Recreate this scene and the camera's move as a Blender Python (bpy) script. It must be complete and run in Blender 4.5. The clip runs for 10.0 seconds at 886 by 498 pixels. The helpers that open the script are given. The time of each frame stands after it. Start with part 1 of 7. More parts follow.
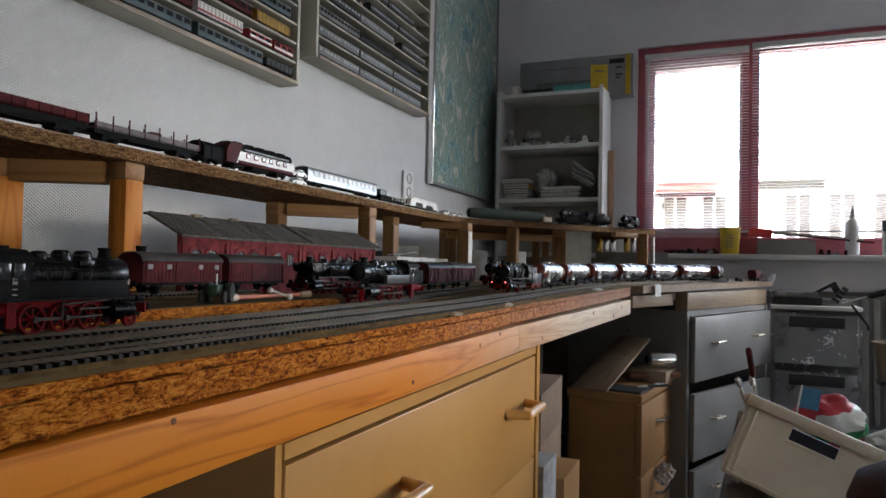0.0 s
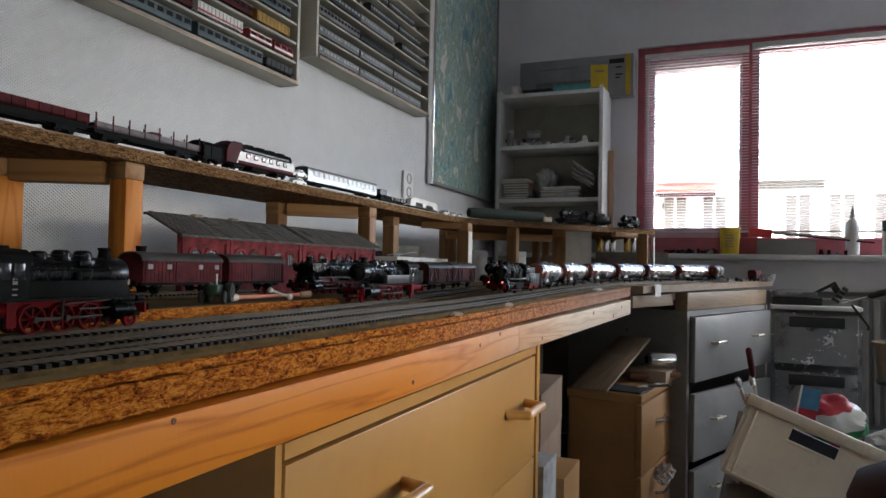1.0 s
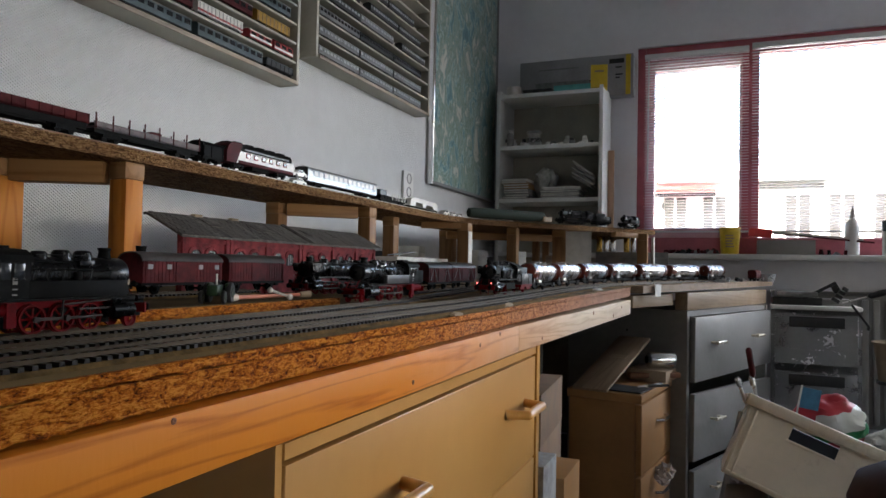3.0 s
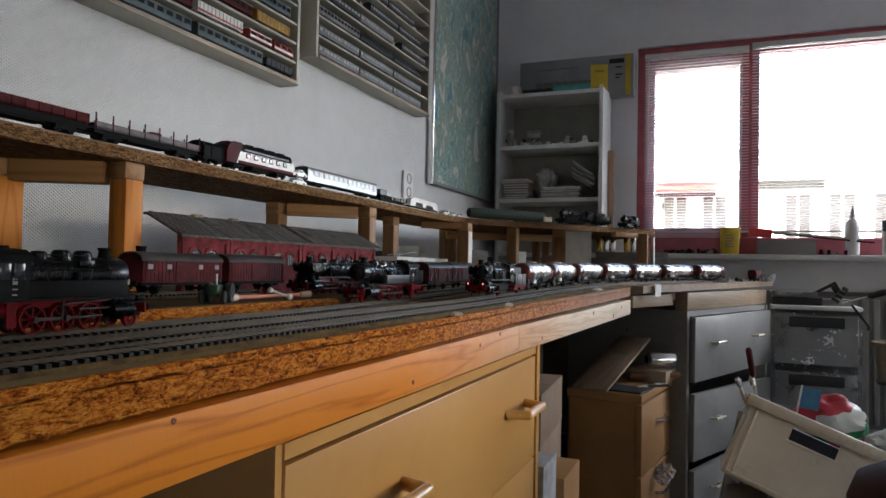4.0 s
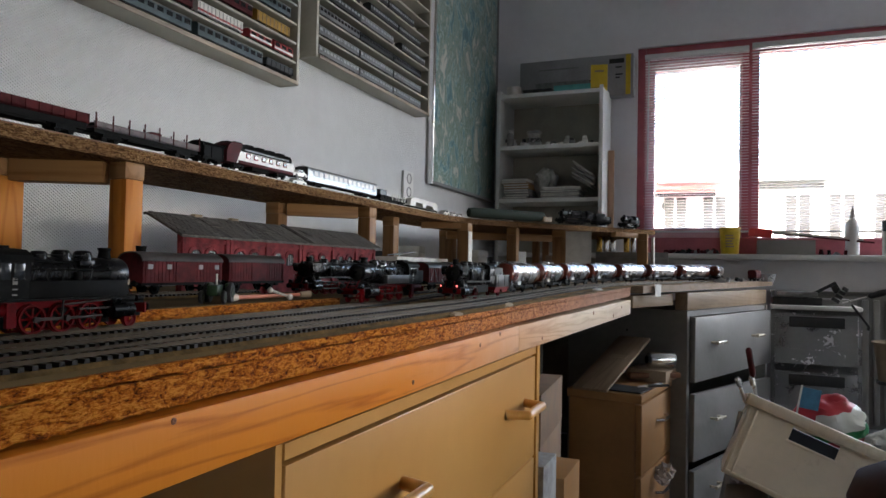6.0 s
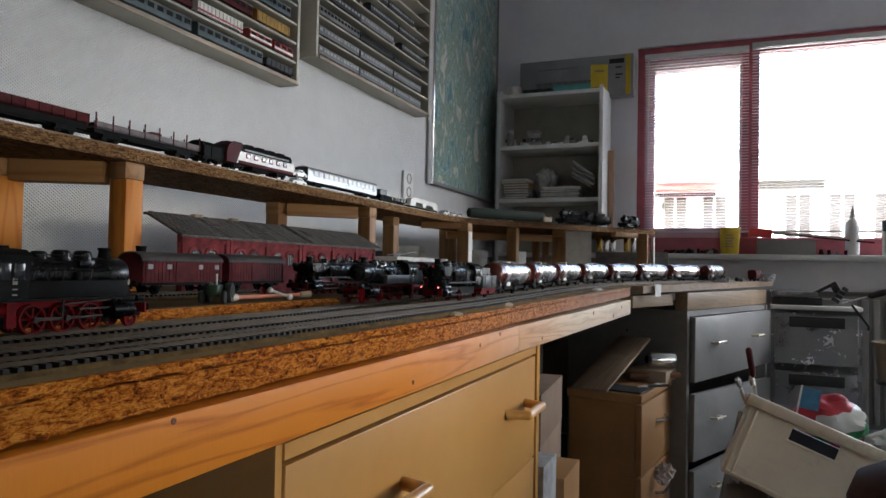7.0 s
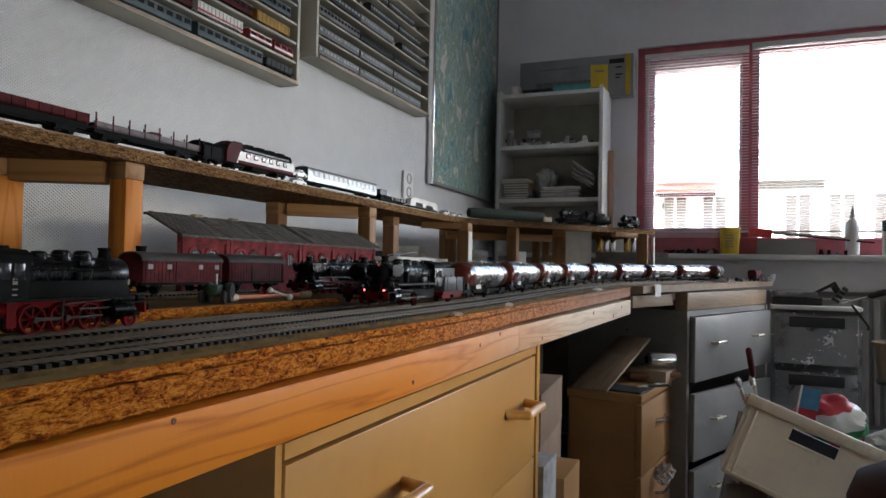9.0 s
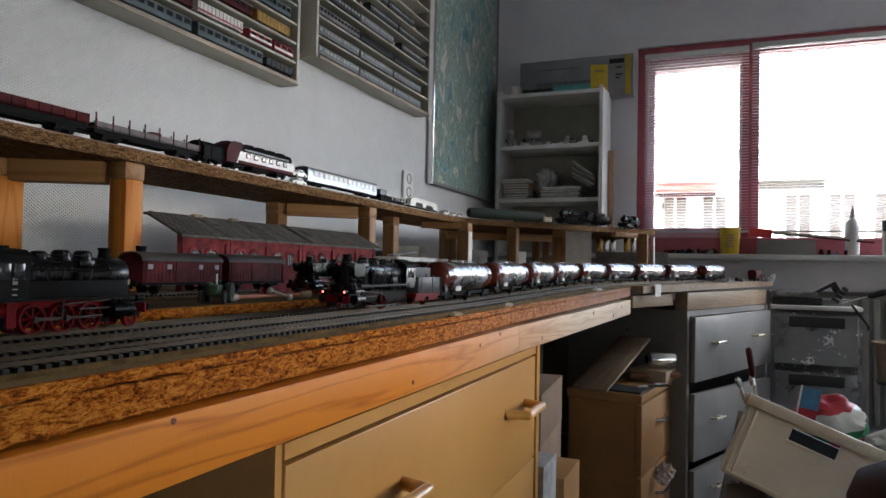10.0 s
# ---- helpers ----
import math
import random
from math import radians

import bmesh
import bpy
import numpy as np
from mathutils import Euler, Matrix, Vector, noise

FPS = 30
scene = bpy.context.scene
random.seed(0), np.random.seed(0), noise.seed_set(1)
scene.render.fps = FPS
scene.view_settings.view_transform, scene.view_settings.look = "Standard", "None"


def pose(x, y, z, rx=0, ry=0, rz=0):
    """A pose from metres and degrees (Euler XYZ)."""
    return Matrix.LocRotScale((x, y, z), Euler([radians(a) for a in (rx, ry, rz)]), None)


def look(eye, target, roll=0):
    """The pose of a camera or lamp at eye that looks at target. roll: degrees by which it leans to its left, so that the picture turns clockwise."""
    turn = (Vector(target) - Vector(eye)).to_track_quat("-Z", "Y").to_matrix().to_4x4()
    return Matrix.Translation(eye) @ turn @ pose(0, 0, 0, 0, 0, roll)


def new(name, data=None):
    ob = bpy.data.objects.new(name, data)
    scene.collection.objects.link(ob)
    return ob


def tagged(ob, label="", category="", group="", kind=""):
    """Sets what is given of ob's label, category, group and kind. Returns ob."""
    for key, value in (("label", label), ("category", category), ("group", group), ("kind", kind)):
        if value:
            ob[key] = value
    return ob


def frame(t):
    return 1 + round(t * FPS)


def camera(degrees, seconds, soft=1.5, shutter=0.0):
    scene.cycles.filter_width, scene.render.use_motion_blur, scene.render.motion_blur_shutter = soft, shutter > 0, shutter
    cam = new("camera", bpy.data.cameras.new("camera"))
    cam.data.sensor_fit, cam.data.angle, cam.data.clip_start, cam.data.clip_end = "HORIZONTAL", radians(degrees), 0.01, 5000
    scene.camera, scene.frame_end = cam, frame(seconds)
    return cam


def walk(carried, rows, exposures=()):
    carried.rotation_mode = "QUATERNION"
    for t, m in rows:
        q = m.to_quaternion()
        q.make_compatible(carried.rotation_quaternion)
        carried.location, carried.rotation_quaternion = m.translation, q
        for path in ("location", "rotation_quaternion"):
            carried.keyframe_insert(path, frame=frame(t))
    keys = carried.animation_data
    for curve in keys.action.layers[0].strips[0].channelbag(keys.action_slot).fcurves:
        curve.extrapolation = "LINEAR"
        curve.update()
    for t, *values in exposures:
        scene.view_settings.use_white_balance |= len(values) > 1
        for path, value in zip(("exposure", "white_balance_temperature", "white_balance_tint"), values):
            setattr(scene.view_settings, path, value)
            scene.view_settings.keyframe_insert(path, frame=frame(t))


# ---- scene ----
cam = camera(65.1, 10.0)
ZC = 0.81                      # camera height over the floor
CAM_POSE = pose(0, 0, ZC, 91.559, -1.118, 21.943)
walk(cam, [(0.0, CAM_POSE), (10.0, CAM_POSE)], exposures=[(0.0, 3.47), (10.0, 3.47)])

# ---- light ----
world = bpy.data.worlds.new("sky")
scene.world = world
world.use_nodes = True
wn = world.node_tree
sky = wn.nodes.new("ShaderNodeTexSky")
sky.sky_type = "NISHITA"
sky.sun_disc = False
sky.sun_elevation, sky.sun_rotation = radians(42), radians(200)
sky.air_density, sky.dust_density = 1.0, 4.0
wn.links.new(sky.outputs[0], wn.nodes["Background"].inputs[0])
wn.nodes["Background"].inputs[1].default_value = 0.15

GLOW = (1.0, 0.95, 0.88)
sun = new("sun", bpy.data.lights.new("sun", "SUN"))
sun.data.energy, sun.data.angle, sun.data.color = 3.0, radians(10), (1, 0.97, 0.93)
sun.matrix_world = look((-2.0, -5.5, 5.3), (0, 0, 0))

WY = 3.44                      # inner face of the window wall
WX = -1.1                      # inner face of the long wall
win_light = new("window_daylight", bpy.data.lights.new("window_daylight", "AREA"))
win_light.data.shape, win_light.data.size, win_light.data.size_y = "RECTANGLE", 0.55, 0.85
win_light.data.energy, win_light.data.color, win_light.data.spread = 0.28, (0.95, 0.97, 1.0), radians(64)
win_light.matrix_world = look((1.3, WY + 0.10, ZC + 0.59), (WX, 2.1, ZC - 0.2))
sky_light = new("window_skylight", bpy.data.lights.new("window_skylight", "AREA"))
sky_light.data.shape, sky_light.data.size, sky_light.data.size_y = "RECTANGLE", 1.2, 0.9
sky_light.data.energy, sky_light.data.color = 2.0, (0.95, 0.97, 1.0)
sky_light.matrix_world = look((1.6, WY + 0.16, ZC + 0.59), (1.4, 1.0, ZC - 0.3))
# added fill from the unseen east side, narrowed to reach under the deck
side_light = new("side_window_daylight", bpy.data.lights.new("side_window_daylight", "AREA"))
side_light.data.shape, side_light.data.size, side_light.data.size_y = "RECTANGLE", 1.4, 0.45
side_light.data.energy, side_light.data.color, side_light.data.spread = 0.13, GLOW, radians(26)
side_light.matrix_world = look((2.45, 0.55, 0.86), (0.0, 1.0, 0.84))

# ---- materials ----
def mat(name, color, rough=0.6, metal=0.0, var=0.12, scale=30.0, bump=0.0, bscale=200.0, color2=None, stretch=(1, 1, 1), spec=0.5, emit=None, rvar=1.0):
    """Principled material with two scales of noise in its colour and roughness, and a fine bump."""
    m = bpy.data.materials.new(name)
    m.use_nodes = True
    nt = m.node_tree
    b = nt.nodes["Principled BSDF"]
    co = nt.nodes.new("ShaderNodeTexCoord")
    mp = nt.nodes.new("ShaderNodeMapping")
    mp.inputs["Scale"].default_value = stretch
    nt.links.new(co.outputs["Object"], mp.inputs[0])
    n1 = nt.nodes.new("ShaderNodeTexNoise")
    n1.inputs["Scale"].default_value, n1.inputs["Detail"].default_value = scale, 6
    n2 = nt.nodes.new("ShaderNodeTexNoise")
    n2.inputs["Scale"].default_value, n2.inputs["Detail"].default_value = scale * 7.3, 4
    for n in (n1, n2):
        nt.links.new(mp.outputs[0], n.inputs["Vector"])
    add = nt.nodes.new("ShaderNodeMath")
    add.operation = "MULTIPLY_ADD"
    add.inputs[1].default_value = 0.4
    nt.links.new(n2.outputs[0], add.inputs[0])
    nt.links.new(n1.outputs[0], add.inputs[2])
    ramp = nt.nodes.new("ShaderNodeValToRGB")
    c2 = color2 or tuple(max(0.0, c * (1 - 2.2 * var)) for c in color)
    ramp.color_ramp.elements[0].position, ramp.color_ramp.elements[1].position = 0.48, 0.92
    ramp.color_ramp.elements[0].color = (*c2, 1)
    ramp.color_ramp.elements[1].color = (*[min(1, c * (1 + 0.5 * var)) for c in color], 1)
    nt.links.new(add.outputs[0], ramp.inputs[0])
    nt.links.new(ramp.outputs[0], b.inputs["Base Color"])
    mr = nt.nodes.new("ShaderNodeMapRange")
    mr.inputs[1].default_value, mr.inputs[2].default_value = 0.4, 1.0
    mr.inputs[3].default_value, mr.inputs[4].default_value = max(0.02, rough - 0.1 * rvar), min(1, rough + 0.12 * rvar)
    nt.links.new(add.outputs[0], mr.inputs[0])
    nt.links.new(mr.outputs[0], b.inputs["Roughness"])
    b.inputs["Metallic"].default_value = metal
    b.inputs["Specular IOR Level"].default_value = spec
    if bump:
        nb = nt.nodes.new("ShaderNodeTexNoise")
        nb.inputs["Scale"].default_value, nb.inputs["Detail"].default_value = bscale, 5
        nt.links.new(mp.outputs[0], nb.inputs["Vector"])
        bp = nt.nodes.new("ShaderNodeBump")
        bp.inputs["Strength"].default_value, bp.inputs["Distance"].default_value = 1.0, bump
        nt.links.new(nb.outputs[0], bp.inputs["Height"])
        nt.links.new(bp.outputs[0], b.inputs["Normal"])
    if emit:
        b.inputs["Emission Color"].default_value = (*emit[0], 1)
        b.inputs["Emission Strength"].default_value = emit[1]
    return m


def chip_mat(name="particle_board", tones=((0.05, 0.010, 0.002), (0.34, 0.078, 0.005), (0.64, 0.168, 0.010), (0.86, 0.34, 0.05)), worn=None):
    """Particle board: pressed wood flakes of many tones with dark gaps."""
    m = mat(name, tones[2], 0.75, spec=0.12)
    nt = m.node_tree
    b = nt.nodes["Principled BSDF"]
    co = nt.nodes.new("ShaderNodeTexCoord")
    fields = []
    for sc, st, det, rot in ((270, (1, 0.36, 1.2), 5, 0.0), (620, (1, 0.5, 1.0), 4, 0.35), (60, (1, 0.4, 1.0), 2, 0.0)):
        mp = nt.nodes.new("ShaderNodeMapping")
        mp.inputs["Scale"].default_value, mp.inputs["Rotation"].default_value = st, (rot, 0, 0)
        nt.links.new(co.outputs["Object"], mp.inputs[0])
        n = nt.nodes.new("ShaderNodeTexNoise")
        n.inputs["Scale"].default_value, n.inputs["Detail"].default_value, n.inputs["Roughness"].default_value, n.inputs["Distortion"].default_value = sc, det, 0.6, 0.9
        nt.links.new(mp.outputs[0], n.inputs["Vector"])
        fields.append(n)
    k1 = nt.nodes.new("ShaderNodeMath")
    k1.operation = "MULTIPLY_ADD"
    k1.inputs[1].default_value = 0.75
    nt.links.new(fields[1].outputs[0], k1.inputs[0])
    nt.links.new(fields[0].outputs[0], k1.inputs[2])
    k2 = nt.nodes.new("ShaderNodeMath")
    k2.operation = "MULTIPLY_ADD"
    k2.inputs[1].default_value = 0.2
    nt.links.new(fields[2].outputs[0], k2.inputs[0])
    nt.links.new(k1.outputs[0], k2.inputs[2])
    sc = nt.nodes.new("ShaderNodeMapRange")
    sc.inputs[1].default_value, sc.inputs[2].default_value = 0.72, 1.22
    nt.links.new(k2.outputs[0], sc.inputs[0])
    r1 = nt.nodes.new("ShaderNodeValToRGB")
    e = r1.color_ramp.elements
    e[0].position, e[0].color = 0.06, (*tones[0], 1)
    e[1].position, e[1].color = 0.80, (*tones[3], 1)
    for p, c in ((0.30, tones[1]), (0.50, tones[2])):
        x = e.new(p)
        x.color = (*c, 1)
    nt.links.new(sc.outputs[0], r1.inputs[0])
    nt.links.new(r1.outputs[0], b.inputs["Base Color"])
    if worn:
        # saturation and value fall between two places along the board
        hs = nt.nodes.new("ShaderNodeHueSaturation")
        hs.inputs["Saturation"].default_value, hs.inputs["Value"].default_value = 0.62, 0.75
        nt.links.new(r1.outputs[0], hs.inputs["Color"])
        sp = nt.nodes.new("ShaderNodeSeparateXYZ")
        nt.links.new(co.outputs["Object"], sp.inputs[0])
        fm = nt.nodes.new("ShaderNodeMapRange")
        fm.inputs[1].default_value, fm.inputs[2].default_value = worn
        nt.links.new(sp.outputs[1], fm.inputs[0])
        mx = nt.nodes.new("ShaderNodeMixRGB")
        nt.links.new(fm.outputs[0], mx.inputs[0])
        nt.links.new(r1.outputs[0], mx.inputs[1])
        nt.links.new(hs.outputs[0], mx.inputs[2])
        nt.links.new(mx.outputs[0], b.inputs["Base Color"])
    bp = nt.nodes.new("ShaderNodeBump")
    bp.inputs["Distance"].default_value, bp.inputs["Strength"].default_value = 0.003, 0.9
    nt.links.new(sc.outputs[0], bp.inputs["Height"])
    nt.links.new(bp.outputs[0], b.inputs["Normal"])
    return m


def wood_mat(name, light, dark, rings=9.0, rough=0.5, along=1, sheen_fade=None):
    """Sawn softwood: long wavy grain lines along one axis."""
    m = mat(name, light, rough, spec=0.2)
    nt = m.node_tree
    b = nt.nodes["Principled BSDF"]
    co = nt.nodes.new("ShaderNodeTexCoord")
    mp = nt.nodes.new("ShaderNodeMapping")
    s = [1.0, 1.0, 1.0]
    s[along] = 0.06
    mp.inputs["Scale"].default_value = s
    nt.links.new(co.outputs["Object"], mp.inputs[0])
    n0 = nt.nodes.new("ShaderNodeTexNoise")
    n0.inputs["Scale"].default_value, n0.inputs["Detail"].default_value = rings, 3
    n1 = nt.nodes.new("ShaderNodeTexNoise")
    n1.inputs["Scale"].default_value, n1.inputs["Detail"].default_value = rings * 30, 4
    for n in (n0, n1):
        nt.links.new(mp.outputs[0], n.inputs["Vector"])
    mu = nt.nodes.new("ShaderNodeMath")
    mu.operation = "MULTIPLY"
    mu.inputs[1].default_value = 19
    nt.links.new(n0.outputs[0], mu.inputs[0])
    fr = nt.nodes.new("ShaderNodeMath")
    fr.operation = "PINGPONG"
    fr.inputs[1].default_value = 1
    nt.links.new(mu.outputs[0], fr.inputs[0])
    ad = nt.nodes.new("ShaderNodeMath")
    ad.operation = "MULTIPLY_ADD"
    ad.inputs[1].default_value = 0.6
    nt.links.new(n1.outputs[0], ad.inputs[0])
    nt.links.new(fr.outputs[0], ad.inputs[2])
    r = nt.nodes.new("ShaderNodeValToRGB")
    r.color_ramp.elements[0].position, r.color_ramp.elements[1].position = 0.1, 0.75
    r.color_ramp.elements[0].color, r.color_ramp.elements[1].color = (*dark, 1), (*light, 1)
    nt.links.new(ad.outputs[0], r.inputs[0])
    nt.links.new(r.outputs[0], b.inputs["Base Color"])
    saw = nt.nodes.new("ShaderNodeTexNoise")
    saw.inputs["Scale"].default_value, saw.inputs["Detail"].default_value = 260, 4
    sm = nt.nodes.new("ShaderNodeMapping")
    sv = [0.25, 0.25, 0.25]
    sv[along] = 1.0
    sm.inputs["Scale"].default_value = sv
    nt.links.new(co.outputs["Object"], sm.inputs[0])
    nt.links.new(sm.outputs[0], saw.inputs["Vector"])
    bp = nt.nodes.new("ShaderNodeBump")
    bp.inputs["Strength"].default_value, bp.inputs["Distance"].default_value = 0.25, 0.0007
    nt.links.new(saw.outputs[0], bp.inputs["Height"])
    nt.links.new(bp.outputs[0], b.inputs["Normal"])
    if sheen_fade:
        # window sheen painted in towards the far end: (start, end, light tone, dark grain)
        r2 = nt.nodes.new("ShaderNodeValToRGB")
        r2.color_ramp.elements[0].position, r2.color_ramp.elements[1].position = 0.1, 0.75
        r2.color_ramp.elements[0].color, r2.color_ramp.elements[1].color = (*sheen_fade[3], 1), (*sheen_fade[2], 1)
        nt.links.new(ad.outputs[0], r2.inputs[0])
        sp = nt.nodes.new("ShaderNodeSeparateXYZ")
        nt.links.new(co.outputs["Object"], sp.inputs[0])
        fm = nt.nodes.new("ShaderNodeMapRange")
        fm.inputs[1].default_value, fm.inputs[2].default_value = sheen_fade[0], sheen_fade[1]
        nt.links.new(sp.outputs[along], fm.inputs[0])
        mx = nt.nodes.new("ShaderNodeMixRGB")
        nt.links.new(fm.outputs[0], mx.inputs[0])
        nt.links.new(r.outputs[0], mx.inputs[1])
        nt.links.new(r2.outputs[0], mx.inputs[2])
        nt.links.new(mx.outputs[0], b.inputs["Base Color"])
    return m


def plaster_mat():
    """Glass-fibre wallpaper: diagonal woven relief under pale grey paint."""
    m = mat("woven_wallpaper", (0.76, 0.77, 0.775), 0.65, var=0.05, scale=3)
    nt = m.node_tree
    b = nt.nodes["Principled BSDF"]
    co = nt.nodes.new("ShaderNodeTexCoord")
    hs = []
    for ang in (35, -35):
        mp = nt.nodes.new("ShaderNodeMapping")
        mp.inputs["Rotation"].default_value = (radians(ang), 0, 0)
        nt.links.new(co.outputs["Object"], mp.inputs[0])
        w = nt.nodes.new("ShaderNodeTexWave")
        w.bands_direction = "Z"
        w.inputs["Scale"].default_value, w.inputs["Distortion"].default_value, w.inputs["Detail"].default_value = 66, 1.0, 1
        nt.links.new(mp.outputs[0], w.inputs["Vector"])
        hs.append(w)
    mu = nt.nodes.new("ShaderNodeMath")
    mu.operation = "MULTIPLY"
    nt.links.new(hs[0].outputs[1], mu.inputs[0])
    nt.links.new(hs[1].outputs[1], mu.inputs[1])
    bp = nt.nodes.new("ShaderNodeBump")
    bp.inputs["Distance"].default_value = 0.0024
    nt.links.new(mu.outputs[0], bp.inputs["Height"])
    nt.links.new(bp.outputs[0], b.inputs["Normal"])
    return m


def glass_mat():
    m = bpy.data.materials.new("window_glass")
    m.use_nodes = True
    b = m.node_tree.nodes["Principled BSDF"]
    b.inputs["Transmission Weight"].default_value, b.inputs["Roughness"].default_value, b.inputs["IOR"].default_value = 1, 0.0, 1.05
    return m


# M_CHIP grows duller and darker along the board from 0.6 to 1.5
M_CHIP = chip_mat(worn=(0.6, 1.5))
M_CHIP2 = chip_mat("weathered_particle_board", ((0.025, 0.012, 0.006), (0.11, 0.05, 0.018), (0.21, 0.105, 0.04), (0.36, 0.22, 0.10)))
# pale tones that stand in for glare along the pine beam
SHEEN_TONES = ((0.60, 0.49, 0.375), (0.42, 0.31, 0.21))
M_PINE = wood_mat("pine_beam", (0.70, 0.23, 0.022), (0.44, 0.105, 0.007), 20, sheen_fade=(0.60, 1.35, *SHEEN_TONES))
M_PINE_P = wood_mat("sheen_pine_beam", (0.70, 0.23, 0.022), (0.44, 0.105, 0.007), 20, sheen_fade=(-0.40, 0.35, *SHEEN_TONES))
M_PINE_Z = wood_mat("pine_post", (0.56, 0.215, 0.036), (0.40, 0.12, 0.015), 12, along=2)
M_PLANK = wood_mat("grey_plank", (0.27, 0.195, 0.13), (0.19, 0.13, 0.08), 12)
M_PLANK_X = wood_mat("pine_rail", (0.30, 0.16, 0.065), (0.19, 0.09, 0.03), 12, along=0)
M_KNOT = mat("pine_knot", (0.22, 0.075, 0.02), 0.5, var=0.3, scale=400)
M_WALL = plaster_mat()
M_WALL2 = mat("smooth_wall_paint", (0.82, 0.81, 0.83), 0.7, var=0.04, scale=4, bump=0.0003, bscale=120)
M_CEIL = mat("ceiling_paint", (0.42, 0.41, 0.40), 0.8, var=0.03, scale=4)
M_FLOOR = mat("worn_grey_carpet", (0.10, 0.09, 0.085), 0.9, var=0.25, scale=25, bump=0.002, bscale=500)
M_FIELD = mat("grey_painted_table_top", (0.14, 0.092, 0.042), 0.85, var=0.25, scale=18, bump=0.0004, bscale=250, spec=0.1)
M_BED = mat("brown_cork_strip", (0.16, 0.098, 0.036), 0.85, var=0.3, scale=60, bump=0.0004, bscale=500, spec=0.1)
M_BEIGE = mat("cream_laminate", (0.56, 0.295, 0.085), 0.3, var=0.02, scale=5, color2=(0.51, 0.255, 0.066), rvar=0.25)
M_BEIGE_D = mat("ochre_laminate", (0.36, 0.18, 0.058), 0.5, var=0.1, scale=8)
M_GREYCAB = mat("white_laminate", (0.25, 0.24, 0.225), 0.45, var=0.06, scale=6, rvar=0.4)
# white laminate darkened for the cabinet's dim face, turned from the window
M_CAB = mat("dimmed_white_laminate", (0.21, 0.205, 0.195), 0.42, var=0.12, scale=7, rvar=0.5)
M_WHITE = mat("white_paint", (0.72, 0.72, 0.70), 0.45, var=0.06, scale=8)
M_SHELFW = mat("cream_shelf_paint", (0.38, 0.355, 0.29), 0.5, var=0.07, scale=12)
# frame red lifted towards pink to carry the window's glare
M_RED = mat("oxide_red_window_paint", (0.47, 0.115, 0.135), 0.42, var=0.12, scale=14)
M_GLASS = glass_mat()
# sash red with the backlight's haze mixed into its colour
M_SASH = mat("glare_paled_sash_paint", (0.72, 0.42, 0.43), 0.4, var=0.08, scale=14)
M_BLIND = mat("white_blind_slat", (0.8, 0.76, 0.76), 0.4, var=0.03)
M_STEEL = mat("rail_steel", (0.50, 0.48, 0.45), 0.28, 1.0, var=0.03, scale=8)
M_RAIL = mat("brown_tarnished_rail", (0.085, 0.060, 0.034), 0.34, 0.5, var=0.15, scale=20, rvar=0.3, spec=0.4)
M_RAILTOP = mat("polished_rail_head", (0.55, 0.52, 0.48), 0.2, 1.0, var=0.05, scale=20, rvar=0.3)
M_BROWNTOP = mat("brown_hardboard", (0.20, 0.075, 0.025), 0.6, var=0.2, scale=40)
M_ROD = mat("dulled_steel_rod", (0.045, 0.034, 0.03), 0.42, 0.6, var=0.2, scale=60)
M_VANROOF = mat("weathered_brown_roof", (0.055, 0.045, 0.042), 0.5, var=0.3, scale=60, spec=0.3)
M_CHROME = mat("chrome", (0.8, 0.8, 0.8), 0.12, 1.0, var=0.05)
M_SLEEPER = mat("dark_brown_plastic_sleeper", (0.012, 0.009, 0.008), 0.33, var=0.2, scale=90, spec=0.5)
M_BLACK = mat("black_model_paint", (0.006, 0.006, 0.007), 0.27, var=0.3, scale=80, spec=0.22)
M_SOOT = mat("matt_black_metal", (0.009, 0.009, 0.009), 0.6, var=0.3, scale=80, spec=0.06)
M_LRED = mat("signal_red_wheel_paint", (0.16, 0.003, 0.006), 0.5, var=0.25, scale=90, spec=0.08)
M_TANK = mat("silver_tank_shell", (0.50, 0.47, 0.45), 0.24, 0.95, var=0.05, scale=25)
M_TANK_R = mat("brown_red_tank_end", (0.10, 0.018, 0.010), 0.18, var=0.15, scale=40)
M_BROWN = mat("goods_wagon_red_brown", (0.105, 0.016, 0.018), 0.65, var=0.25, scale=60, spec=0.1)
M_ROOFG = mat("wagon_roof_grey", (0.22, 0.22, 0.22), 0.42, var=0.15, scale=50)
M_GREYP = mat("grey_tender_panel", (0.035, 0.038, 0.041), 0.45, var=0.15, scale=50, spec=0.25)
M_DEFL = mat("glossy_grey_deflector", (0.16, 0.18, 0.18), 0.14, 0.8, var=0.1, scale=40)
M_WINDARK = mat("dark_model_window", (0.02, 0.022, 0.025), 0.12)
M_CREAM = mat("cream_model_paint", (0.72, 0.70, 0.66), 0.4, var=0.06, scale=60)
M_MAROON = mat("maroon_model_paint", (0.075, 0.009, 0.012), 0.55, var=0.2, scale=60, spec=0.12)
M_SILVER = mat("silver_coach_side", (0.40, 0.43, 0.45), 0.3, 0.4, var=0.1, scale=50)
M_BLUEG = mat("blue_grey_coach", (0.055, 0.085, 0.098), 0.4, var=0.15, scale=50)
M_DKGREEN = mat("dark_green_model_paint", (0.018, 0.045, 0.016), 0.45, var=0.2, scale=60)
M_YEL = mat("yellow_card", (0.72, 0.50, 0.03), 0.5, var=0.08, scale=20)
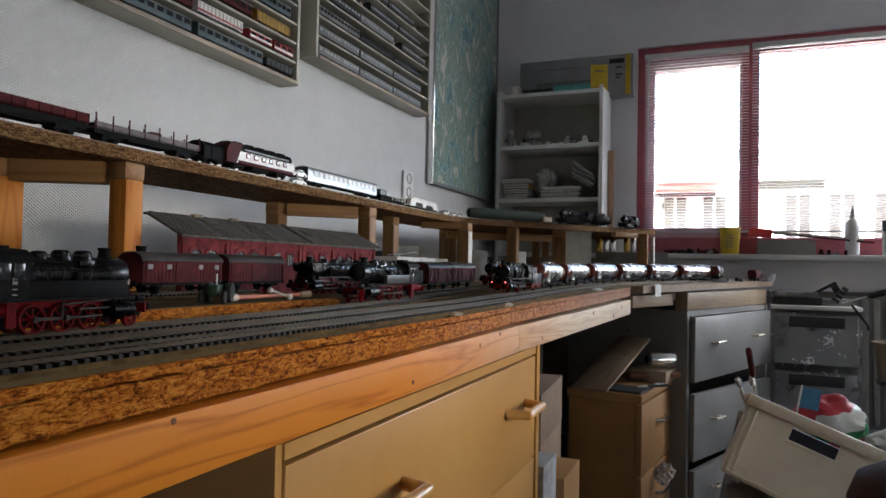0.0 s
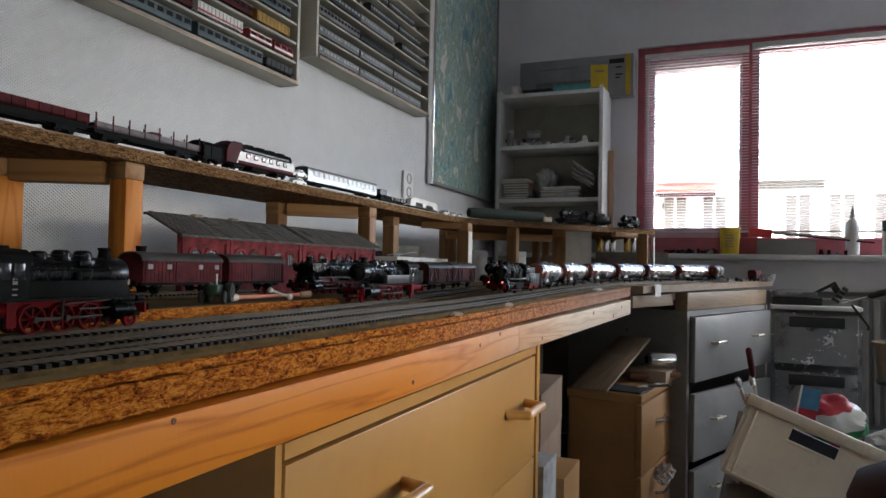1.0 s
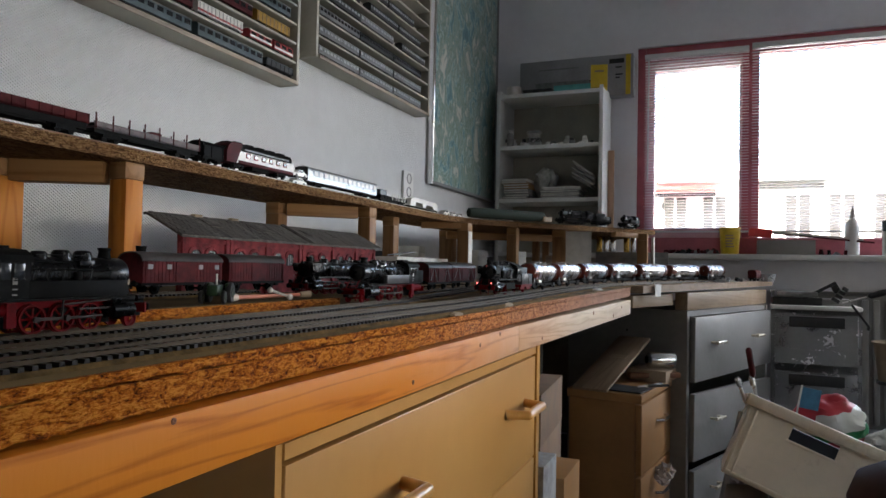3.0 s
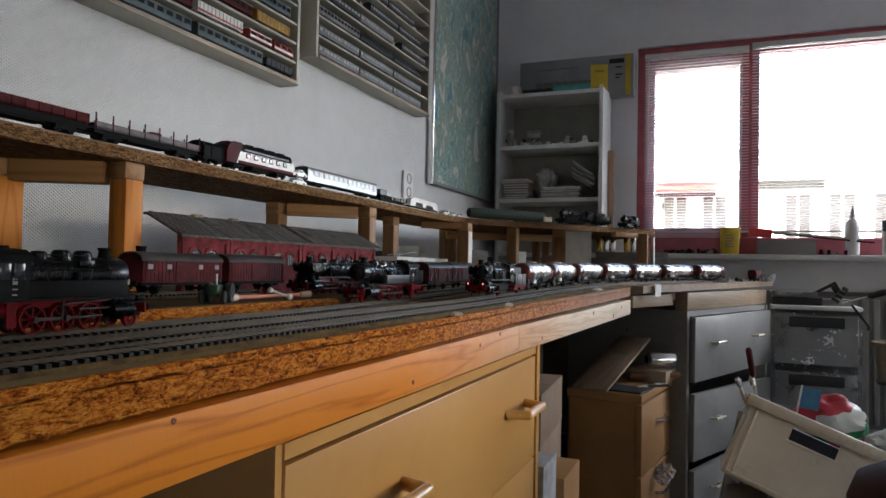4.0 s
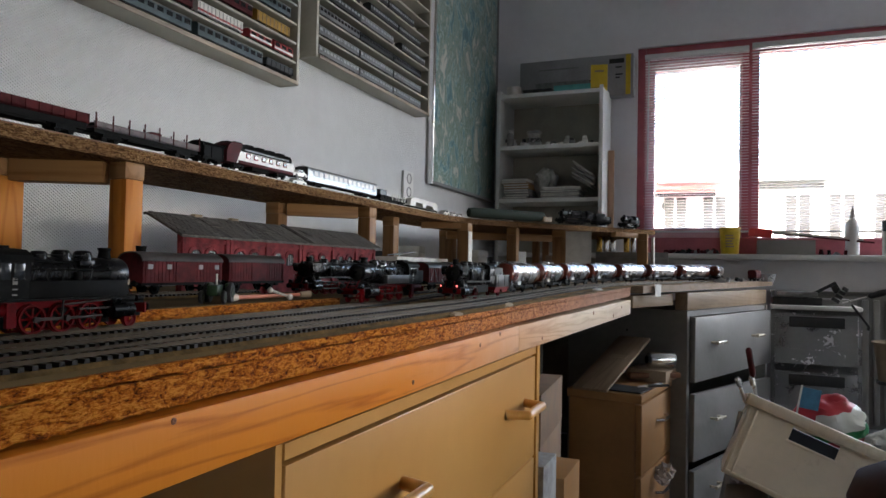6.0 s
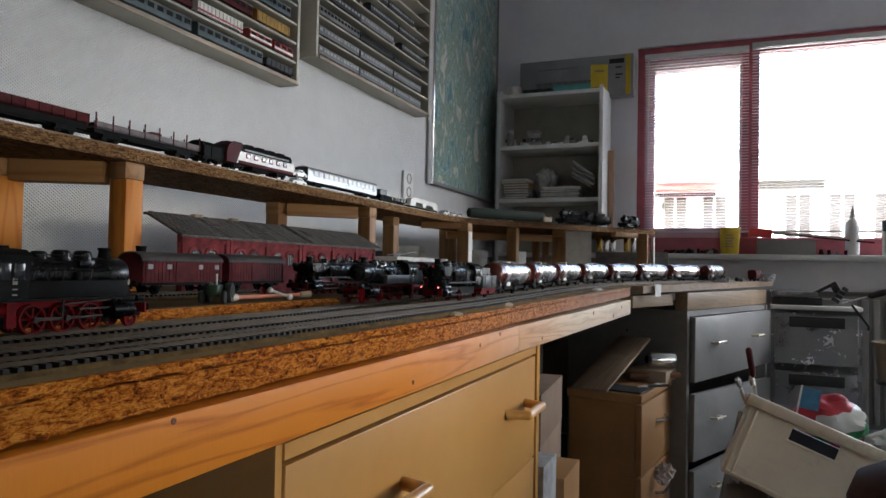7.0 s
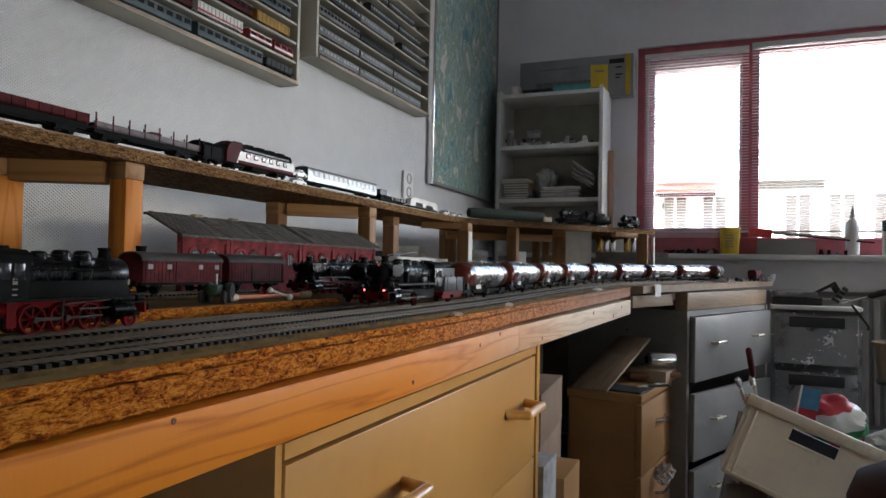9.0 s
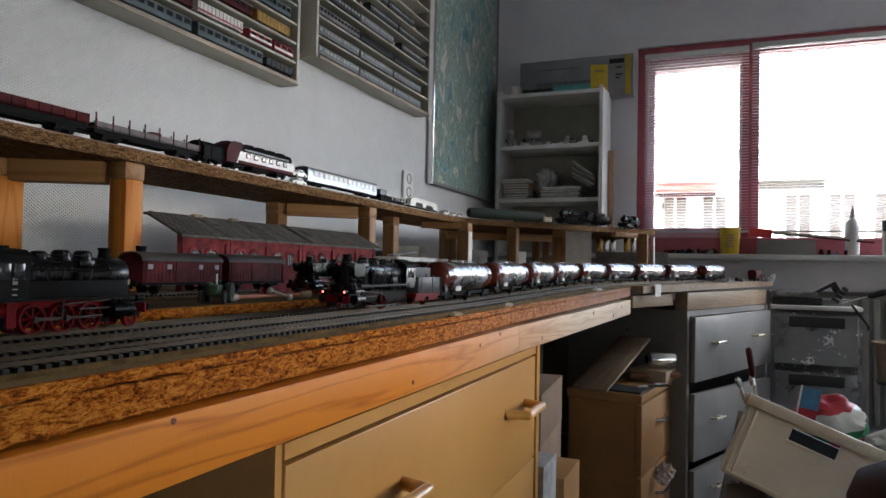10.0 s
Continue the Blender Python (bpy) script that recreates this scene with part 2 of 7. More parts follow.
M_CORAL = mat("bright_red_plastic", (0.62, 0.03, 0.025), 0.35, var=0.1, scale=30)
M_TEAL = mat("teal_box_card", (0.12, 0.42, 0.42), 0.5, var=0.1, scale=30)
M_PAPER = mat("paper", (0.66, 0.64, 0.60), 0.7, var=0.1, scale=40)
# copy of the paper, darkened for the dim shelf and table underside
M_DIMPAPER = mat("dimmed_paper", (0.38, 0.37, 0.35), 0.7, var=0.2, scale=40)
M_CARD = mat("brown_cardboard", (0.36, 0.27, 0.18), 0.75, var=0.12, scale=20)
M_BRICK = mat("model_brick_red", (0.235, 0.040, 0.046), 0.7, var=0.3, scale=60, bump=0.0005, bscale=600, spec=0.1)
M_SLATE = mat("model_roof_slate", (0.14, 0.128, 0.118), 0.65, var=0.35, scale=90, bump=0.0009, bscale=500, spec=0.15)
M_LAMP = mat("headlamp_glow", (1, 0.3, 0.25), 0.3, emit=((1.0, 0.13, 0.11), 0.55))
M_CRATE = mat("cream_crate_plastic", (0.76, 0.64, 0.47), 0.3, var=0.05, scale=8)
M_CLEAR = mat("frosted_plastic", (0.72, 0.72, 0.73), 0.22, var=0.08, scale=12)
M_CLEAR.node_tree.nodes["Principled BSDF"].inputs["Transmission Weight"].default_value = 0.7
M_CLEAR.node_tree.nodes["Principled BSDF"].inputs["IOR"].default_value = 1.2
M_BLACKP = mat("black_plastic", (0.015, 0.015, 0.016), 0.4, var=0.2, scale=30)
M_BLUE = mat("blue_cloth", (0.05, 0.17, 0.28), 0.8, var=0.15, scale=40)
M_REDC = mat("red_cloth", (0.42, 0.02, 0.03), 0.8, var=0.15, scale=40)
M_WHITEC = mat("white_cloth", (0.62, 0.57, 0.49), 0.8, var=0.1, scale=40)
M_SEAT = mat("dark_seat_fabric", (0.045, 0.021, 0.021), 0.9, var=0.2, scale=90, bump=0.0006, bscale=700)


# ---- mesh tools ----
def box(bm, x0, x1, y0, y1, z0, z1, bev=0.0, m=None):
    r = bmesh.ops.create_cube(bm, size=1.0)
    vs = r["verts"]
    bmesh.ops.scale(bm, vec=(x1 - x0, y1 - y0, z1 - z0), verts=vs)
    bmesh.ops.translate(bm, vec=((x0 + x1) / 2, (y0 + y1) / 2, (z0 + z1) / 2), verts=vs)
    if bev:
        es = list({e for v in vs for e in v.link_edges})
        r2 = bmesh.ops.bevel(bm, geom=es, offset=bev, segments=2, affect="EDGES", profile=0.5)
        vs = list({v for f in r2["faces"] for v in f.verts} | {v for v in vs if v.is_valid})
    if m is not None:
        bmesh.ops.transform(bm, matrix=m, verts=vs)
    return bm


def cyl(bm, p0, p1, r0, r1=None, seg=16, caps=True):
    p0, p1 = Vector(p0), Vector(p1)
    r1 = r0 if r1 is None else r1
    q = (p1 - p0).to_track_quat("Z", "Y").to_matrix().to_4x4()
    mtx = Matrix.Translation((p0 + p1) / 2) @ q
    bmesh.ops.create_cone(bm, cap_ends=caps, segments=seg, radius1=r0, radius2=r1, depth=(p1 - p0).length, matrix=mtx)
    return bm


def prism(bm, outline, a0, a1, axis="y"):
    """Extrudes a closed outline of (u, z) along an axis from a0 to a1."""
    def P(u, z, a):
        return (u, a, z) if axis == "y" else (a, u, z)
    lo = [bm.verts.new(P(u, z, a0)) for u, z in outline]
    hi = [bm.verts.new(P(u, z, a1)) for u, z in outline]
    n = len(outline)
    for i in range(n):
        bm.faces.new((lo[i], lo[(i + 1) % n], hi[(i + 1) % n], hi[i]))
    bm.faces.new(list(reversed(lo)))
    bm.faces.new(hi)
    return bm


def lathe(bm, prof, axis="z", seg=20, m=None, ring=False):
    """Turns a profile of (r, h) round an axis."""
    rings = []
    for r, h in prof:
        ring = []
        for i in range(seg):
            a = 2 * math.pi * i / seg
            u, v = r * math.cos(a), r * math.sin(a)
            p = {"z": (u, v, h), "y": (u, h, v), "x": (h, u, v)}[axis]
            p = Vector(p)
            ring.append(bm.verts.new(m @ p if m is not None else p))
        rings.append(ring)
    for a, b in zip(rings, rings[1:] + (rings[:1] if ring else [])):
        for i in range(seg):
            bm.faces.new((a[i], a[(i + 1) % seg], b[(i + 1) % seg], b[i]))
    if ring:
        return bm
    bm.faces.new(list(reversed(rings[0])))
    bm.faces.new(rings[-1])
    return bm


def mesh(name, bm, material, smooth=None):
    bmesh.ops.recalc_face_normals(bm, faces=bm.faces)
    if smooth:
        # round where the faces are alike; a broad face beside its narrow worn edge stays flat
        for f in bm.faces:
            f.smooth = True
        for e in bm.edges:
            if len(e.link_faces) == 2 and e.calc_face_angle(0.0) > radians(14):
                u, w = sorted(e.link_faces, key=lambda f: f.calc_area())
                if w.calc_area() > 4 * u.calc_area():
                    w.smooth = False
    me = bpy.data.meshes.new(name)
    bm.to_mesh(me)
    bm.free()
    me.materials.append(material)
    if smooth:
        me.set_sharp_from_angle(angle=radians(smooth))
    return me


def part(name, bm, material, parent, label="", at=None, smooth=35):
    me = bm if isinstance(bm, bpy.types.Mesh) else mesh(name, bm, material, smooth)
    ob = new(name, me)
    ob.parent = parent
    if at is not None:
        ob.matrix_local = at
    if label:
        ob["label"] = label
    return ob


def B(*a, **k):
    return box(bmesh.new(), *a, **k)


def C(*a, **k):
    return cyl(bmesh.new(), *a, **k)


def thing(name, label, category, at=None, group="", kind=""):
    ob = tagged(new(name), label, category, group, kind)
    if at is not None:
        ob.matrix_world = at
    return ob


def struct(name, bm, material, label, category="", smooth=None):
    ob = new(name, mesh(name, bm, material, smooth))
    return tagged(ob, label, category or name, kind="structure")


# ---- plan: the table's surface and the curved track ----
def z_top(y):
    return ZC - 0.052 + max(0.0, y - 0.9) * 0.011


RAIL = 0.0068                  # rail head over the table
TRACK_X = -0.346


def arc_table():
    """The running line by its heading: straight, a gentle bend to the window, then a tight loop back to the wall."""
    ds, x, y, th = 0.002, TRACK_X, -0.6, 0.0
    out = []
    s = -0.6
    while s < 4.3:
        out.append((s, x, y, th))
        k = 0.0
        if s > 1.45:
            k = 0.42
        if s > 2.62:
            k = -1 / 0.36
        if th < -2.9:
            k = 0.0
        th += k * ds
        x += math.sin(th) * ds
        y += math.cos(th) * ds
        s += ds
    return np.array(out)


ARC = arc_table()


def on_track(s, off=0.0):
    """Pose on the running track at arc length s (0 abreast of the camera), off metres towards the wall; its +y points up the track, away from the camera."""
    x, y, th = (float(np.interp(s, ARC[:, 0], ARC[:, k])) for k in (1, 2, 3))
    x, y = x - off * math.cos(th), y + off * math.sin(th)
    return pose(x, y, z_top(y) + RAIL, 0, 0, -math.degrees(th))


# ---- structure ----
Z0, ZCEIL = 0.0, 2.55
EX, SY = 2.4, -2.2
struct("floor", B(WX - 0.2, EX + 0.2, SY - 0.2, WY + 0.3, -0.1, Z0), M_FLOOR, "worn dark grey carpet floor of the hobby room", "floor")
struct("ceiling", B(WX - 0.2, EX + 0.2, SY - 0.2, WY + 0.3, ZCEIL, ZCEIL + 0.1), M_CEIL, "plain white painted ceiling", "ceiling")
struct("wall_west", B(WX - 0.2, WX, SY - 0.2, WY + 0.3, 0, ZCEIL), M_WALL, "pale grey wall with woven relief wallpaper", "wall")
struct("wall_south", B(WX, EX, SY - 0.2, SY, 0, ZCEIL), M_WALL2, "plain pale wall closing the room", "wall")
# unseen wall; its opening is made up to let the side fill in
bm = bmesh.new()
box(bm, EX, EX + 0.2, SY - 0.2, -0.2, 0, ZCEIL)
box(bm, EX, EX + 0.2, 1.3, WY + 0.3, 0, ZCEIL)
box(bm, EX, EX + 0.2, -0.2, 1.3, 0, 0.6)
box(bm, EX, EX + 0.2, -0.2, 1.3, 1.12, ZCEIL)
struct("wall_east", bm, M_WALL2, "plain pale wall with an added opening for the side fill", "wall")
WIN_X0, WIN_X1, WIN_Z0, WIN_Z1 = -0.39, 2.25, ZC + 0.086, ZC + 1.083
bm = bmesh.new()
box(bm, WX, WIN_X0, WY, WY + 0.3, 0, ZCEIL)
box(bm, WIN_X1, EX, WY, WY + 0.3, 0, ZCEIL)
box(bm, WIN_X0, WIN_X1, WY, WY + 0.3, 0, WIN_Z0)
box(bm, WIN_X0, WIN_X1, WY, WY + 0.3, WIN_Z1, ZCEIL)
struct("wall_north", bm, M_WALL2, "smooth grey painted wall with a wide window opening", "wall")


def window():
    w = thing("window_1", "wide window with oxide red painted wooden frame and a red mullion", "window", pose(0, WY, ZC), kind="structure")
    y0, y1 = 0.02, 0.09
    part("window_frame", B(WIN_X0, -0.352, y0, y1, 0.087, 1.083, 0.004), M_RED, w)
    part("window_frame", B(WIN_X1 - 0.04, WIN_X1, y0, y1, 0.087, 1.083, 0.004), M_RED, w)
    part("window_frame", B(-0.352, WIN_X1 - 0.04, y0, y1, 1.02, 1.083, 0.004), M_RED, w)
    part("window_frame", B(-0.352, WIN_X1 - 0.04, y0, y1, 0.087, 0.165, 0.004), M_RED, w)
    part("mullion", B(0.078, 0.150, y0, y1, 0.165, 1.02, 0.004), M_RED, w, "dark red window mullion")
    for x0, x1, z0, z1 in ((-0.352, -0.312, 0.165, 1.02), (0.066, 0.078, 0.165, 1.02), (-0.312, 0.066, 0.97, 1.02), (-0.312, 0.066, 0.165, 0.212)):
        part("sash", B(x0, x1, y0 + 0.012, y1 + 0.012, z0, z1, 0.003), M_SASH, w, "red window sash paled by painted-in glare")
    for x0, x1, z0, z1 in ((-0.312, 0.066, 0.212, 0.97), (0.150, 0.70, 0.165, 1.02)):
        p = part("pane", B(x0, x1, 0.065, 0.069, z0, z1), M_GLASS, w)
        p.visible_shadow = False
    part("window_sill", B(WX + 0.42, EX, -0.14, 0.02, 0.062, 0.086, 0.004), M_WHITE, w, "white painted window sill")
    part("mullion", B(0.70, 0.735, y0, y1, 0.165, 1.02, 0.004), M_RED, w)
    return w


window()


def polygon_board(name, front, back_x, ztop, thick, y0, y1, step=0.05):
    """A board whose front edge follows front(y) and whose top follows ztop(y)."""
    bm = bmesh.new()
    n = max(1, int(round((y1 - y0) / step)))
    rows = []
    for i in range(n + 1):
        y = y0 + (y1 - y0) * i / n
        zf = ztop(y)
        rows.append([bm.verts.new(p) for p in ((front(y), y, zf), (back_x, y, zf), (back_x, y, zf - thick), (front(y), y, zf - thick))])
    for a, b in zip(rows, rows[1:]):
        for k in range(4):
            bm.faces.new((a[k], a[(k + 1) % 4], b[(k + 1) % 4], b[k]))
    bm.faces.new(rows[0])
    bm.faces.new(list(reversed(rows[-1])))
    return bm


def crumbly_board(front, ztop, thick, y0, y1, step, seed):
    """A chipboard edge whose lower rim and face have lost flakes."""
    bm, rng = bmesh.new(), random.Random(seed)
    rows = []
    for i in range(int(round((y1 - y0) / step)) + 1):
        y = y0 + step * i
        z, x = ztop(y), front(y)
        drop = thick + rng.uniform(-0.0011, 0.0011) + 0.0012 * noise.noise(Vector((0, y * 28, 3)))
        rows.append([bm.verts.new(q) for q in ((x, y, z), (WX + 0.01, y, z), (WX + 0.01, y, z - thick), (x - 0.003, y, z - thick), (x - rng.uniform(0, 0.0016), y, z - drop), (x + rng.uniform(-0.0006, 0.0006), y, z - thick * 0.5))])
    for a, b in zip(rows, rows[1:]):
        for k in range(6):
            bm.faces.new((a[k], a[(k + 1) % 6], b[(k + 1) % 6], b[k]))
    bm.faces.new(rows[0])
    bm.faces.new(list(reversed(rows[-1])))
    return bm


def edge_near(y):
    return -0.28 + max(0.0, y - 1.0) * 0.047


def edge_far(y):
    return -0.215 + (y - 1.95) * 0.335


table = thing("layout_table", "long particle board railway table on pine beams", "table")
part("board", polygon_board("board", lambda y: edge_near(y) - 0.003, WX + 0.01, lambda y: z_top(y), 0.005, -0.6, 1.97), M_FIELD, table, "grey painted table surface")
part("particle_board", crumbly_board(edge_near, lambda y: z_top(y) - 0.003, 0.0062, -0.6, 1.97, 0.008, 9), M_CHIP, table, "raw crumbly particle board edge")
part("particle_board", crumbly_board(lambda y: edge_near(y) - 0.001, lambda y: z_top(y) - 0.0105, 0.0172, -0.6, 1.97, 0.005, 4), M_CHIP, table, "raw crumbly particle board edge")
part("board", polygon_board("board", edge_far, WX + 0.01, lambda y: z_top(y), 0.02, 1.985, 3.16), M_PLANK, table, "grey far table board")
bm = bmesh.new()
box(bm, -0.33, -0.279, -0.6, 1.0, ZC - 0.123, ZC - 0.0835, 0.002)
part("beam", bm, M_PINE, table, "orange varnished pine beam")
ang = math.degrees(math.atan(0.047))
part("beam", B(-0.05, 0, 0, 0.965, -0.0215, 0.018, 0.002), M_PINE_P, table, "pine beam paled by painted-in sheen, with dark knots", at=pose(-0.279, 1.0, ZC - 0.1015, 0.35, 0, -ang))
part("beam", B(-0.04, 0, 0, 0.30, -0.035, 0.0, 0.002), M_PLANK, table, "weathered plank", at=pose(-0.228, 1.97, ZC - 0.066, 0, 0, -17))
part("beam", B(-0.04, 0, 0, 0.83, -0.055, 0.0, 0.002), M_PLANK, table, "weathered plank", at=pose(-0.10, 2.28, ZC - 0.062, 0, 0, -18.5))
random.seed(14)
for x, z, y, r in ((-0.279, -0.087, 0.301, 0.0018), (-0.279, -0.112, 0.62, 0.0022), (-0.279, -0.095, 0.821, 0.0025), (-0.279, -0.088, 0.904, 0.0025), (-0.2735, -0.112, 1.12, 0.003), (-0.255, -0.09, 1.50, 0.0035), (-0.245, -0.108, 1.72, 0.0045), (-0.240, -0.092, 1.83, 0.004)):
    part("knot", lathe(bmesh.new(), [(r * 1.3, -0.002), (r, 0.0006), (r * 0.5, 0.0008), (r * 0.1, 0.0004)], axis="x", seg=12, m=Matrix.Translation((x, y, ZC + z))), M_KNOT, table, "dark knot in the pine")
for x, y in ((-0.72, 1.6), (-0.9, 0.2), (-0.9, 1.8), (-0.5, -0.4), (-0.9, 3.0)):
    part("leg", B(x - 0.03, x + 0.03, y - 0.03, y + 0.03, 0, z_top(y) - 0.03, 0.003), M_PINE_Z, table)


# pine of the backlit far posts, with their shade put into the tone
M_POST_SHADE = wood_mat("shaded_pine_post", (0.24, 0.125, 0.05), (0.15, 0.07, 0.025), 12, along=2)


def upper_deck():
    d = thing("upper_deck", "raised particle board shelf on pine posts along the wall", "shelf")
    zt = ZC + 0.156
    outline = [(-0.76, -0.5), (-0.76, 1.88), (-0.725, 2.06), (-0.50, 2.357), (-0.235, 2.70), (-0.42, 3.1), (WX + 0.14, 3.1), (WX + 0.14, -0.5)]
    bm = bmesh.new()
    lo = [bm.verts.new((x, y, zt - 0.017)) for x, y in outline]
    hi = [bm.verts.new((x, y, zt)) for x, y in outline]
    for i in range(len(outline)):
        j = (i + 1) % len(outline)
        bm.faces.new((lo[i], lo[j], hi[j], hi[i]))
    bm.faces.new(hi)
    bm.faces.new(list(reversed(lo)))
    part("deck_board", bm, M_CHIP2, d, "raw particle board deck")
    part("hardboard_strip", B(-0.95, -0.7645, -0.5, 0.93, zt, zt + 0.0025), M_BROWNTOP, d, "thin brown hardboard layer")
    part("white_strip", B(-0.95, -0.7625, 0.935, 1.84, zt, zt + 0.0015), M_PAPER, d, "white paper strip on the deck")
    posts = [(-0.781, 0.738, 0.031), (-0.935, 0.66, 0.045), (-0.935, 1.31, 0.034), (-0.782, 1.455, 0.032), (-0.86, 1.74, 0.034), (-0.74, 2.01, 0.036), (-0.655, 2.25, 0.034), (-0.528, 2.40, 0.045), (-0.69, 2.70, 0.026), (-0.66, 2.74, 0.024), (-0.272, 2.62, 0.036), (-0.95, 2.4, 0.05)]
    for x, y, w in posts:
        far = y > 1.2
        part("post", B(x - w * 0.5, x + w * 0.5, y - w / 2, y + w / 2, z_top(y), zt - 0.041, 0.0015), M_POST_SHADE if far else M_PINE_Z, d, "square pine post")
        part("cap_block", B(x - w * 0.5, x + w * 0.5, y - w / 2 - 0.002, y + w / 2 + 0.002, zt - 0.041, zt - 0.017, 0.0015), M_PLANK_X, d)
    part("paper_strip", B(-0.7215, -0.7205, 1.993, 2.027, z_top(2.0) + 0.002, zt - 0.043), M_PAPER, d, "white printed paper glued to the post")
    part("cross_rail", B(0.02, 0.145, -0.015, 0.015, -0.047, -0.017, 0.001), M_PLANK_X, d, at=pose(-0.935, 0.66, zt, 0, 0, 27))
    part("cross_rail", B(0.02, 0.185, -0.014, 0.014, -0.044, -0.017, 0.001), M_PLANK_X, d, at=pose(-0.935, 1.31, zt, 0, 0, 43.5))
    part("cross_rail", B(-0.10, 0.02, -0.012, 0.012, -0.036, -0.017, 0.001), M_PLANK_X, d, at=pose(-0.76, 1.97, zt, 0, 0, 22))
    part("cross_rail", B(0, 0.44, -0.010, 0.010, -0.058, -0.034, 0.001), M_PLANK_X, d, at=pose(-0.86, 2.16, zt, 0, 0, 37))
    part("cross_rail", B(-0.012, 0.012, -0.10, 0.012, -0.034, -0.017, 0.001), M_PLANK_X, d, at=pose(-0.30, 2.60, zt, 0, 0, -38))
    return d


upper_deck()


# ---- drawers and cabinets below ----
def bow_handle(parent, w, at, material):
    bm = bmesh.new()
    r = 0.0068
    pts = [(0, -w / 2, 0), (0.030, -w / 2 + 0.010, 0), (0.030, w / 2 - 0.010, 0), (0, w / 2, 0)]
    for a, b in zip(pts, pts[1:]):
        cyl(bm, a, b, r, seg=12)
    for p in pts[1:3]:
        bmesh.ops.create_uvsphere(bm, u_segments=12, v_segments=8, radius=r, matrix=Matrix.Translation(p))
    return part("handle", bm, material, parent, "cream bow handle", at=at)


def dresser():
    d = thing("chest_of_drawers", "cream laminate chest of drawers under the table edge", "chest of drawers", pose(-0.285, 0.41, 0))
    W, H, D = 0.735, ZC - 0.126, 0.42
    part("side_panel", B(-D, -0.002, -0.002, 0.006, 0.02, H), M_BEIGE, d)
    part("side_panel", B(-D, 0.002, W - 0.018, W, 0.02, H), M_BEIGE, d)
    part("top_panel", B(-D, 0.0, 0.006, W - 0.018, H - 0.012, H), M_BEIGE, d)
    part("back_panel", B(-D, -D + 0.01, 0.006, W - 0.018, 0.02, H - 0.012), M_BEIGE, d)
    z = H - 0.016
    for h in (0.165, 0.165, 0.165, 0.155):
        f = part("drawer", B(-0.02, 0.0, 0.008, W - 0.022, z - h + 0.003, z, 0.0015), M_BEIGE, d, "cream drawer front")
        for yy in (0.155, 0.60):
            bow_handle(f, 0.098, pose(0.0, yy, z - 0.066), M_BEIGE)
        z -= h
    part("plinth", B(-D + 0.01, -0.03, 0.006, W - 0.018, 0.0, 0.02), M_BEIGE_D, d)
    return d


dresser()


M_PULL = mat("cream_metal_pull", (0.72, 0.66, 0.52), 0.22, 0.4, var=0.05)


def far_cabinet():
    """White drawer unit under the far table; its face is turned a little to the window."""
    d = thing("drawer_cabinet", "white laminate drawer cabinet with a sagging half-open drawer", "cabinet", pose(-0.100, 2.262, 0, 0, 0, -20.1))
    W, D, H = 0.76, 0.42, ZC - 0.118
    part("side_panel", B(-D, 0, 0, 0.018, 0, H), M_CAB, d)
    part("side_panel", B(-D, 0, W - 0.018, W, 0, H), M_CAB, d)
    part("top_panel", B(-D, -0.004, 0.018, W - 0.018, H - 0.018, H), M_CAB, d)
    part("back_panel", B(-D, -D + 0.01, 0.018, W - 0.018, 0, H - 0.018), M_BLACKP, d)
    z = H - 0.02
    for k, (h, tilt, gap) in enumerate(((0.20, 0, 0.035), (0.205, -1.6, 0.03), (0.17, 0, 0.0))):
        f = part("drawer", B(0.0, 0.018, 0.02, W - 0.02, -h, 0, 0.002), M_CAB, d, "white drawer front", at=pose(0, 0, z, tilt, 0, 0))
        for yy in (0.18, 0.56):
            bm = bmesh.new()
            cyl(bm, (0.040, yy - 0.038, -h * 0.42), (0.040, yy + 0.038, -h * 0.42), 0.0055, seg=10)
            for q in (-0.030, 0.030):
                cyl(bm, (0.017, yy + q, -h * 0.42), (0.040, yy + q, -h * 0.42), 0.004, seg=8)
            part("handle", bm, M_PULL, f, "cream bar handle")
        z -= h + gap
    for x, z in ((-0.20, 0.62), (-0.23, 0.655), (-0.12, 0.40), (-0.30, 0.30)):
        part("screw_hole", C((x, -0.0005, z), (x, 0.001, z), 0.004, seg=10), M_BLACKP, d, "dark screw hole")
    return d


far_cabinet()


def bedside():
    d = thing("small_cabinet", "ochre wooden bedside cabinet cluttered on top", "cabinet", pose(-0.200, 1.93, 0, 0, 0, -8.5))
    W, D, H = 0.44, 0.20, ZC - 0.33
    part("body", B(-D, -0.016, 0.0, W, 0, H - 0.022, 0.002), M_BEIGE_D, d)
    part("top", B(-D - 0.005, 0.004, -0.008, W + 0.008, H - 0.022, H, 0.002), M_BEIGE_D, d)
    z = H - 0.03
    for h in (0.19, 0.22):
        f = part("drawer", B(-0.016, 0, 0.012, W - 0.012, z - h, z, 0.002), M_BEIGE_D, d)
        bm = bmesh.new()
        cyl(bm, (0, W / 2 - 0.05, z - h * 0.35), (0.02, W / 2 - 0.035, z - h * 0.35), 0.004, seg=8)
        cyl(bm, (0.02, W / 2 - 0.035, z - h * 0.35), (0.02, W / 2 + 0.035, z - h * 0.35), 0.005, seg=8)
        cyl(bm, (0.02, W / 2 + 0.035, z - h * 0.35), (0, W / 2 + 0.05, z - h * 0.35), 0.004, seg=8)
        part("handle", bm, M_CHROME, f, "chrome handle")
        z -= h + 0.006
    return d


bedside()


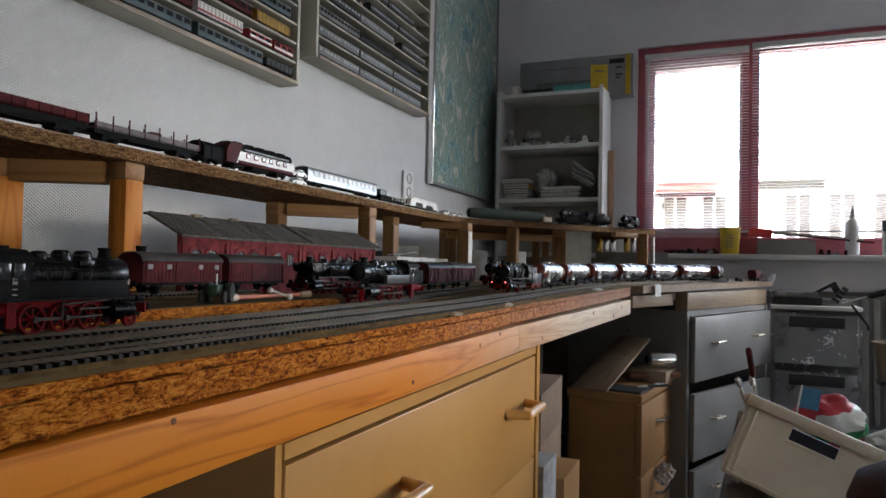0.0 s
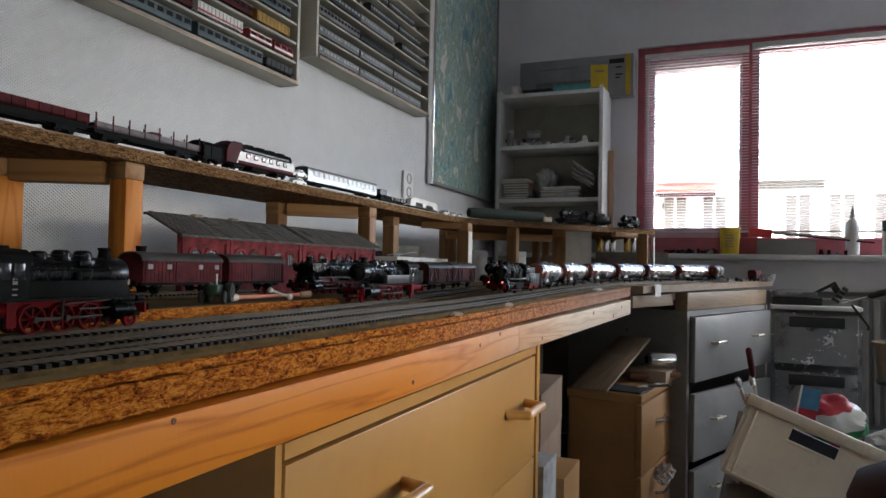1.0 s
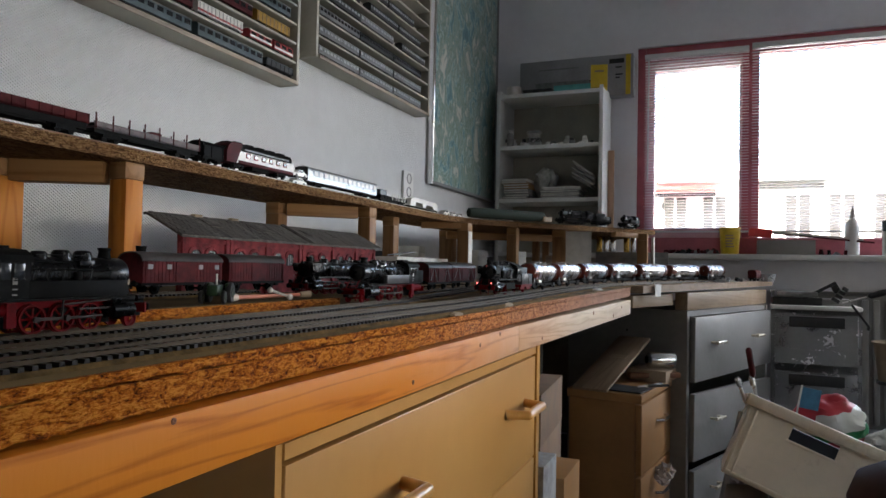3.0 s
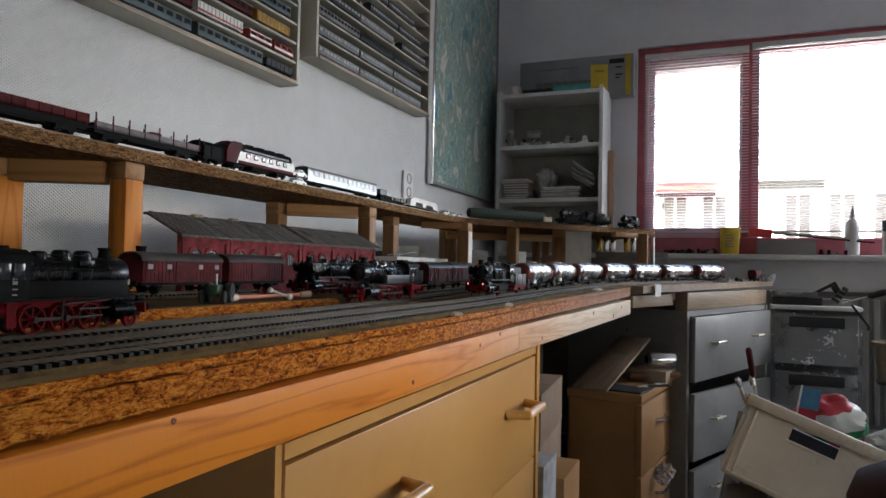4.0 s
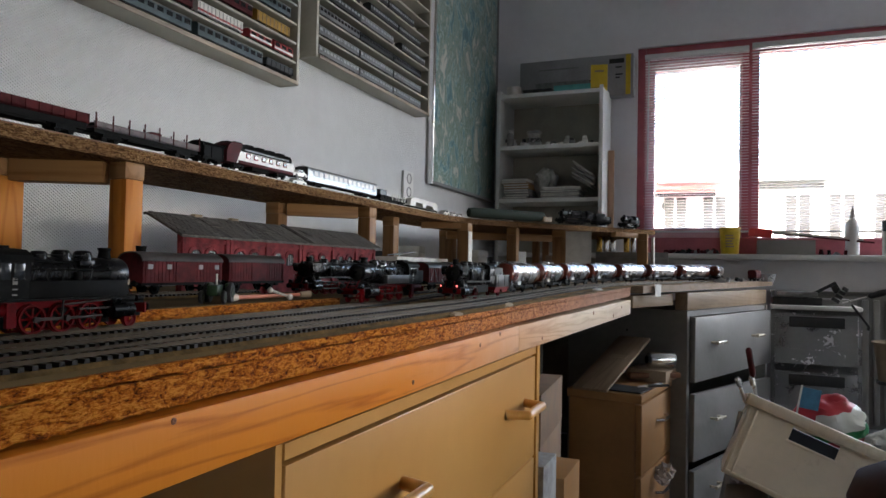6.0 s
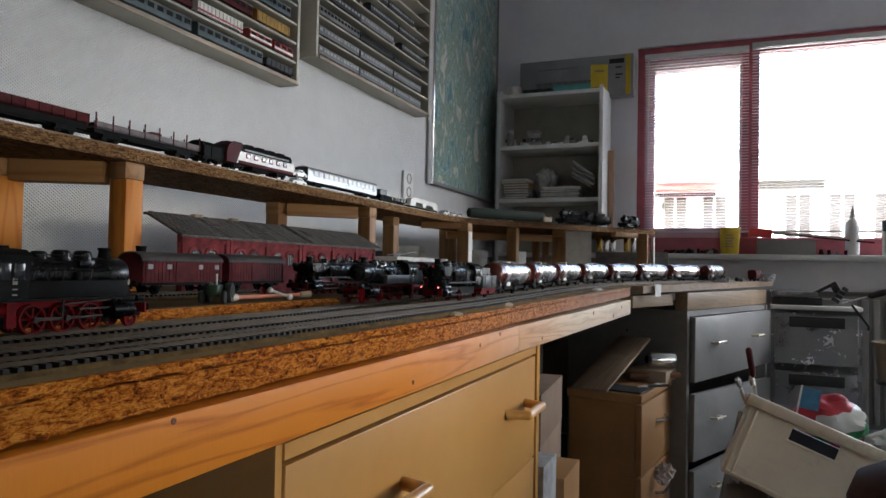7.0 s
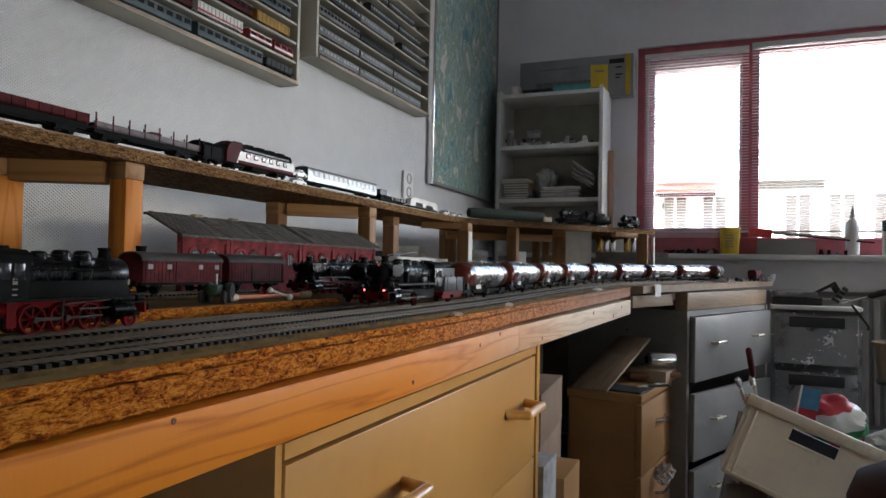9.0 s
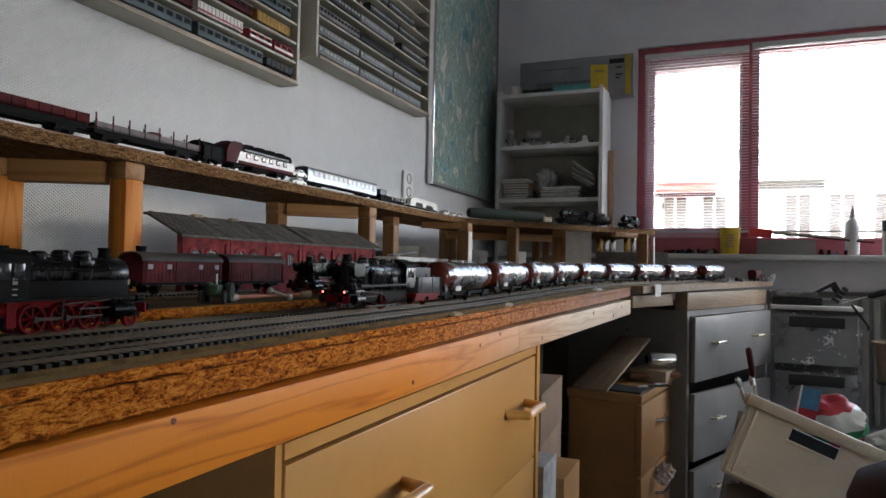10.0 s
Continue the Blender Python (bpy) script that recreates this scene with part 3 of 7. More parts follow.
# ---- tracks ----
def track(name, pts, label):
    """pts: poses along the line, 6.8 mm apart."""
    t = tagged(new(name, None), label, "railway track", "tracks on the table")
    bm, rails = bmesh.new(), [bmesh.new(), bmesh.new()]
    for m in pts:
        v = [bm.verts.new(m @ Vector(c)) for c in ((-0.015, -0.0017, 0.0016), (0.015, -0.0017, 0.0016), (0.015, 0.0017, 0.0016), (-0.015, 0.0017, 0.0016), (-0.015, -0.0014, 0.0048), (0.015, -0.0014, 0.0048), (0.015, 0.0014, 0.0048), (-0.015, 0.0014, 0.0048))]
        for q in ((4, 5, 6, 7), (0, 1, 5, 4), (1, 2, 6, 5), (2, 3, 7, 6), (3, 0, 4, 7)):
            bm.faces.new([v[i] for i in q])
    for bmr, side in zip(rails, (-0.0085, 0.0085)):
        prev = None
        for m in pts[::3] + pts[-1:]:
            ring = [bmr.verts.new(m @ Vector((side + u, 0, w))) for u, w in ((-0.0006, 0.0046), (0.0006, 0.0046), (0.0006, RAIL), (-0.0006, RAIL))]
            if prev:
                for k in range(4):
                    bmr.faces.new((prev[k], prev[(k + 1) % 4], ring[(k + 1) % 4], ring[k]))
            prev = ring
    bed, prev = bmesh.new(), None
    for m in pts[::4] + pts[-1:]:
        ring = [bed.verts.new(m @ Vector(c)) for c in ((-0.0175, 0, 0.0002), (-0.0155, 0, 0.0026), (0.0155, 0, 0.0026), (0.0175, 0, 0.0002))]
        if prev:
            for k in range(4):
                bed.faces.new((prev[k], prev[(k + 1) % 4], ring[(k + 1) % 4], ring[k]))
        prev = ring
    part("track_bed", bed, M_BED, t, "brown cork strip under the sleepers", smooth=None)
    s = part("sleeper", bm, M_SLEEPER, t, "close row of black plastic sleepers", smooth=None)
    s["kind"] = "stuff"
    for bmr in rails:
        rail = part("rail", bmr, M_RAIL, t, "thin tarnished steel rail", smooth=None)
        rail.data.materials.append(M_RAILTOP)
        for f in rail.data.polygons:
            if f.normal.z > 0.7:
                f.material_index = 1
    return t


def line_poses(s0, s1, off):
    return [Matrix.Translation((0, 0, -RAIL)) @ on_track(s, off(s) if callable(off) else off) for s in np.arange(s0, s1, 0.0068)]


track("model_railway_track", line_poses(-0.5, 2.35, -0.047), "model railway track with black sleepers along the table edge")
track("model_railway_track", line_poses(-0.5, 3.9, 0.0), "model railway track with black sleepers and shiny rails")
track("model_railway_track", line_poses(-0.5, 2.5, lambda s: 0.052 + 0.10 * max(0.0, s - 0.55) ** 1.2), "model railway track with black sleepers behind the running line")


# ---- rolling stock: +y points to the rear, origin on the rail head below the middle ----
def wheelset(parent, y, r, material, gauge=0.0165):
    bm = bmesh.new()
    cyl(bm, (-gauge / 2, 0, 0), (gauge / 2, 0, 0), 0.001, seg=8)
    for sgn in (-1, 1):
        x = sgn * gauge / 2
        if r > 0.0055:
            lathe(bm, [(r * 0.82, x - 0.001 * sgn), (r * 1.07, x - 0.001 * sgn), (r * 1.07, x), (r, x), (r, x + 0.0016 * sgn), (r * 0.84, x + 0.0016 * sgn)], axis="x", seg=24, ring=True)
            cyl(bm, (x - 0.0008 * sgn, 0, 0), (x + 0.0019 * sgn, 0, 0), r * 0.22, seg=12)
        else:
            lathe(bm, [(r * 1.07, x - 0.001 * sgn), (r * 1.07, x), (r, x), (r, x + 0.0016 * sgn), (r * 0.86, x + 0.0016 * sgn), (r * 0.82, x + 0.0008 * sgn), (r * 0.25, x + 0.0008 * sgn), (r * 0.2, x + 0.0018 * sgn)], axis="x", seg=20)
        if r > 0.0055:
            for k in range(8):
                a = k * math.pi / 4
                cyl(bm, (x + 0.0012 * sgn, 0, 0), (x + 0.0012 * sgn, r * 0.84 * math.cos(a), r * 0.84 * math.sin(a)), 0.0006, seg=5)
    return part("wheelset", bm, material, parent, at=pose(0, y, r))


def buffers(parent, y, sgn, z=0.012, material=None):
    for x in (-0.010, 0.010):
        bm = bmesh.new()
        cyl(bm, (x, y, z), (x, y + sgn * 0.005, z), 0.0014, seg=10)
        cyl(bm, (x, y + sgn * 0.005, z), (x, y + sgn * 0.0062, z), 0.0030, seg=14)
        part("buffer", bm, material or M_SOOT, parent)
    part("coupler", B(-0.0035, 0.0035, min(y, y + sgn * 0.008), max(y, y + sgn * 0.008), 0.006, 0.0095, 0.0006), M_SOOT, parent)


def bogie(parent, y, wheel_mat=None, r=0.0055, base=0.021):
    bm = bmesh.new()
    for x in (-0.0115, 0.0115):
        box(bm, x - 0.001, x + 0.001, y - base / 2 - 0.004, y + base / 2 + 0.004, 0.0062, 0.009)
        for yy in (-base / 2, base / 2):
            box(bm, x - 0.0018, x + 0.0018, y + yy - 0.0028, y + yy + 0.0028, 0.0035, 0.0078)
        for k in (-1, 0, 1):
            cyl(bm, (x, y + k * 0.003, 0.0035), (x, y + k * 0.003, 0.008), 0.0012, seg=8)
    box(bm, -0.0115, 0.0115, y - 0.003, y + 0.003, 0.006, 0.010)
    part("bogie_frame", bm, M_SOOT, parent)
    return [wheelset(parent, y + yy, r, wheel_mat or M_SOOT) for yy in (-base / 2, base / 2)]


def tank_wagon(L, shell, label):
    w = thing("tank_wagon", label, "model railway wagon", group="tank wagon train")
    R, zc = 0.0190, 0.0338
    a, b = -L / 2 + 0.012, L / 2 - 0.012
    bm = bmesh.new()
    lathe(bm, [(R * 0.15, a + 0.008), (R, a + 0.012), (R, b - 0.012), (R * 0.15, b - 0.008)], axis="y", seg=32, m=Matrix.Translation((0, 0, zc)))
    tank = part("tank", bm, shell, w)
    for s, e in ((-1, a), (1, b)):
        bm = bmesh.new()
        prof = [(R * 1.012, 0.030), (R * 1.012, 0.010), (R * 0.97, 0.006), (R * 0.85, 0.003), (R * 0.55, 0.0008), (R * 0.1, 0)]
        lathe(bm, [(r, e - s * h) for r, h in prof], axis="y", seg=32, m=Matrix.Translation((0, 0, zc)))
        part("tank_end", bm, M_TANK_R, w, "brown red painted tank end")
    for k in range(5):
        y = a + 0.03 + (b - a - 0.06) * k / 4
        bm = bmesh.new()
        lathe(bm, [(R * 1.006, y - 0.0006), (R * 1.014, y - 0.0006), (R * 1.014, y + 0.0006), (R * 1.006, y + 0.0006)], axis="y", seg=32, m=Matrix.Translation((0, 0, zc)))
        part("tank_band", bm, shell, tank)
    part("dome", C((0, 0.004, zc + R - 0.001), (0, 0.004, zc + R + 0.0028), 0.0045, 0.004, seg=16), shell, w)
    bm = bmesh.new()
    box(bm, -0.005, 0.005, -L * 0.22, L * 0.22, zc + R + 0.0006, zc + R + 0.0013)
    for x in (-0.005, 0.005):
        cyl(bm, (x, -L * 0.22, zc + R + 0.003), (x, L * 0.22, zc + R + 0.003), 0.0003, seg=5)
    part("walkway", bm, M_ROOFG, w)
    bm = bmesh.new()
    for x in (-0.010, 0.010):
        box(bm, x - 0.0012, x + 0.0012, -L / 2 + 0.006, L / 2 - 0.006, 0.0095, 0.0135)
    for y in (-L / 2 + 0.006, L / 2 - 0.008, -L * 0.3, L * 0.3):
        box(bm, -0.0145, 0.0145, y, y + 0.002, 0.009, 0.0138)
    for y in (-L * 0.3, -L * 0.12, L * 0.12, L * 0.3):
        for x in (-1, 1):
            cyl(bm, (x * 0.010, y, 0.0135), (x * 0.0135, y + 0.003, 0.024), 0.0008, seg=6)
    part("underframe", bm, M_SOOT, w)
    for x in (-1, 1):
        bm = bmesh.new()
        cyl(bm, (x * 0.0148, -L * 0.26, 0.013), (x * 0.0148, -L * 0.1, 0.0085), 0.0005, seg=6)
        cyl(bm, (x * 0.0148, -L * 0.1, 0.0085), (x * 0.0148, L * 0.1, 0.0085), 0.0005, seg=6)
        cyl(bm, (x * 0.0148, L * 0.1, 0.0085), (x * 0.0148, L * 0.26, 0.013), 0.0005, seg=6)
        box(bm, x * 0.0140 - 0.001, x * 0.0140 + 0.001, -0.006, 0.006, 0.006, 0.013)
        part("truss_rod", bm, M_SOOT, w)
    for x in (-1, 1):
        bm = bmesh.new()
        for dy in (-0.0028, 0.0028):
            cyl(bm, (x * 0.0172, dy, 0.014), (x * 0.0175, dy, zc + 0.004), 0.0004, seg=5)
            cyl(bm, (x * 0.0175, dy, zc + 0.004), (x * 0.006, dy, zc + R + 0.001), 0.0004, seg=5)
        for k in range(7):
            z = 0.0145 + k * 0.003
            cyl(bm, (x * 0.0174, -0.0028, z), (x * 0.0174, 0.0028, z), 0.0003, seg=5)
        part("ladder", bm, M_SOOT, w)
        part("plate", B(x * 0.0152 - 0.0003, x * 0.0152 + 0.0003, -L * 0.26, -L * 0.16, 0.0145, 0.0205), M_PAPER, w, "small pale data plate")
        part("plate", B(x * 0.0147 - 0.0004, x * 0.0147 + 0.0004, -L * 0.43, -L * 0.39, 0.014, 0.026), M_GREYP, w)
    ws = bogie(w, -L / 2 + 0.034) + bogie(w, L / 2 - 0.034)
    buffers(w, -L / 2 + 0.006, -1)
    buffers(w, L / 2 - 0.006, 1)
    return w, ws


def steam_boiler(p, y0, y1, zc, R, material=None):
    """Boiler from the smokebox front y0 to the cab y1."""
    material = material or M_BLACK
    bm = bmesh.new()
    lathe(bm, [(R * 0.2, y0 - 0.002), (R * 0.55, y0 - 0.0015), (R * 0.62, y0), (R * 0.96, y0 + 0.0004), (R * 1.02, y0 + 0.002), (R * 1.02, y0 + 0.024), (R, y0 + 0.0245), (R, y1)], axis="y", seg=28, m=Matrix.Translation((0, 0, zc)))
    boiler = part("boiler", bm, material, p)
    for k in range(4):
        y = y0 + 0.035 + (y1 - y0 - 0.045) * k / 3
        bm = bmesh.new()
        lathe(bm, [(R, y - 0.0006), (R * 1.02, y - 0.0006), (R * 1.02, y + 0.0006), (R, y + 0.0006)], axis="y", seg=28, m=Matrix.Translation((0, 0, zc)))
        part("boiler_band", bm, material, boiler)
    part("smokebox_door", lathe(bmesh.new(), [(R * 0.2, y0 - 0.0035), (R * 0.6, y0 - 0.0025), (R * 0.78, y0 - 0.0008), (R * 0.8, y0 + 0.0006)], axis="y", seg=24, m=Matrix.Translation((0, 0, zc))), M_SOOT, p)
    top = zc + R
    part("chimney", lathe(bmesh.new(), [(0.0052, top - 0.003), (0.0040, top - 0.0005), (0.0036, top + 0.004), (0.0044, top + 0.0055), (0.0044, top + 0.0065), (0.003, top + 0.0066)], seg=18, m=Matrix.Translation((0, y0 + 0.013, 0))), M_SOOT, p)
    for t, r, h in ((0.38, 0.0058, 0.0045), (0.58, 0.0060, 0.0045), (0.78, 0.0050, 0.0035)):
        y = y0 + (y1 - y0) * t
        part("steam_dome", lathe(bmesh.new(), [(r * 1.12, top - 0.003), (r, top), (r * 0.97, top + h * 0.6), (r * 0.75, top + h * 0.92), (r * 0.2, top + h)], seg=18, m=Matrix.Translation((0, y, 0))), material, p)
    part("whistle", C((0.003, y1 - 0.008, top - 0.001), (0.003, y1 - 0.008, top + 0.004), 0.0006, seg=6), M_STEEL, p)
    for s in (-1, 1):
        bm = bmesh.new()
        cyl(bm, (s * (R + 0.0012), y0 + 0.01, zc + 0.003), (s * (R + 0.0012), y1, zc + 0.003), 0.0004, seg=5)
        for k in range(6):
            y = y0 + 0.014 + (y1 - y0 - 0.02) * k / 5
            cyl(bm, (s * R * 0.95, y, zc + 0.003), (s * (R + 0.0014), y, zc + 0.003), 0.0004, seg=5)
        cyl(bm, (s * R * 0.72, y0 + 0.03, zc + R * 0.72), (s * R * 0.74, y1 - 0.004, zc + R * 0.72), 0.0007, seg=6)
        cyl(bm, (s * R * 0.9, y0 + 0.05, zc + R * 0.5), (s * R * 1.05, y0 + 0.05, zc - R * 0.8), 0.0007, seg=6)
        part("pipework", bm, M_SOOT, p)
        for k in range(5):
            y = y0 + 0.030 + (y1 - y0 - 0.040) * k / 4
            bm = bmesh.new()
            cyl(bm, (s * R * 0.35, y, zc + R * 0.97), (s * R * 0.98, y + 0.002, zc + R * 0.25), 0.0005, seg=5)
            cyl(bm, (s * R * 0.98, y + 0.002, zc + R * 0.25), (s * R * 1.04, y + 0.006, zc - R * 0.85), 0.0005, seg=5)
            part("sand_pipe", bm, M_BLACK if k % 2 else M_GREYP, p)
        part("feed_box", B(s * R * 0.80 - 0.002, s * R * 0.80 + 0.002, y0 + 0.030, y0 + 0.042, zc + R * 0.45, zc + R * 0.85, 0.0006), M_BLACK, p)
        part("hand_rail", C((s * R * 0.55, y0 + 0.028, zc + R + 0.0012), (s * R * 0.55, y1 - 0.012, zc + R + 0.0012), 0.0003, seg=5), M_GREYP, p)
        part("air_pump", C((s * (R + 0.002), y0 + 0.045, zc - 0.009), (s * (R + 0.002), y0 + 0.045, zc + 0.002), 0.0026, seg=12), M_SOOT, p)
    return boiler


def valve_gear(p, drivers, r, cyl_y, z_cyl=0.0115):
    """Cylinders, crosshead bars and coupling rods outside the drivers; returns the moving rods with their rest places."""
    rods = []
    for s in (-1, 1):
        part("cylinder", C((s * 0.0135, cyl_y - 0.009, z_cyl), (s * 0.0135, cyl_y + 0.009, z_cyl), 0.0046, seg=16), M_BLACK, p)
        part("steam_chest", C((s * 0.0130, cyl_y - 0.0095, z_cyl + 0.007), (s * 0.0130, cyl_y + 0.0095, z_cyl + 0.007), 0.0028, seg=12), M_BLACK, p)
        part("slide_bar", B(s * 0.0140 - 0.0006, s * 0.0140 + 0.0006, cyl_y + 0.009, drivers[0] + 0.013, z_cyl + 0.0014, z_cyl + 0.0024), M_ROD, p)
        bm = bmesh.new()
        x = s * 0.0122
        box(bm, x - 0.0005, x + 0.0005, drivers[0], drivers[-1], -0.0009, 0.0009)
        for y in drivers:
            cyl(bm, (x - 0.0008, y, 0), (x + 0.0008, y, 0), 0.0017, seg=12)
        rods.append((part("coupling_rod", bm, M_ROD, p, "dull steel coupling rod", at=pose(0, 0, r)), r))
        bm = bmesh.new()
        x = s * 0.0138
        cyl(bm, (x, cyl_y + 0.016, 0.0005), (x, drivers[len(drivers) // 2], 0), 0.0008, seg=6)
        cyl(bm, (x - 0.0008, drivers[len(drivers) // 2], 0), (x + 0.0008, drivers[len(drivers) // 2], 0), 0.0017, seg=12)
        rods.append((part("main_rod", bm, M_ROD, p, "dull steel main rod", at=pose(0, 0, r)), r))
        bm = bmesh.new()
        cyl(bm, (s * 0.0146, cyl_y + 0.010, z_cyl + 0.007), (s * 0.0146, drivers[1] + 0.004, z_cyl + 0.005), 0.0006, seg=6)
        cyl(bm, (s * 0.0146, drivers[1] + 0.004, z_cyl + 0.009), (s * 0.0146, drivers[1] + 0.005, z_cyl - 0.002), 0.0007, seg=6)
        part("valve_rod", bm, M_ROD, p)
    return rods


def front_end(p, y, lamps=M_LAMP):
    part("buffer_beam", B(-0.0165, 0.0165, y, y + 0.002, 0.009, 0.0155, 0.0004), M_LRED, p, "red buffer beam")
    buffers(p, y, -1, 0.0125, M_SOOT)
    for x in (-0.0115, 0.0115):
        bm = bmesh.new()
        cyl(bm, (x, y - 0.0005, 0.0185), (x, y + 0.005, 0.0185), 0.0024, 0.0020, seg=14)
        h = part("lamp_housing", bm, M_BLACK, p)
        part("headlight", C((x, y - 0.0012, 0.0185), (x, y - 0.0004, 0.0185), 0.0009, seg=12), lamps, h, "glowing red headlight" if lamps is M_LAMP else "headlight lens")
    bm = bmesh.new()
    for x in (-0.006, 0.006):
        cyl(bm, (x, y, 0.002), (x, y + 0.003, 0.009), 0.0007, seg=6)
        cyl(bm, (x, y, 0.0155), (x, y + 0.006, 0.024), 0.0005, seg=6)
    part("guard_iron", bm, M_LRED, p)


def cab(p, y0, y1, zb, zt, hw, material, windows=2):
    bm = bmesh.new()
    ro = [(-hw, zb), (-hw, zt - 0.006), (-hw * 0.93, zt - 0.0035), (-hw * 0.6, zt - 0.0008), (0, zt), (hw * 0.6, zt - 0.0008), (hw * 0.93, zt - 0.0035), (hw, zt - 0.006), (hw, zb)]
    prism(bm, ro, y0, y1)
    c = part("cab", bm, material, p)
    roof = [(-hw - 0.0008, zt - 0.0066), (-hw * 0.95, zt - 0.003), (-hw * 0.6, zt), (0, zt + 0.0008), (hw * 0.6, zt), (hw * 0.95, zt - 0.003), (hw + 0.0008, zt - 0.0066), (hw * 0.9, zt - 0.0045), (0, zt - 0.001), (-hw * 0.9, zt - 0.0045)]
    part("cab_roof", prism(bmesh.new(), roof, y0 - 0.002, y1 + 0.003), M_SOOT, c)
    part("roof_vent", B(-0.005, 0.005, y0 + 0.005, y1 - 0.006, zt, zt + 0.0022, 0.0005), M_SOOT, c)
    n = windows
    for s in (-1, 1):
        for k in range(n):
            ya = y0 + 0.003 + (y1 - y0 - 0.006) * k / n + 0.001
            yb = y0 + 0.003 + (y1 - y0 - 0.006) * (k + 1) / n - 0.001
            wf = part("window", B(s * hw - 0.0004, s * hw + 0.0004, ya, yb, zt - 0.0165, zt - 0.0075, 0.0003), M_WINDARK, c, "dark cab window")
            part("window_rim", B(s * hw - 0.0006, s * hw + 0.0007, ya - 0.0004, yb + 0.0004, zt - 0.0172, zt - 0.0165), material, wf)
        part("front_window", B(s * 0.0105 - 0.002, s * 0.0105 + 0.002, y0 - 0.0004, y0 + 0.0004, zt - 0.013, zt - 0.0065), M_WINDARK, c)
    return c


def steam_loco():
    """Ten-coupled goods engine with smoke deflectors and tender."""
    e = thing("steam_locomotive", "black steam locomotive with red wheels and lit red headlights", "model locomotive", group="tank wagon train")
    y0, y1 = -0.082, 0.050
    steam_boiler(e, y0, y1, 0.0345, 0.0112)
    part("firebox", B(-0.0105, 0.0105, y1 - 0.03, y1, 0.018, 0.036, 0.002), M_BLACK, e)
    drivers = [-0.040, -0.021, -0.002, 0.017, 0.036]
    bm = bmesh.new()
    for x in (-0.006, 0.006):
        box(bm, x - 0.001, x + 0.001, y0 - 0.004, 0.074, 0.008, 0.0175)
    box(bm, -0.012, 0.012, y0 + 0.002, y0 + 0.025, 0.016, 0.025, 0.001)
    part("frame", bm, M_SOOT, e, "black engine frame")
    for s in (-1, 1):
        bm = bmesh.new()
        box(bm, s * 0.0135 - 0.003, s * 0.0135 + 0.003, y0 + 0.012, y1, 0.0235, 0.0247)
        box(bm, s * 0.0162 - 0.0004, s * 0.0162 + 0.0004, y0 + 0.012, y1, 0.0222, 0.0247)
        part("running_board", bm, M_SOOT, e)
        part("running_board_edge", B(s * 0.0168 - 0.0003, s * 0.0168 + 0.0003, y0 + 0.012, y1, 0.0232, 0.0242), M_GREYP, e, "grey running board edge")
        part("smoke_deflector", prism(bmesh.new(), [(y0 - 0.001, 0.0335), (y0 - 0.002, 0.0415), (y0 + 0.001, 0.0435), (y0 + 0.020, 0.0435), (y0 + 0.023, 0.0415), (y0 + 0.021, 0.0325), (y0 + 0.004, 0.0318)], s * 0.0156 - 0.0003, s * 0.0156 + 0.0003, axis="x"), M_DEFL, e, "shiny smoke deflector plate")
        cylb = bmesh.new()
        cyl(cylb, (s * 0.0155, y0 + 0.004, 0.029), (s * 0.011, y0 + 0.004, 0.030), 0.0005, seg=5)
        cyl(cylb, (s * 0.0155, y0 + 0.018, 0.029), (s * 0.011, y0 + 0.018, 0.030), 0.0005, seg=5)
        cyl(cylb, (s * 0.0155, y0 + 0.001, 0.0265), (s * 0.0150, y0 + 0.010, 0.0160), 0.0006, seg=5)
        part("deflector_stay", cylb, M_STEEL, e)
    front_end(e, y0 - 0.014)
    part("running_board", B(-0.0155, 0.0155, y0 - 0.012, y0 + 0.012, 0.0155, 0.0166), M_SOOT, e)
    part("top_headlight", C((0, y0 - 0.004, 0.0435), (0, y0 + 0.001, 0.0435), 0.0022, seg=12), M_BLACK, e)
    part("top_lens", C((0, y0 - 0.0046, 0.0435), (0, y0 - 0.0040, 0.0435), 0.0012, seg=12), mat("dim_top_lamp", (0.6, 0.1, 0.08), 0.3, emit=((1, 0.1, 0.09), 0.015)), e, "dim top headlight")
    part("headlight_bar", B(-0.006, 0.006, y0 - 0.0005, y0 + 0.0005, 0.0415, 0.0425), M_SOOT, e)
    cab(e, y1, 0.078, 0.020, 0.0475, 0.0165, M_BLACK)
    rods = valve_gear(e, drivers, 0.0080, y0 + 0.012)
    ws = [(wheelset(e, y, 0.0080, M_LRED), 0.0080) for y in drivers]
    ws.append((wheelset(e, y0 - 0.004 + 0.004, 0.0049, M_LRED), 0.0049))
    return e, ws, rods


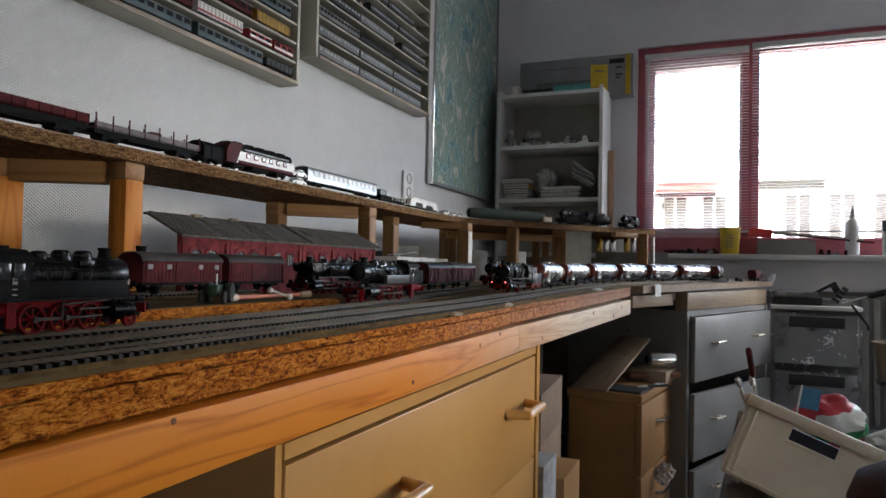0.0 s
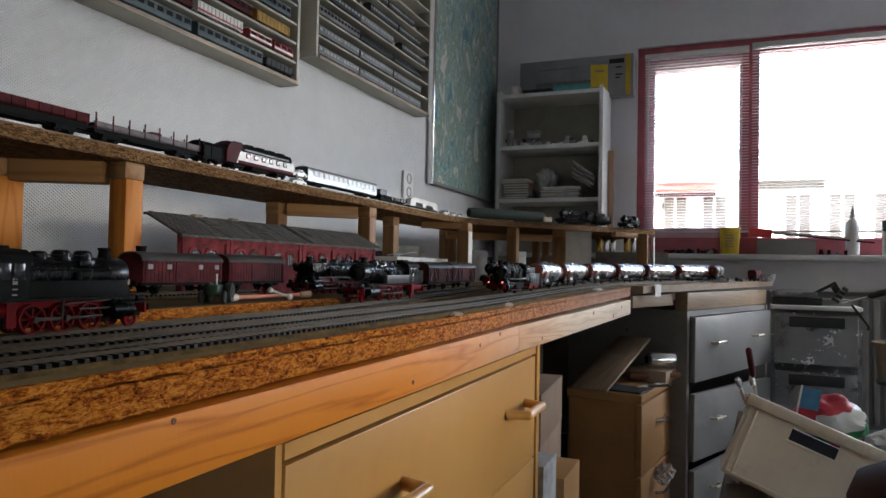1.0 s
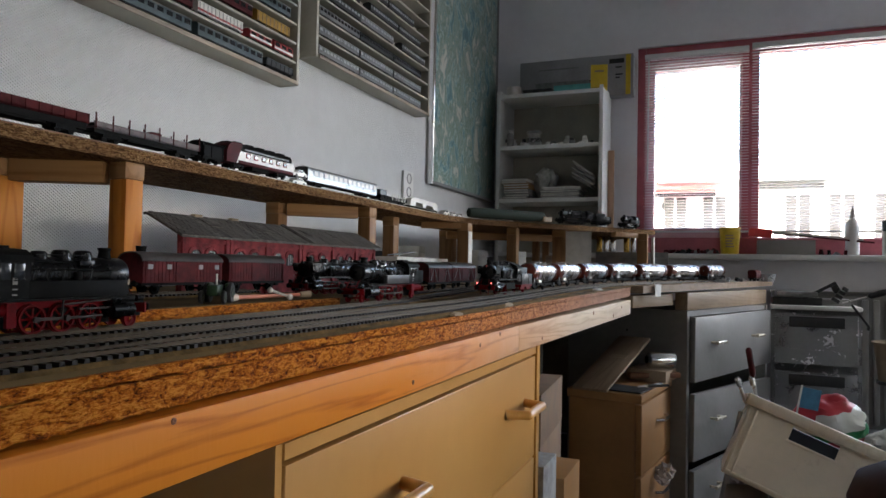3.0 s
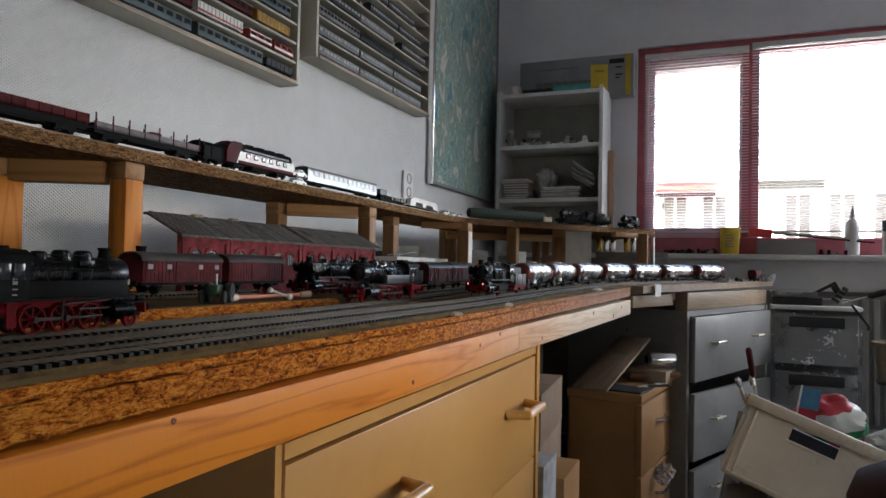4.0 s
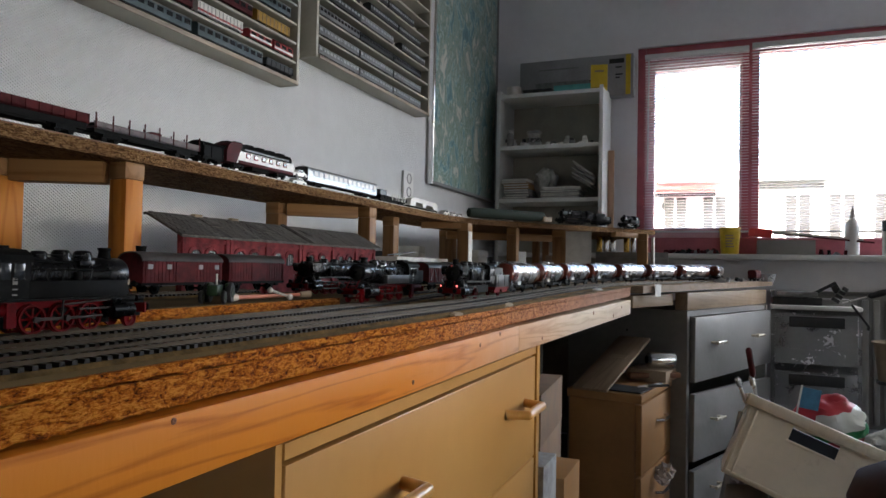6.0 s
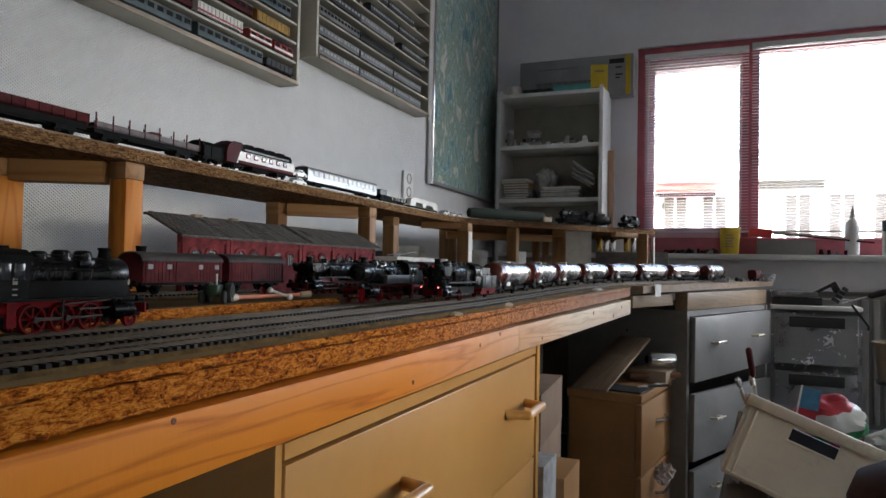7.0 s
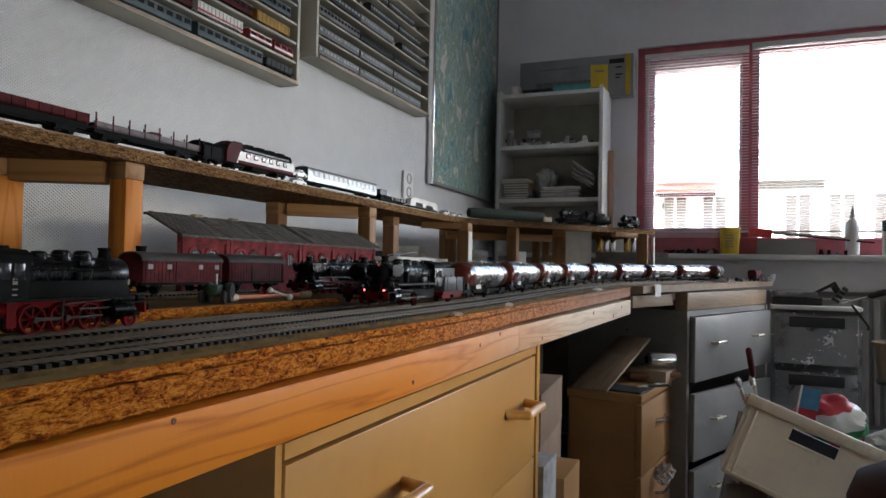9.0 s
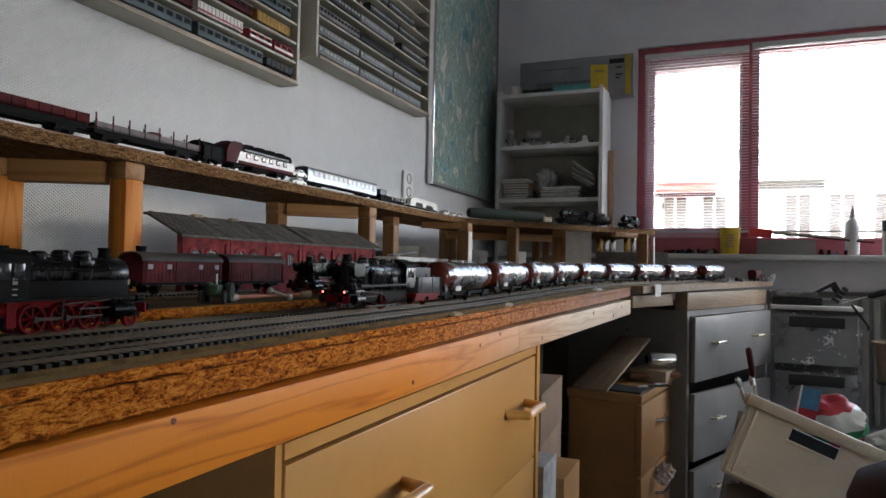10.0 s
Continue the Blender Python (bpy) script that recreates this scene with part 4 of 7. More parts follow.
def tender():
    t = thing("coal_tender", "grey panelled coal tender with red bogies", "model locomotive", group="tank wagon train")
    L = 0.086
    part("water_tank", B(-0.0165, 0.0165, -L / 2 + 0.006, L / 2, 0.0135, 0.0310, 0.0008), M_GREYP, t)
    for x in (-0.0158, 0.0152):
        part("bunker_side", B(x * 0.8, x * 0.8 + 0.0006, -L / 2 + 0.008, L / 2 - 0.030, 0.0310, 0.0415), M_GREYP, t)
    bm = bmesh.new()
    random.seed(5)
    for k in range(90):
        r = random.uniform(0.0012, 0.0026)
        bmesh.ops.create_icosphere(bm, subdivisions=1, radius=r, matrix=Matrix.Translation((random.uniform(-0.0115, 0.0115), random.uniform(-L / 2 + 0.011, L / 2 - 0.032), 0.032 + random.uniform(0, 0.0105))))
    part("coal", bm, M_SOOT, t, "black coal load", smooth=None)
    part("frame", B(-0.0155, 0.0155, -L / 2 + 0.002, L / 2, 0.0095, 0.0135), M_LRED, t)
    for s in (-1, 1):
        for y in (-L * 0.30, L * 0.13, L * 0.44):
            part("panel_rib", B(s * 0.0167 - 0.0003, s * 0.0167 + 0.0003, y - 0.0006, y + 0.0006, 0.0145, 0.0305), M_GREYP, t)
        part("ladder", B(s * 0.0172 - 0.0004, s * 0.0172 + 0.0004, L * 0.46, L * 0.49, 0.006, 0.030), M_SOOT, t)
        bm = bmesh.new()
        for y in (-0.023, 0.023):
            box(bm, s * 0.0125 - 0.001, s * 0.0125 + 0.001, y - 0.016, y + 0.016, 0.0055, 0.0095)
        part("bogie_side", bm, M_LRED, t, "red bogie frame")
    ws = [(wheelset(t, y, 0.0056, M_LRED), 0.0056) for y in (-0.033, -0.013, 0.013, 0.033)]
    buffers(t, L / 2, 1, 0.0115)
    return t, ws


def tank_engine(label, at, tank_front=-0.022, tank_mat=None):
    e = thing("tank_locomotive", label, "model locomotive", at)
    y0, y1 = -0.056, 0.026
    steam_boiler(e, y0, y1, 0.0335, 0.0105)
    for s in (-1, 1):
        st = part("side_tank", B(s * 0.0135 - 0.0035, s * 0.0135 + 0.0035, tank_front, y1 + 0.001, 0.0205, 0.0305, 0.0006), tank_mat or M_SOOT, e, "riveted side tank")
        part("running_board", B(s * 0.0125 - 0.0045, s * 0.0125 + 0.0045, y0 + 0.002, 0.058, 0.0190, 0.0203), M_SOOT, e)
        part("steps", B(s * 0.0150 - 0.0012, s * 0.0150 + 0.0012, 0.034, 0.040, 0.005, 0.0185), M_LRED, e)
        part("bunker", B(s * 0.008 - 0.0082, s * 0.008 + 0.0082, 0.0485, 0.0635, 0.0205, 0.0365, 0.0006), M_SOOT, e)
        for k in range(3):
            part("number_plate_bar", B(s * 0.0170 - 0.0002, s * 0.0170 + 0.0003, 0.0345, 0.0375, 0.0225 + 0.003 * k, (0.0233 if k < 2 else 0.0262) + 0.003 * k), M_GREYCAB, e, "small pale lettering bar")
    cab(e, y1, 0.0495, 0.0205, 0.0475, 0.0168, M_SOOT)
    bm = bmesh.new()
    for x in (-0.006, 0.006):
        box(bm, x - 0.001, x + 0.001, y0 - 0.003, 0.062, 0.0145, 0.0185)
    part("frame", bm, M_LRED, e, "red engine frame")
    # added black block that gives the dark gaps below the red frame
    part("ash_pan", B(-0.005, 0.005, y0 + 0.012, 0.058, 0.0035, 0.0145), M_SOOT, e, "black block for the dark between the wheels")
    for s in (-1, 1):
        part("frame_tank", C((s * 0.0120, 0.034, 0.0145), (s * 0.0120, 0.060, 0.0145), 0.0035, seg=14), M_LRED, e, "red air reservoir")
    front_end(e, y0 - 0.010, M_WINDARK)
    part("running_board", B(-0.0155, 0.0155, y0 - 0.008, y0 + 0.01, 0.0155, 0.0166), M_SOOT, e)
    part("buffer_beam", B(-0.0165, 0.0165, 0.063, 0.0645, 0.009, 0.0155), M_LRED, e)
    buffers(e, 0.0645, 1, 0.0125)
    drivers = [-0.024, -0.003, 0.018]
    valve_gear(e, drivers, 0.0085, y0 + 0.010)
    for y in drivers:
        wheelset(e, y, 0.0085, M_LRED)
    wheelset(e, y0 + 0.002 - 0.004, 0.0049, M_LRED)
    wheelset(e, 0.046, 0.0049, M_LRED)
    return e


def box_van(L, body, roofm, label, at, planks=True, braces=False, windows=0):
    w = thing("goods_van", label, "model railway wagon", at, group="standing goods wagons")
    hw, zb, ze, zt = 0.0160, 0.0125, 0.0345, 0.0435
    arch = [(-hw * math.cos(a), ze + (zt - ze) * math.sin(a)) for a in np.linspace(0, math.pi, 11)]
    prism_b = prism(bmesh.new(), [(-hw, zb)] + [(u, min(z, zt - 0.0007)) for u, z in arch] + [(hw, zb)], -L / 2, L / 2)
    part("body", prism_b, body, w)
    ro = [(u * 1.05, z + 0.0008) for u, z in arch]
    inner = [(u * 0.99, z - 0.0003) for u, z in reversed(arch)]
    part("roof", prism(bmesh.new(), ro + inner, -L / 2 - 0.0015, L / 2 + 0.0015), roofm, w, "rounded weathered roof")
    for s in (-1, 1):
        if planks:
            n = int(L / 0.0055)
            for k in range(n):
                y = -L / 2 + L * (k + 0.5) / n
                part("plank", B(s * hw - 0.0003, s * hw + 0.0004, y - L / n * 0.44, y + L / n * 0.44, zb + 0.001, ze), body, w)
        part("door", B(s * hw - 0.0003, s * hw + 0.0012, -L * 0.12, L * 0.12, zb + 0.0012, ze - 0.001), body, w)
        for y in ((-L * 0.45, -L * 0.28, L * 0.28, L * 0.45) if braces else (-L * 0.47, L * 0.47)):
            part("post", B(s * hw - 0.0002, s * hw + 0.0012, y - 0.0007, y + 0.0007, zb, ze), body, w)
        if braces:
            for sg in (-1, 1):
                for k0, k1 in ((0.16, 0.27), (0.44, 0.3)):
                    part("brace", C((s * (hw + 0.0006), sg * L * k0, zb + 0.001), (s * (hw + 0.0006), sg * L * k1, ze - 0.001), 0.0006, seg=5), M_ROOFG, w)
        for k in range(windows):
            y = (-L * 0.42, -L * 0.2, L * 0.2, L * 0.42)[k]
            part("window", B(s * hw - 0.0001, s * hw + 0.0010, y - 0.0035, y + 0.0035, ze - 0.0080, ze - 0.003), M_ROOFG, w, "grey sliding vent window")
    bm = bmesh.new()
    box(bm, -0.0145, 0.0145, -L / 2, L / 2, 0.0095, 0.0125)
    for y in (-L * 0.3, L * 0.3):
        for x in (-0.0118, 0.0118):
            box(bm, x - 0.001, x + 0.001, y - 0.007, y + 0.007, 0.0075, 0.0092)
            box(bm, x - 0.0016, x + 0.0016, y - 0.0025, y + 0.0025, 0.004, 0.0092)
    part("underframe", bm, M_SOOT, w)
    for y in (-L * 0.3, L * 0.3):
        wheelset(w, y, 0.0055, M_SOOT)
    buffers(w, -L / 2, -1)
    buffers(w, L / 2, 1)
    return w


def stretch(e, sx=1.0, sy=1.0, sz=1.0, keep=("wheelset", "coupling_rod", "main_rod")):
    """Brings a body to its true proportions; running gear that turns is left round."""
    done = set()
    for o in e.children_recursive:
        kind = o.name.split(".")[0]
        if kind == "wheelset":
            o.location.y *= sy
            if keep or o.data.name in done:
                continue
            done.add(o.data.name)
            o.data.transform(Matrix.Diagonal((sx, sz, sz, 1)))
            o.location.z *= sz
            continue
        if kind in keep:
            o.data.transform(Matrix.Diagonal((sx, sy, 1, 1)))
            continue
        if o.location.length > 0:
            o.location = Vector((o.location.x * sx, o.location.y * sy, o.location.z * sz))
        if o.data and o.data.name not in done:
            done.add(o.data.name)
            o.data.transform(Matrix.Diagonal((sx, sy, sz, 1)))
    return e


# the running train; the first row of each is at rest length s, moved by ADV(t)
TRAIN = []
S_FRONT = 1.107                # headlights of the engine at the start
loco, loco_wheels, loco_rods = steam_loco()
stretch(loco, 1.02, 0.88, 1.09)
TRAIN.append((loco, 0.0855, loco_wheels, loco_rods))
tend, tend_wheels = tender()
stretch(tend, 1.02, 0.88, 1.09)
TRAIN.append((tend, 0.195, tend_wheels, []))
s = 0.236
LT = 0.218
for k in range(10):
    w, ws = tank_wagon(LT, M_TANK, "silver tank wagon with brown red ends")
    TRAIN.append((w, s + LT / 2, [(o, 0.0055) for o in ws], []))
    s += LT + 0.002

e = tank_engine("black tank locomotive with red frame and wheels on the near track", pose(-0.405, 0.322, z_top(0.3) + RAIL - 0.001, 0, 0, 180), -0.048)
stretch(e, 1.05, 1.0, 1.10, ())
e = tank_engine("black tank locomotive with grey side tank and red wheels", pose(-0.432, 0.86, z_top(0.86) + RAIL, 0, 0, 3), tank_mat=M_GREYP)
stretch(e, 1.1, 1.6, 1.12, ())


# ---- outside ----
struct("ground", B(-60, 60, WY + 0.4, 120, -3.3, -3.0), mat("pale_paving", (0.42, 0.42, 0.40), 0.8, var=0.1, scale=2), "pale ground outside the window", "ground")


M_CURTAIN = mat("curtained_window_glass", (0.055, 0.055, 0.06), 0.15, var=0.2, scale=2)


def house(x0, x1, y0, z1, label):
    h = thing("apartment_house", label, "house", pose(x0, y0, -3.0))
    W = x1 - x0
    part("wall", B(0, W, 0, 6, 0, z1 + 3), M_WHITE, h)
    part("roof", prism(bmesh.new(), [(-0.4, z1 + 3), (W + 0.4, z1 + 3), (W + 0.2, z1 + 3.35), (-0.2, z1 + 3.35)], -0.4, 6.4), M_WHITE, h, "flat pale roof edge")
    n = int(W / 0.8)
    for fl in range(3):
        for k in range(n):
            x = 0.3 + k * 0.8
            z = 0.5 + fl * 2.0
            if k % 4 != 2:
                w = part("window", B(x, x + 0.45, -0.04, 0.06, z, z + 0.95), M_CURTAIN, h)
                part("window_frame", B(x - 0.06, x + 0.51, -0.07, -0.03, z - 0.08, z), M_WHITE, w)
                part("window_bar", B(x + 0.20, x + 0.25, -0.07, -0.03, z, z + 0.95), M_WHITE, w)
    return h


h1 = house(-1.5, 3.6, 16, 2.75, "low white terraced house with flat roof across the street")
house(4.2, 12.0, 17, 2.85, "white terraced house with flat roof across the street")
aw = part("awning", prism(bmesh.new(), [(0.0, 5.62), (0.0, 5.60), (-0.4, 5.53), (-0.4, 5.55)], 0.1, 1.35, axis="x"), M_CORAL, h1, "long red fabric awning")
part("rail", B(0.1, 1.35, -0.42, -0.38, 5.44, 5.5), M_SOOT, aw)
part("parapet_vent", B(2.0, 3.4, -0.1, 0.0, 5.60, 5.68), M_CURTAIN, h1, "dark roof edge vent")


# ---- venetian blinds ----
def blind(x0, x1, z0, z1, y, n):
    b = thing("venetian_blind", "open white venetian blind with thin slats before the window", "blind", pose(0, y, 0), group="window blinds")
    part("head_rail", B(x0, x1, -0.012, 0.013, z1, z1 + 0.022, 0.002), M_WHITE, b)
    part("bottom_rail", B(x0, x1, -0.011, 0.011, z0 - 0.012, z0 - 0.004, 0.002), M_WHITE, b)
    bm = bmesh.new()
    arc = [(-0.008, 0.0), (-0.004, 0.0008), (0, 0.0011), (0.004, 0.0008), (0.008, 0.0), (0.008, -0.0003), (0.004, 0.0005), (0, 0.0008), (-0.004, 0.0005), (-0.008, -0.0003)]
    prism(bm, arc, x0, x1, axis="x")
    me = mesh("slat", bm, M_BLIND)
    for k in range(n):
        z = z0 + (z1 - z0) * (k + 0.5) / n
        part("slat", me, None, b, at=pose(0, 0, z, 1.5, 0, 0))
    for x in (x0 + 0.06, x1 - 0.06):
        part("ladder_cord", C((x, -0.013, z0), (x, -0.013, z1), 0.0006, seg=6), M_WHITE, b)
    return b


bl = blind(-0.355, 0.105, ZC + 0.20, ZC + 1.02, WY - 0.006, 62)
part("tilt_wand", C((-0.335, -0.028, ZC + 0.43), (-0.335, -0.020, ZC + 1.01), 0.004, seg=8), M_WHITE, bl, "white tilt wand")
part("pull_cord", C((-0.262, -0.02, ZC + 0.32), (-0.262, -0.016, ZC + 1.01), 0.001, seg=6), M_PAPER, bl)
part("tassel", lathe(bmesh.new(), [(0.002, 0), (0.006, -0.008), (0.007, -0.025), (0.003, -0.03)], seg=10, m=Matrix.Translation((-0.262, -0.02, ZC + 0.325))), M_PAPER, bl)
blind(0.118, 0.72, ZC + 0.20, ZC + 1.03, WY - 0.006, 62)


M_SILVER_D = mat("grey_silver_coach", (0.17, 0.175, 0.18), 0.4, 0.2, var=0.15, scale=60)


# ---- wall fittings: display cases, map, socket ----
def coach(name, L, body, label, at, group="", windows=9, roofm=None, band=None, h=0.038, category="model railway wagon", winm=None):
    w = thing(name, label, category, at, group=group)
    hw, zb = 0.0150, 0.0085
    ze, zt = h - 0.006, h
    arch = [(-hw * math.cos(a), ze + (zt - ze) * math.sin(a)) for a in np.linspace(0, math.pi, 9)]
    part("body", prism(bmesh.new(), [(-hw, zb)] + [(u, z - 0.0005) for u, z in arch] + [(hw, zb)], -L / 2, L / 2), body, w)
    part("roof", prism(bmesh.new(), [(u * 1.02, z + 0.0005) for u, z in arch] + [(u * 0.97, z - 0.0009) for u, z in reversed(arch)], -L / 2 - 0.0008, L / 2 + 0.0008), roofm or M_ROOFG, w)
    for k in range(windows):
        y = -L / 2 + L * (k + 0.5) / windows
        d = L / windows * 0.32
        part("window", B(hw - 0.0002, hw + 0.0005, y - d, y + d, zb + (ze - zb) * 0.48, ze - 0.0025), winm or M_WINDARK, w, "pale coach window" if winm else "dark coach window")
    if band:
        part("stripe", B(hw - 0.0002, hw + 0.0003, -L / 2, L / 2, zb + 0.003, zb + 0.008), band, w)
    bm = bmesh.new()
    for y in (-L * 0.34, L * 0.34):
        box(bm, -0.012, 0.012, y - 0.016, y + 0.016, 0.004, 0.0085)
        for yy in (-0.010, 0.010):
            cyl(bm, (-0.009, y + yy, 0.0045), (0.009, y + yy, 0.0045), 0.0045, seg=12)
    box(bm, -0.008, 0.008, -L / 2 - 0.004, L / 2 + 0.004, 0.006, 0.0095)
    part("running_gear", bm, M_SOOT, w)
    return w


def gondola(L, body, label, at, h=0.026, stakes=0, group="", zbody=0.0125):
    w = thing("flat_wagon" if stakes else "open_wagon", label, "model railway wagon", at, group=group)
    hw = 0.0155
    bm = bmesh.new()
    box(bm, -hw, hw, -L / 2, L / 2, zbody, zbody + 0.0025)
    if not stakes:
        for x in (-hw, hw - 0.001):
            box(bm, x, x + 0.001, -L / 2, L / 2, zbody + 0.001, h)
        for y in (-L / 2, L / 2 - 0.001):
            box(bm, -hw, hw, y, y + 0.001, zbody + 0.001, h)
    else:
        for x in (-hw, hw - 0.001):
            box(bm, x, x + 0.001, -L / 2, L / 2, zbody + 0.001, zbody + 0.009)
    part("body", bm, body, w)
    n = stakes or int(L / 0.018)
    for sd in (-1, 1):
        for k in range(n + 1):
            y = -L / 2 + 0.002 + (L - 0.004) * k / n
            part("stake" if stakes else "rib", B(sd * hw - 0.0007, sd * hw + 0.0011, y - 0.0006, y + 0.0006, zbody - 0.0005, (h + 0.012) if stakes else h), M_MAROON if stakes else body, w)
    bm = bmesh.new()
    for y in (-L * 0.34, L * 0.34):
        box(bm, -0.012, 0.012, y - 0.015, y + 0.015, 0.005, 0.010)
        for yy in (-0.010, 0.010):
            cyl(bm, (-0.009, y + yy, 0.005), (0.009, y + yy, 0.005), 0.005, seg=12)
    box(bm, -0.003, 0.003, -L / 2 - 0.006, L / 2 + 0.006, 0.007, 0.010)
    box(bm, -0.011, 0.011, -L * 0.2, L * 0.2, 0.007, 0.011)
    box(bm, -0.0125, 0.0125, -L / 2 + 0.002, L / 2 - 0.002, 0.0098, zbody)
    part("running_gear", bm, M_SOOT, w)
    return w


M_LIP = mat("worn_edge_strip", (0.34, 0.27, 0.20), 0.5, var=0.3, scale=25, stretch=(1, 0.15, 1))


def display_case(name, y0, y1, z0, z1, pitch, label):
    """Shallow wall case with many thin shelves, open to the front."""
    c = thing(name, label, "wall display case", pose(WX, 0, 0))
    D, t = 0.060, 0.012
    part("side_panel", B(0, D, y0, y0 + t, z0, z1, 0.001), M_SHELFW, c)
    part("side_panel", B(0, D, y1 - t, y1, z0, z1, 0.001), M_SHELFW, c)
    part("bottom_panel", B(0, D + 0.002, y0 + t, y1 - t, z0, z0 + 0.010, 0.001), M_SHELFW, c)
    part("front_lip", B(D + 0.002, D + 0.006, y0 + t, y1 - t, z0 - 0.002, z0 + 0.008, 0.001), M_LIP, c, "worn brown front edging")
    part("back_panel", B(0, 0.004, y0 + t, y1 - t, z0 + 0.010, z1), M_SHELFW, c)
    part("top_panel", B(0, D, y0 + t, y1 - t, z1 - 0.012, z1), M_SHELFW, c)
    z = z0 + 0.010 + pitch
    while z < z1 - 0.03:
        part("shelf", B(0.004, D - 0.002, y0 + t, y1 - t, z - 0.006, z, 0.0008), M_SHELFW, c)
        z += pitch
    return c


CZ1, P1 = ZC + 0.472, 0.0505
display_case("display_case", -0.55, 1.540, CZ1, CZ1 + 0.012 + P1 * 12, P1, "cream wall display case with many narrow shelves of model trains")
CZ2, P2 = ZC + 0.574, 0.0560
display_case("display_case", 1.618, 2.412, CZ2, CZ2 + 0.012 + P2 * 11, P2, "cream wall display case filled with grey model coaches")


def shelf_pose(y, level, cz, pitch):
    return pose(WX + 0.038, y + (0.035 if cz == CZ1 else 0.03), cz + 0.010 + pitch * level)


M_OCHRE = mat("ochre_van_paint", (0.42, 0.23, 0.025), 0.5, var=0.2, scale=60)
M_REDV = mat("dark_red_model_paint", (0.30, 0.014, 0.018), 0.45, var=0.15, scale=60)
G = "model trains in the wall display case"
row = [(0, 1.43, 0.115, "g"), (0, 1.245, 0.225, "b"), (0, 1.0, 0.225, "b"), (0, 0.78, 0.2, "b"),
       (1, 1.445, 0.08, "r"), (1, 1.35, 0.085, "rw"), (1, 1.205, 0.15, "w"), (1, 1.04, 0.15, "m"), (1, 0.86, 0.18, "m"),
       (2, 1.40, 0.135, "y"), (2, 1.22, 0.19, "m"), (2, 1.0, 0.2, "b"), (3, 1.38, 0.18, "b"), (3, 1.15, 0.22, "g2"), (4, 1.36, 0.2, "b"), (4, 1.1, 0.22, "m"),
       (5, 1.34, 0.22, "b"), (5, 1.08, 0.22, "m")]
for lv, y, L, kind in row:
    at = shelf_pose(y, lv, CZ1, P1)
    if kind == "g":
        gondola(L, M_GREYP, "grey open goods wagon on a display shelf", at, group=G, h=0.03)
    elif kind in ("b", "g2"):
        coach("coach", L, M_BLUEG, "blue grey passenger coach on a display shelf", at, G, 9)
    elif kind == "r":
        coach("railcar", L, M_REDV, "small red and white locomotive on a display shelf", at, G, 3, M_MAROON, M_CREAM, h=0.036)
    elif kind == "rw":
        coach("railcar", L, M_REDV, "small red and white locomotive on a display shelf", at, G, 3, M_CREAM, M_CREAM, h=0.032)
    elif kind == "w":
        v = coach("refrigerator_van", L, M_CREAM, "white van with red stripes on a display shelf", at, G, 0, M_CREAM, M_REDV, h=0.036)
        for k in range(12):
            part("rib", B(0.0150, 0.0158, -L * 0.46 + L * 0.083 * k - 0.0006, -L * 0.46 + L * 0.083 * k + 0.0006, 0.009, 0.030), M_ROOFG, v)
    elif kind == "y":
        v = coach("goods_van", L, M_OCHRE, "ochre yellow goods van on a display shelf", at, G, 0, M_OCHRE, h=0.036)
        for k in range(9):
            part("rib", B(0.0150, 0.0160, -L * 0.46 + L * 0.115 * k - 0.0008, -L * 0.46 + L * 0.115 * k + 0.0008, 0.009, 0.030), M_CARD, v)
    else:
        coach("coach", L, M_MAROON, "maroon passenger coach on a display shelf", at, G, 8)
random.seed(3)
for lv in range(10):
    y = 1.61
    while y < 2.3:
        L = 0.236 if lv < 3 else random.choice((0.19, 0.21, 0.236))
        if y + L > 2.358:
            break
        light = lv < 2 or random.random() < 0.3
        coach("coach", L - 0.008, M_SILVER_D if light else M_GREYP, "silver grey passenger coach on a display shelf" if light else "dark grey passenger coach on a display shelf", shelf_pose(y + L / 2, lv, CZ2, P2), G, 12, M_ROOFG if light else M_SOOT, winm=M_SILVER if lv != 2 else None, h=0.035)
        y += L + (0.0 if lv < 3 else random.choice((0.0, 0.06)))


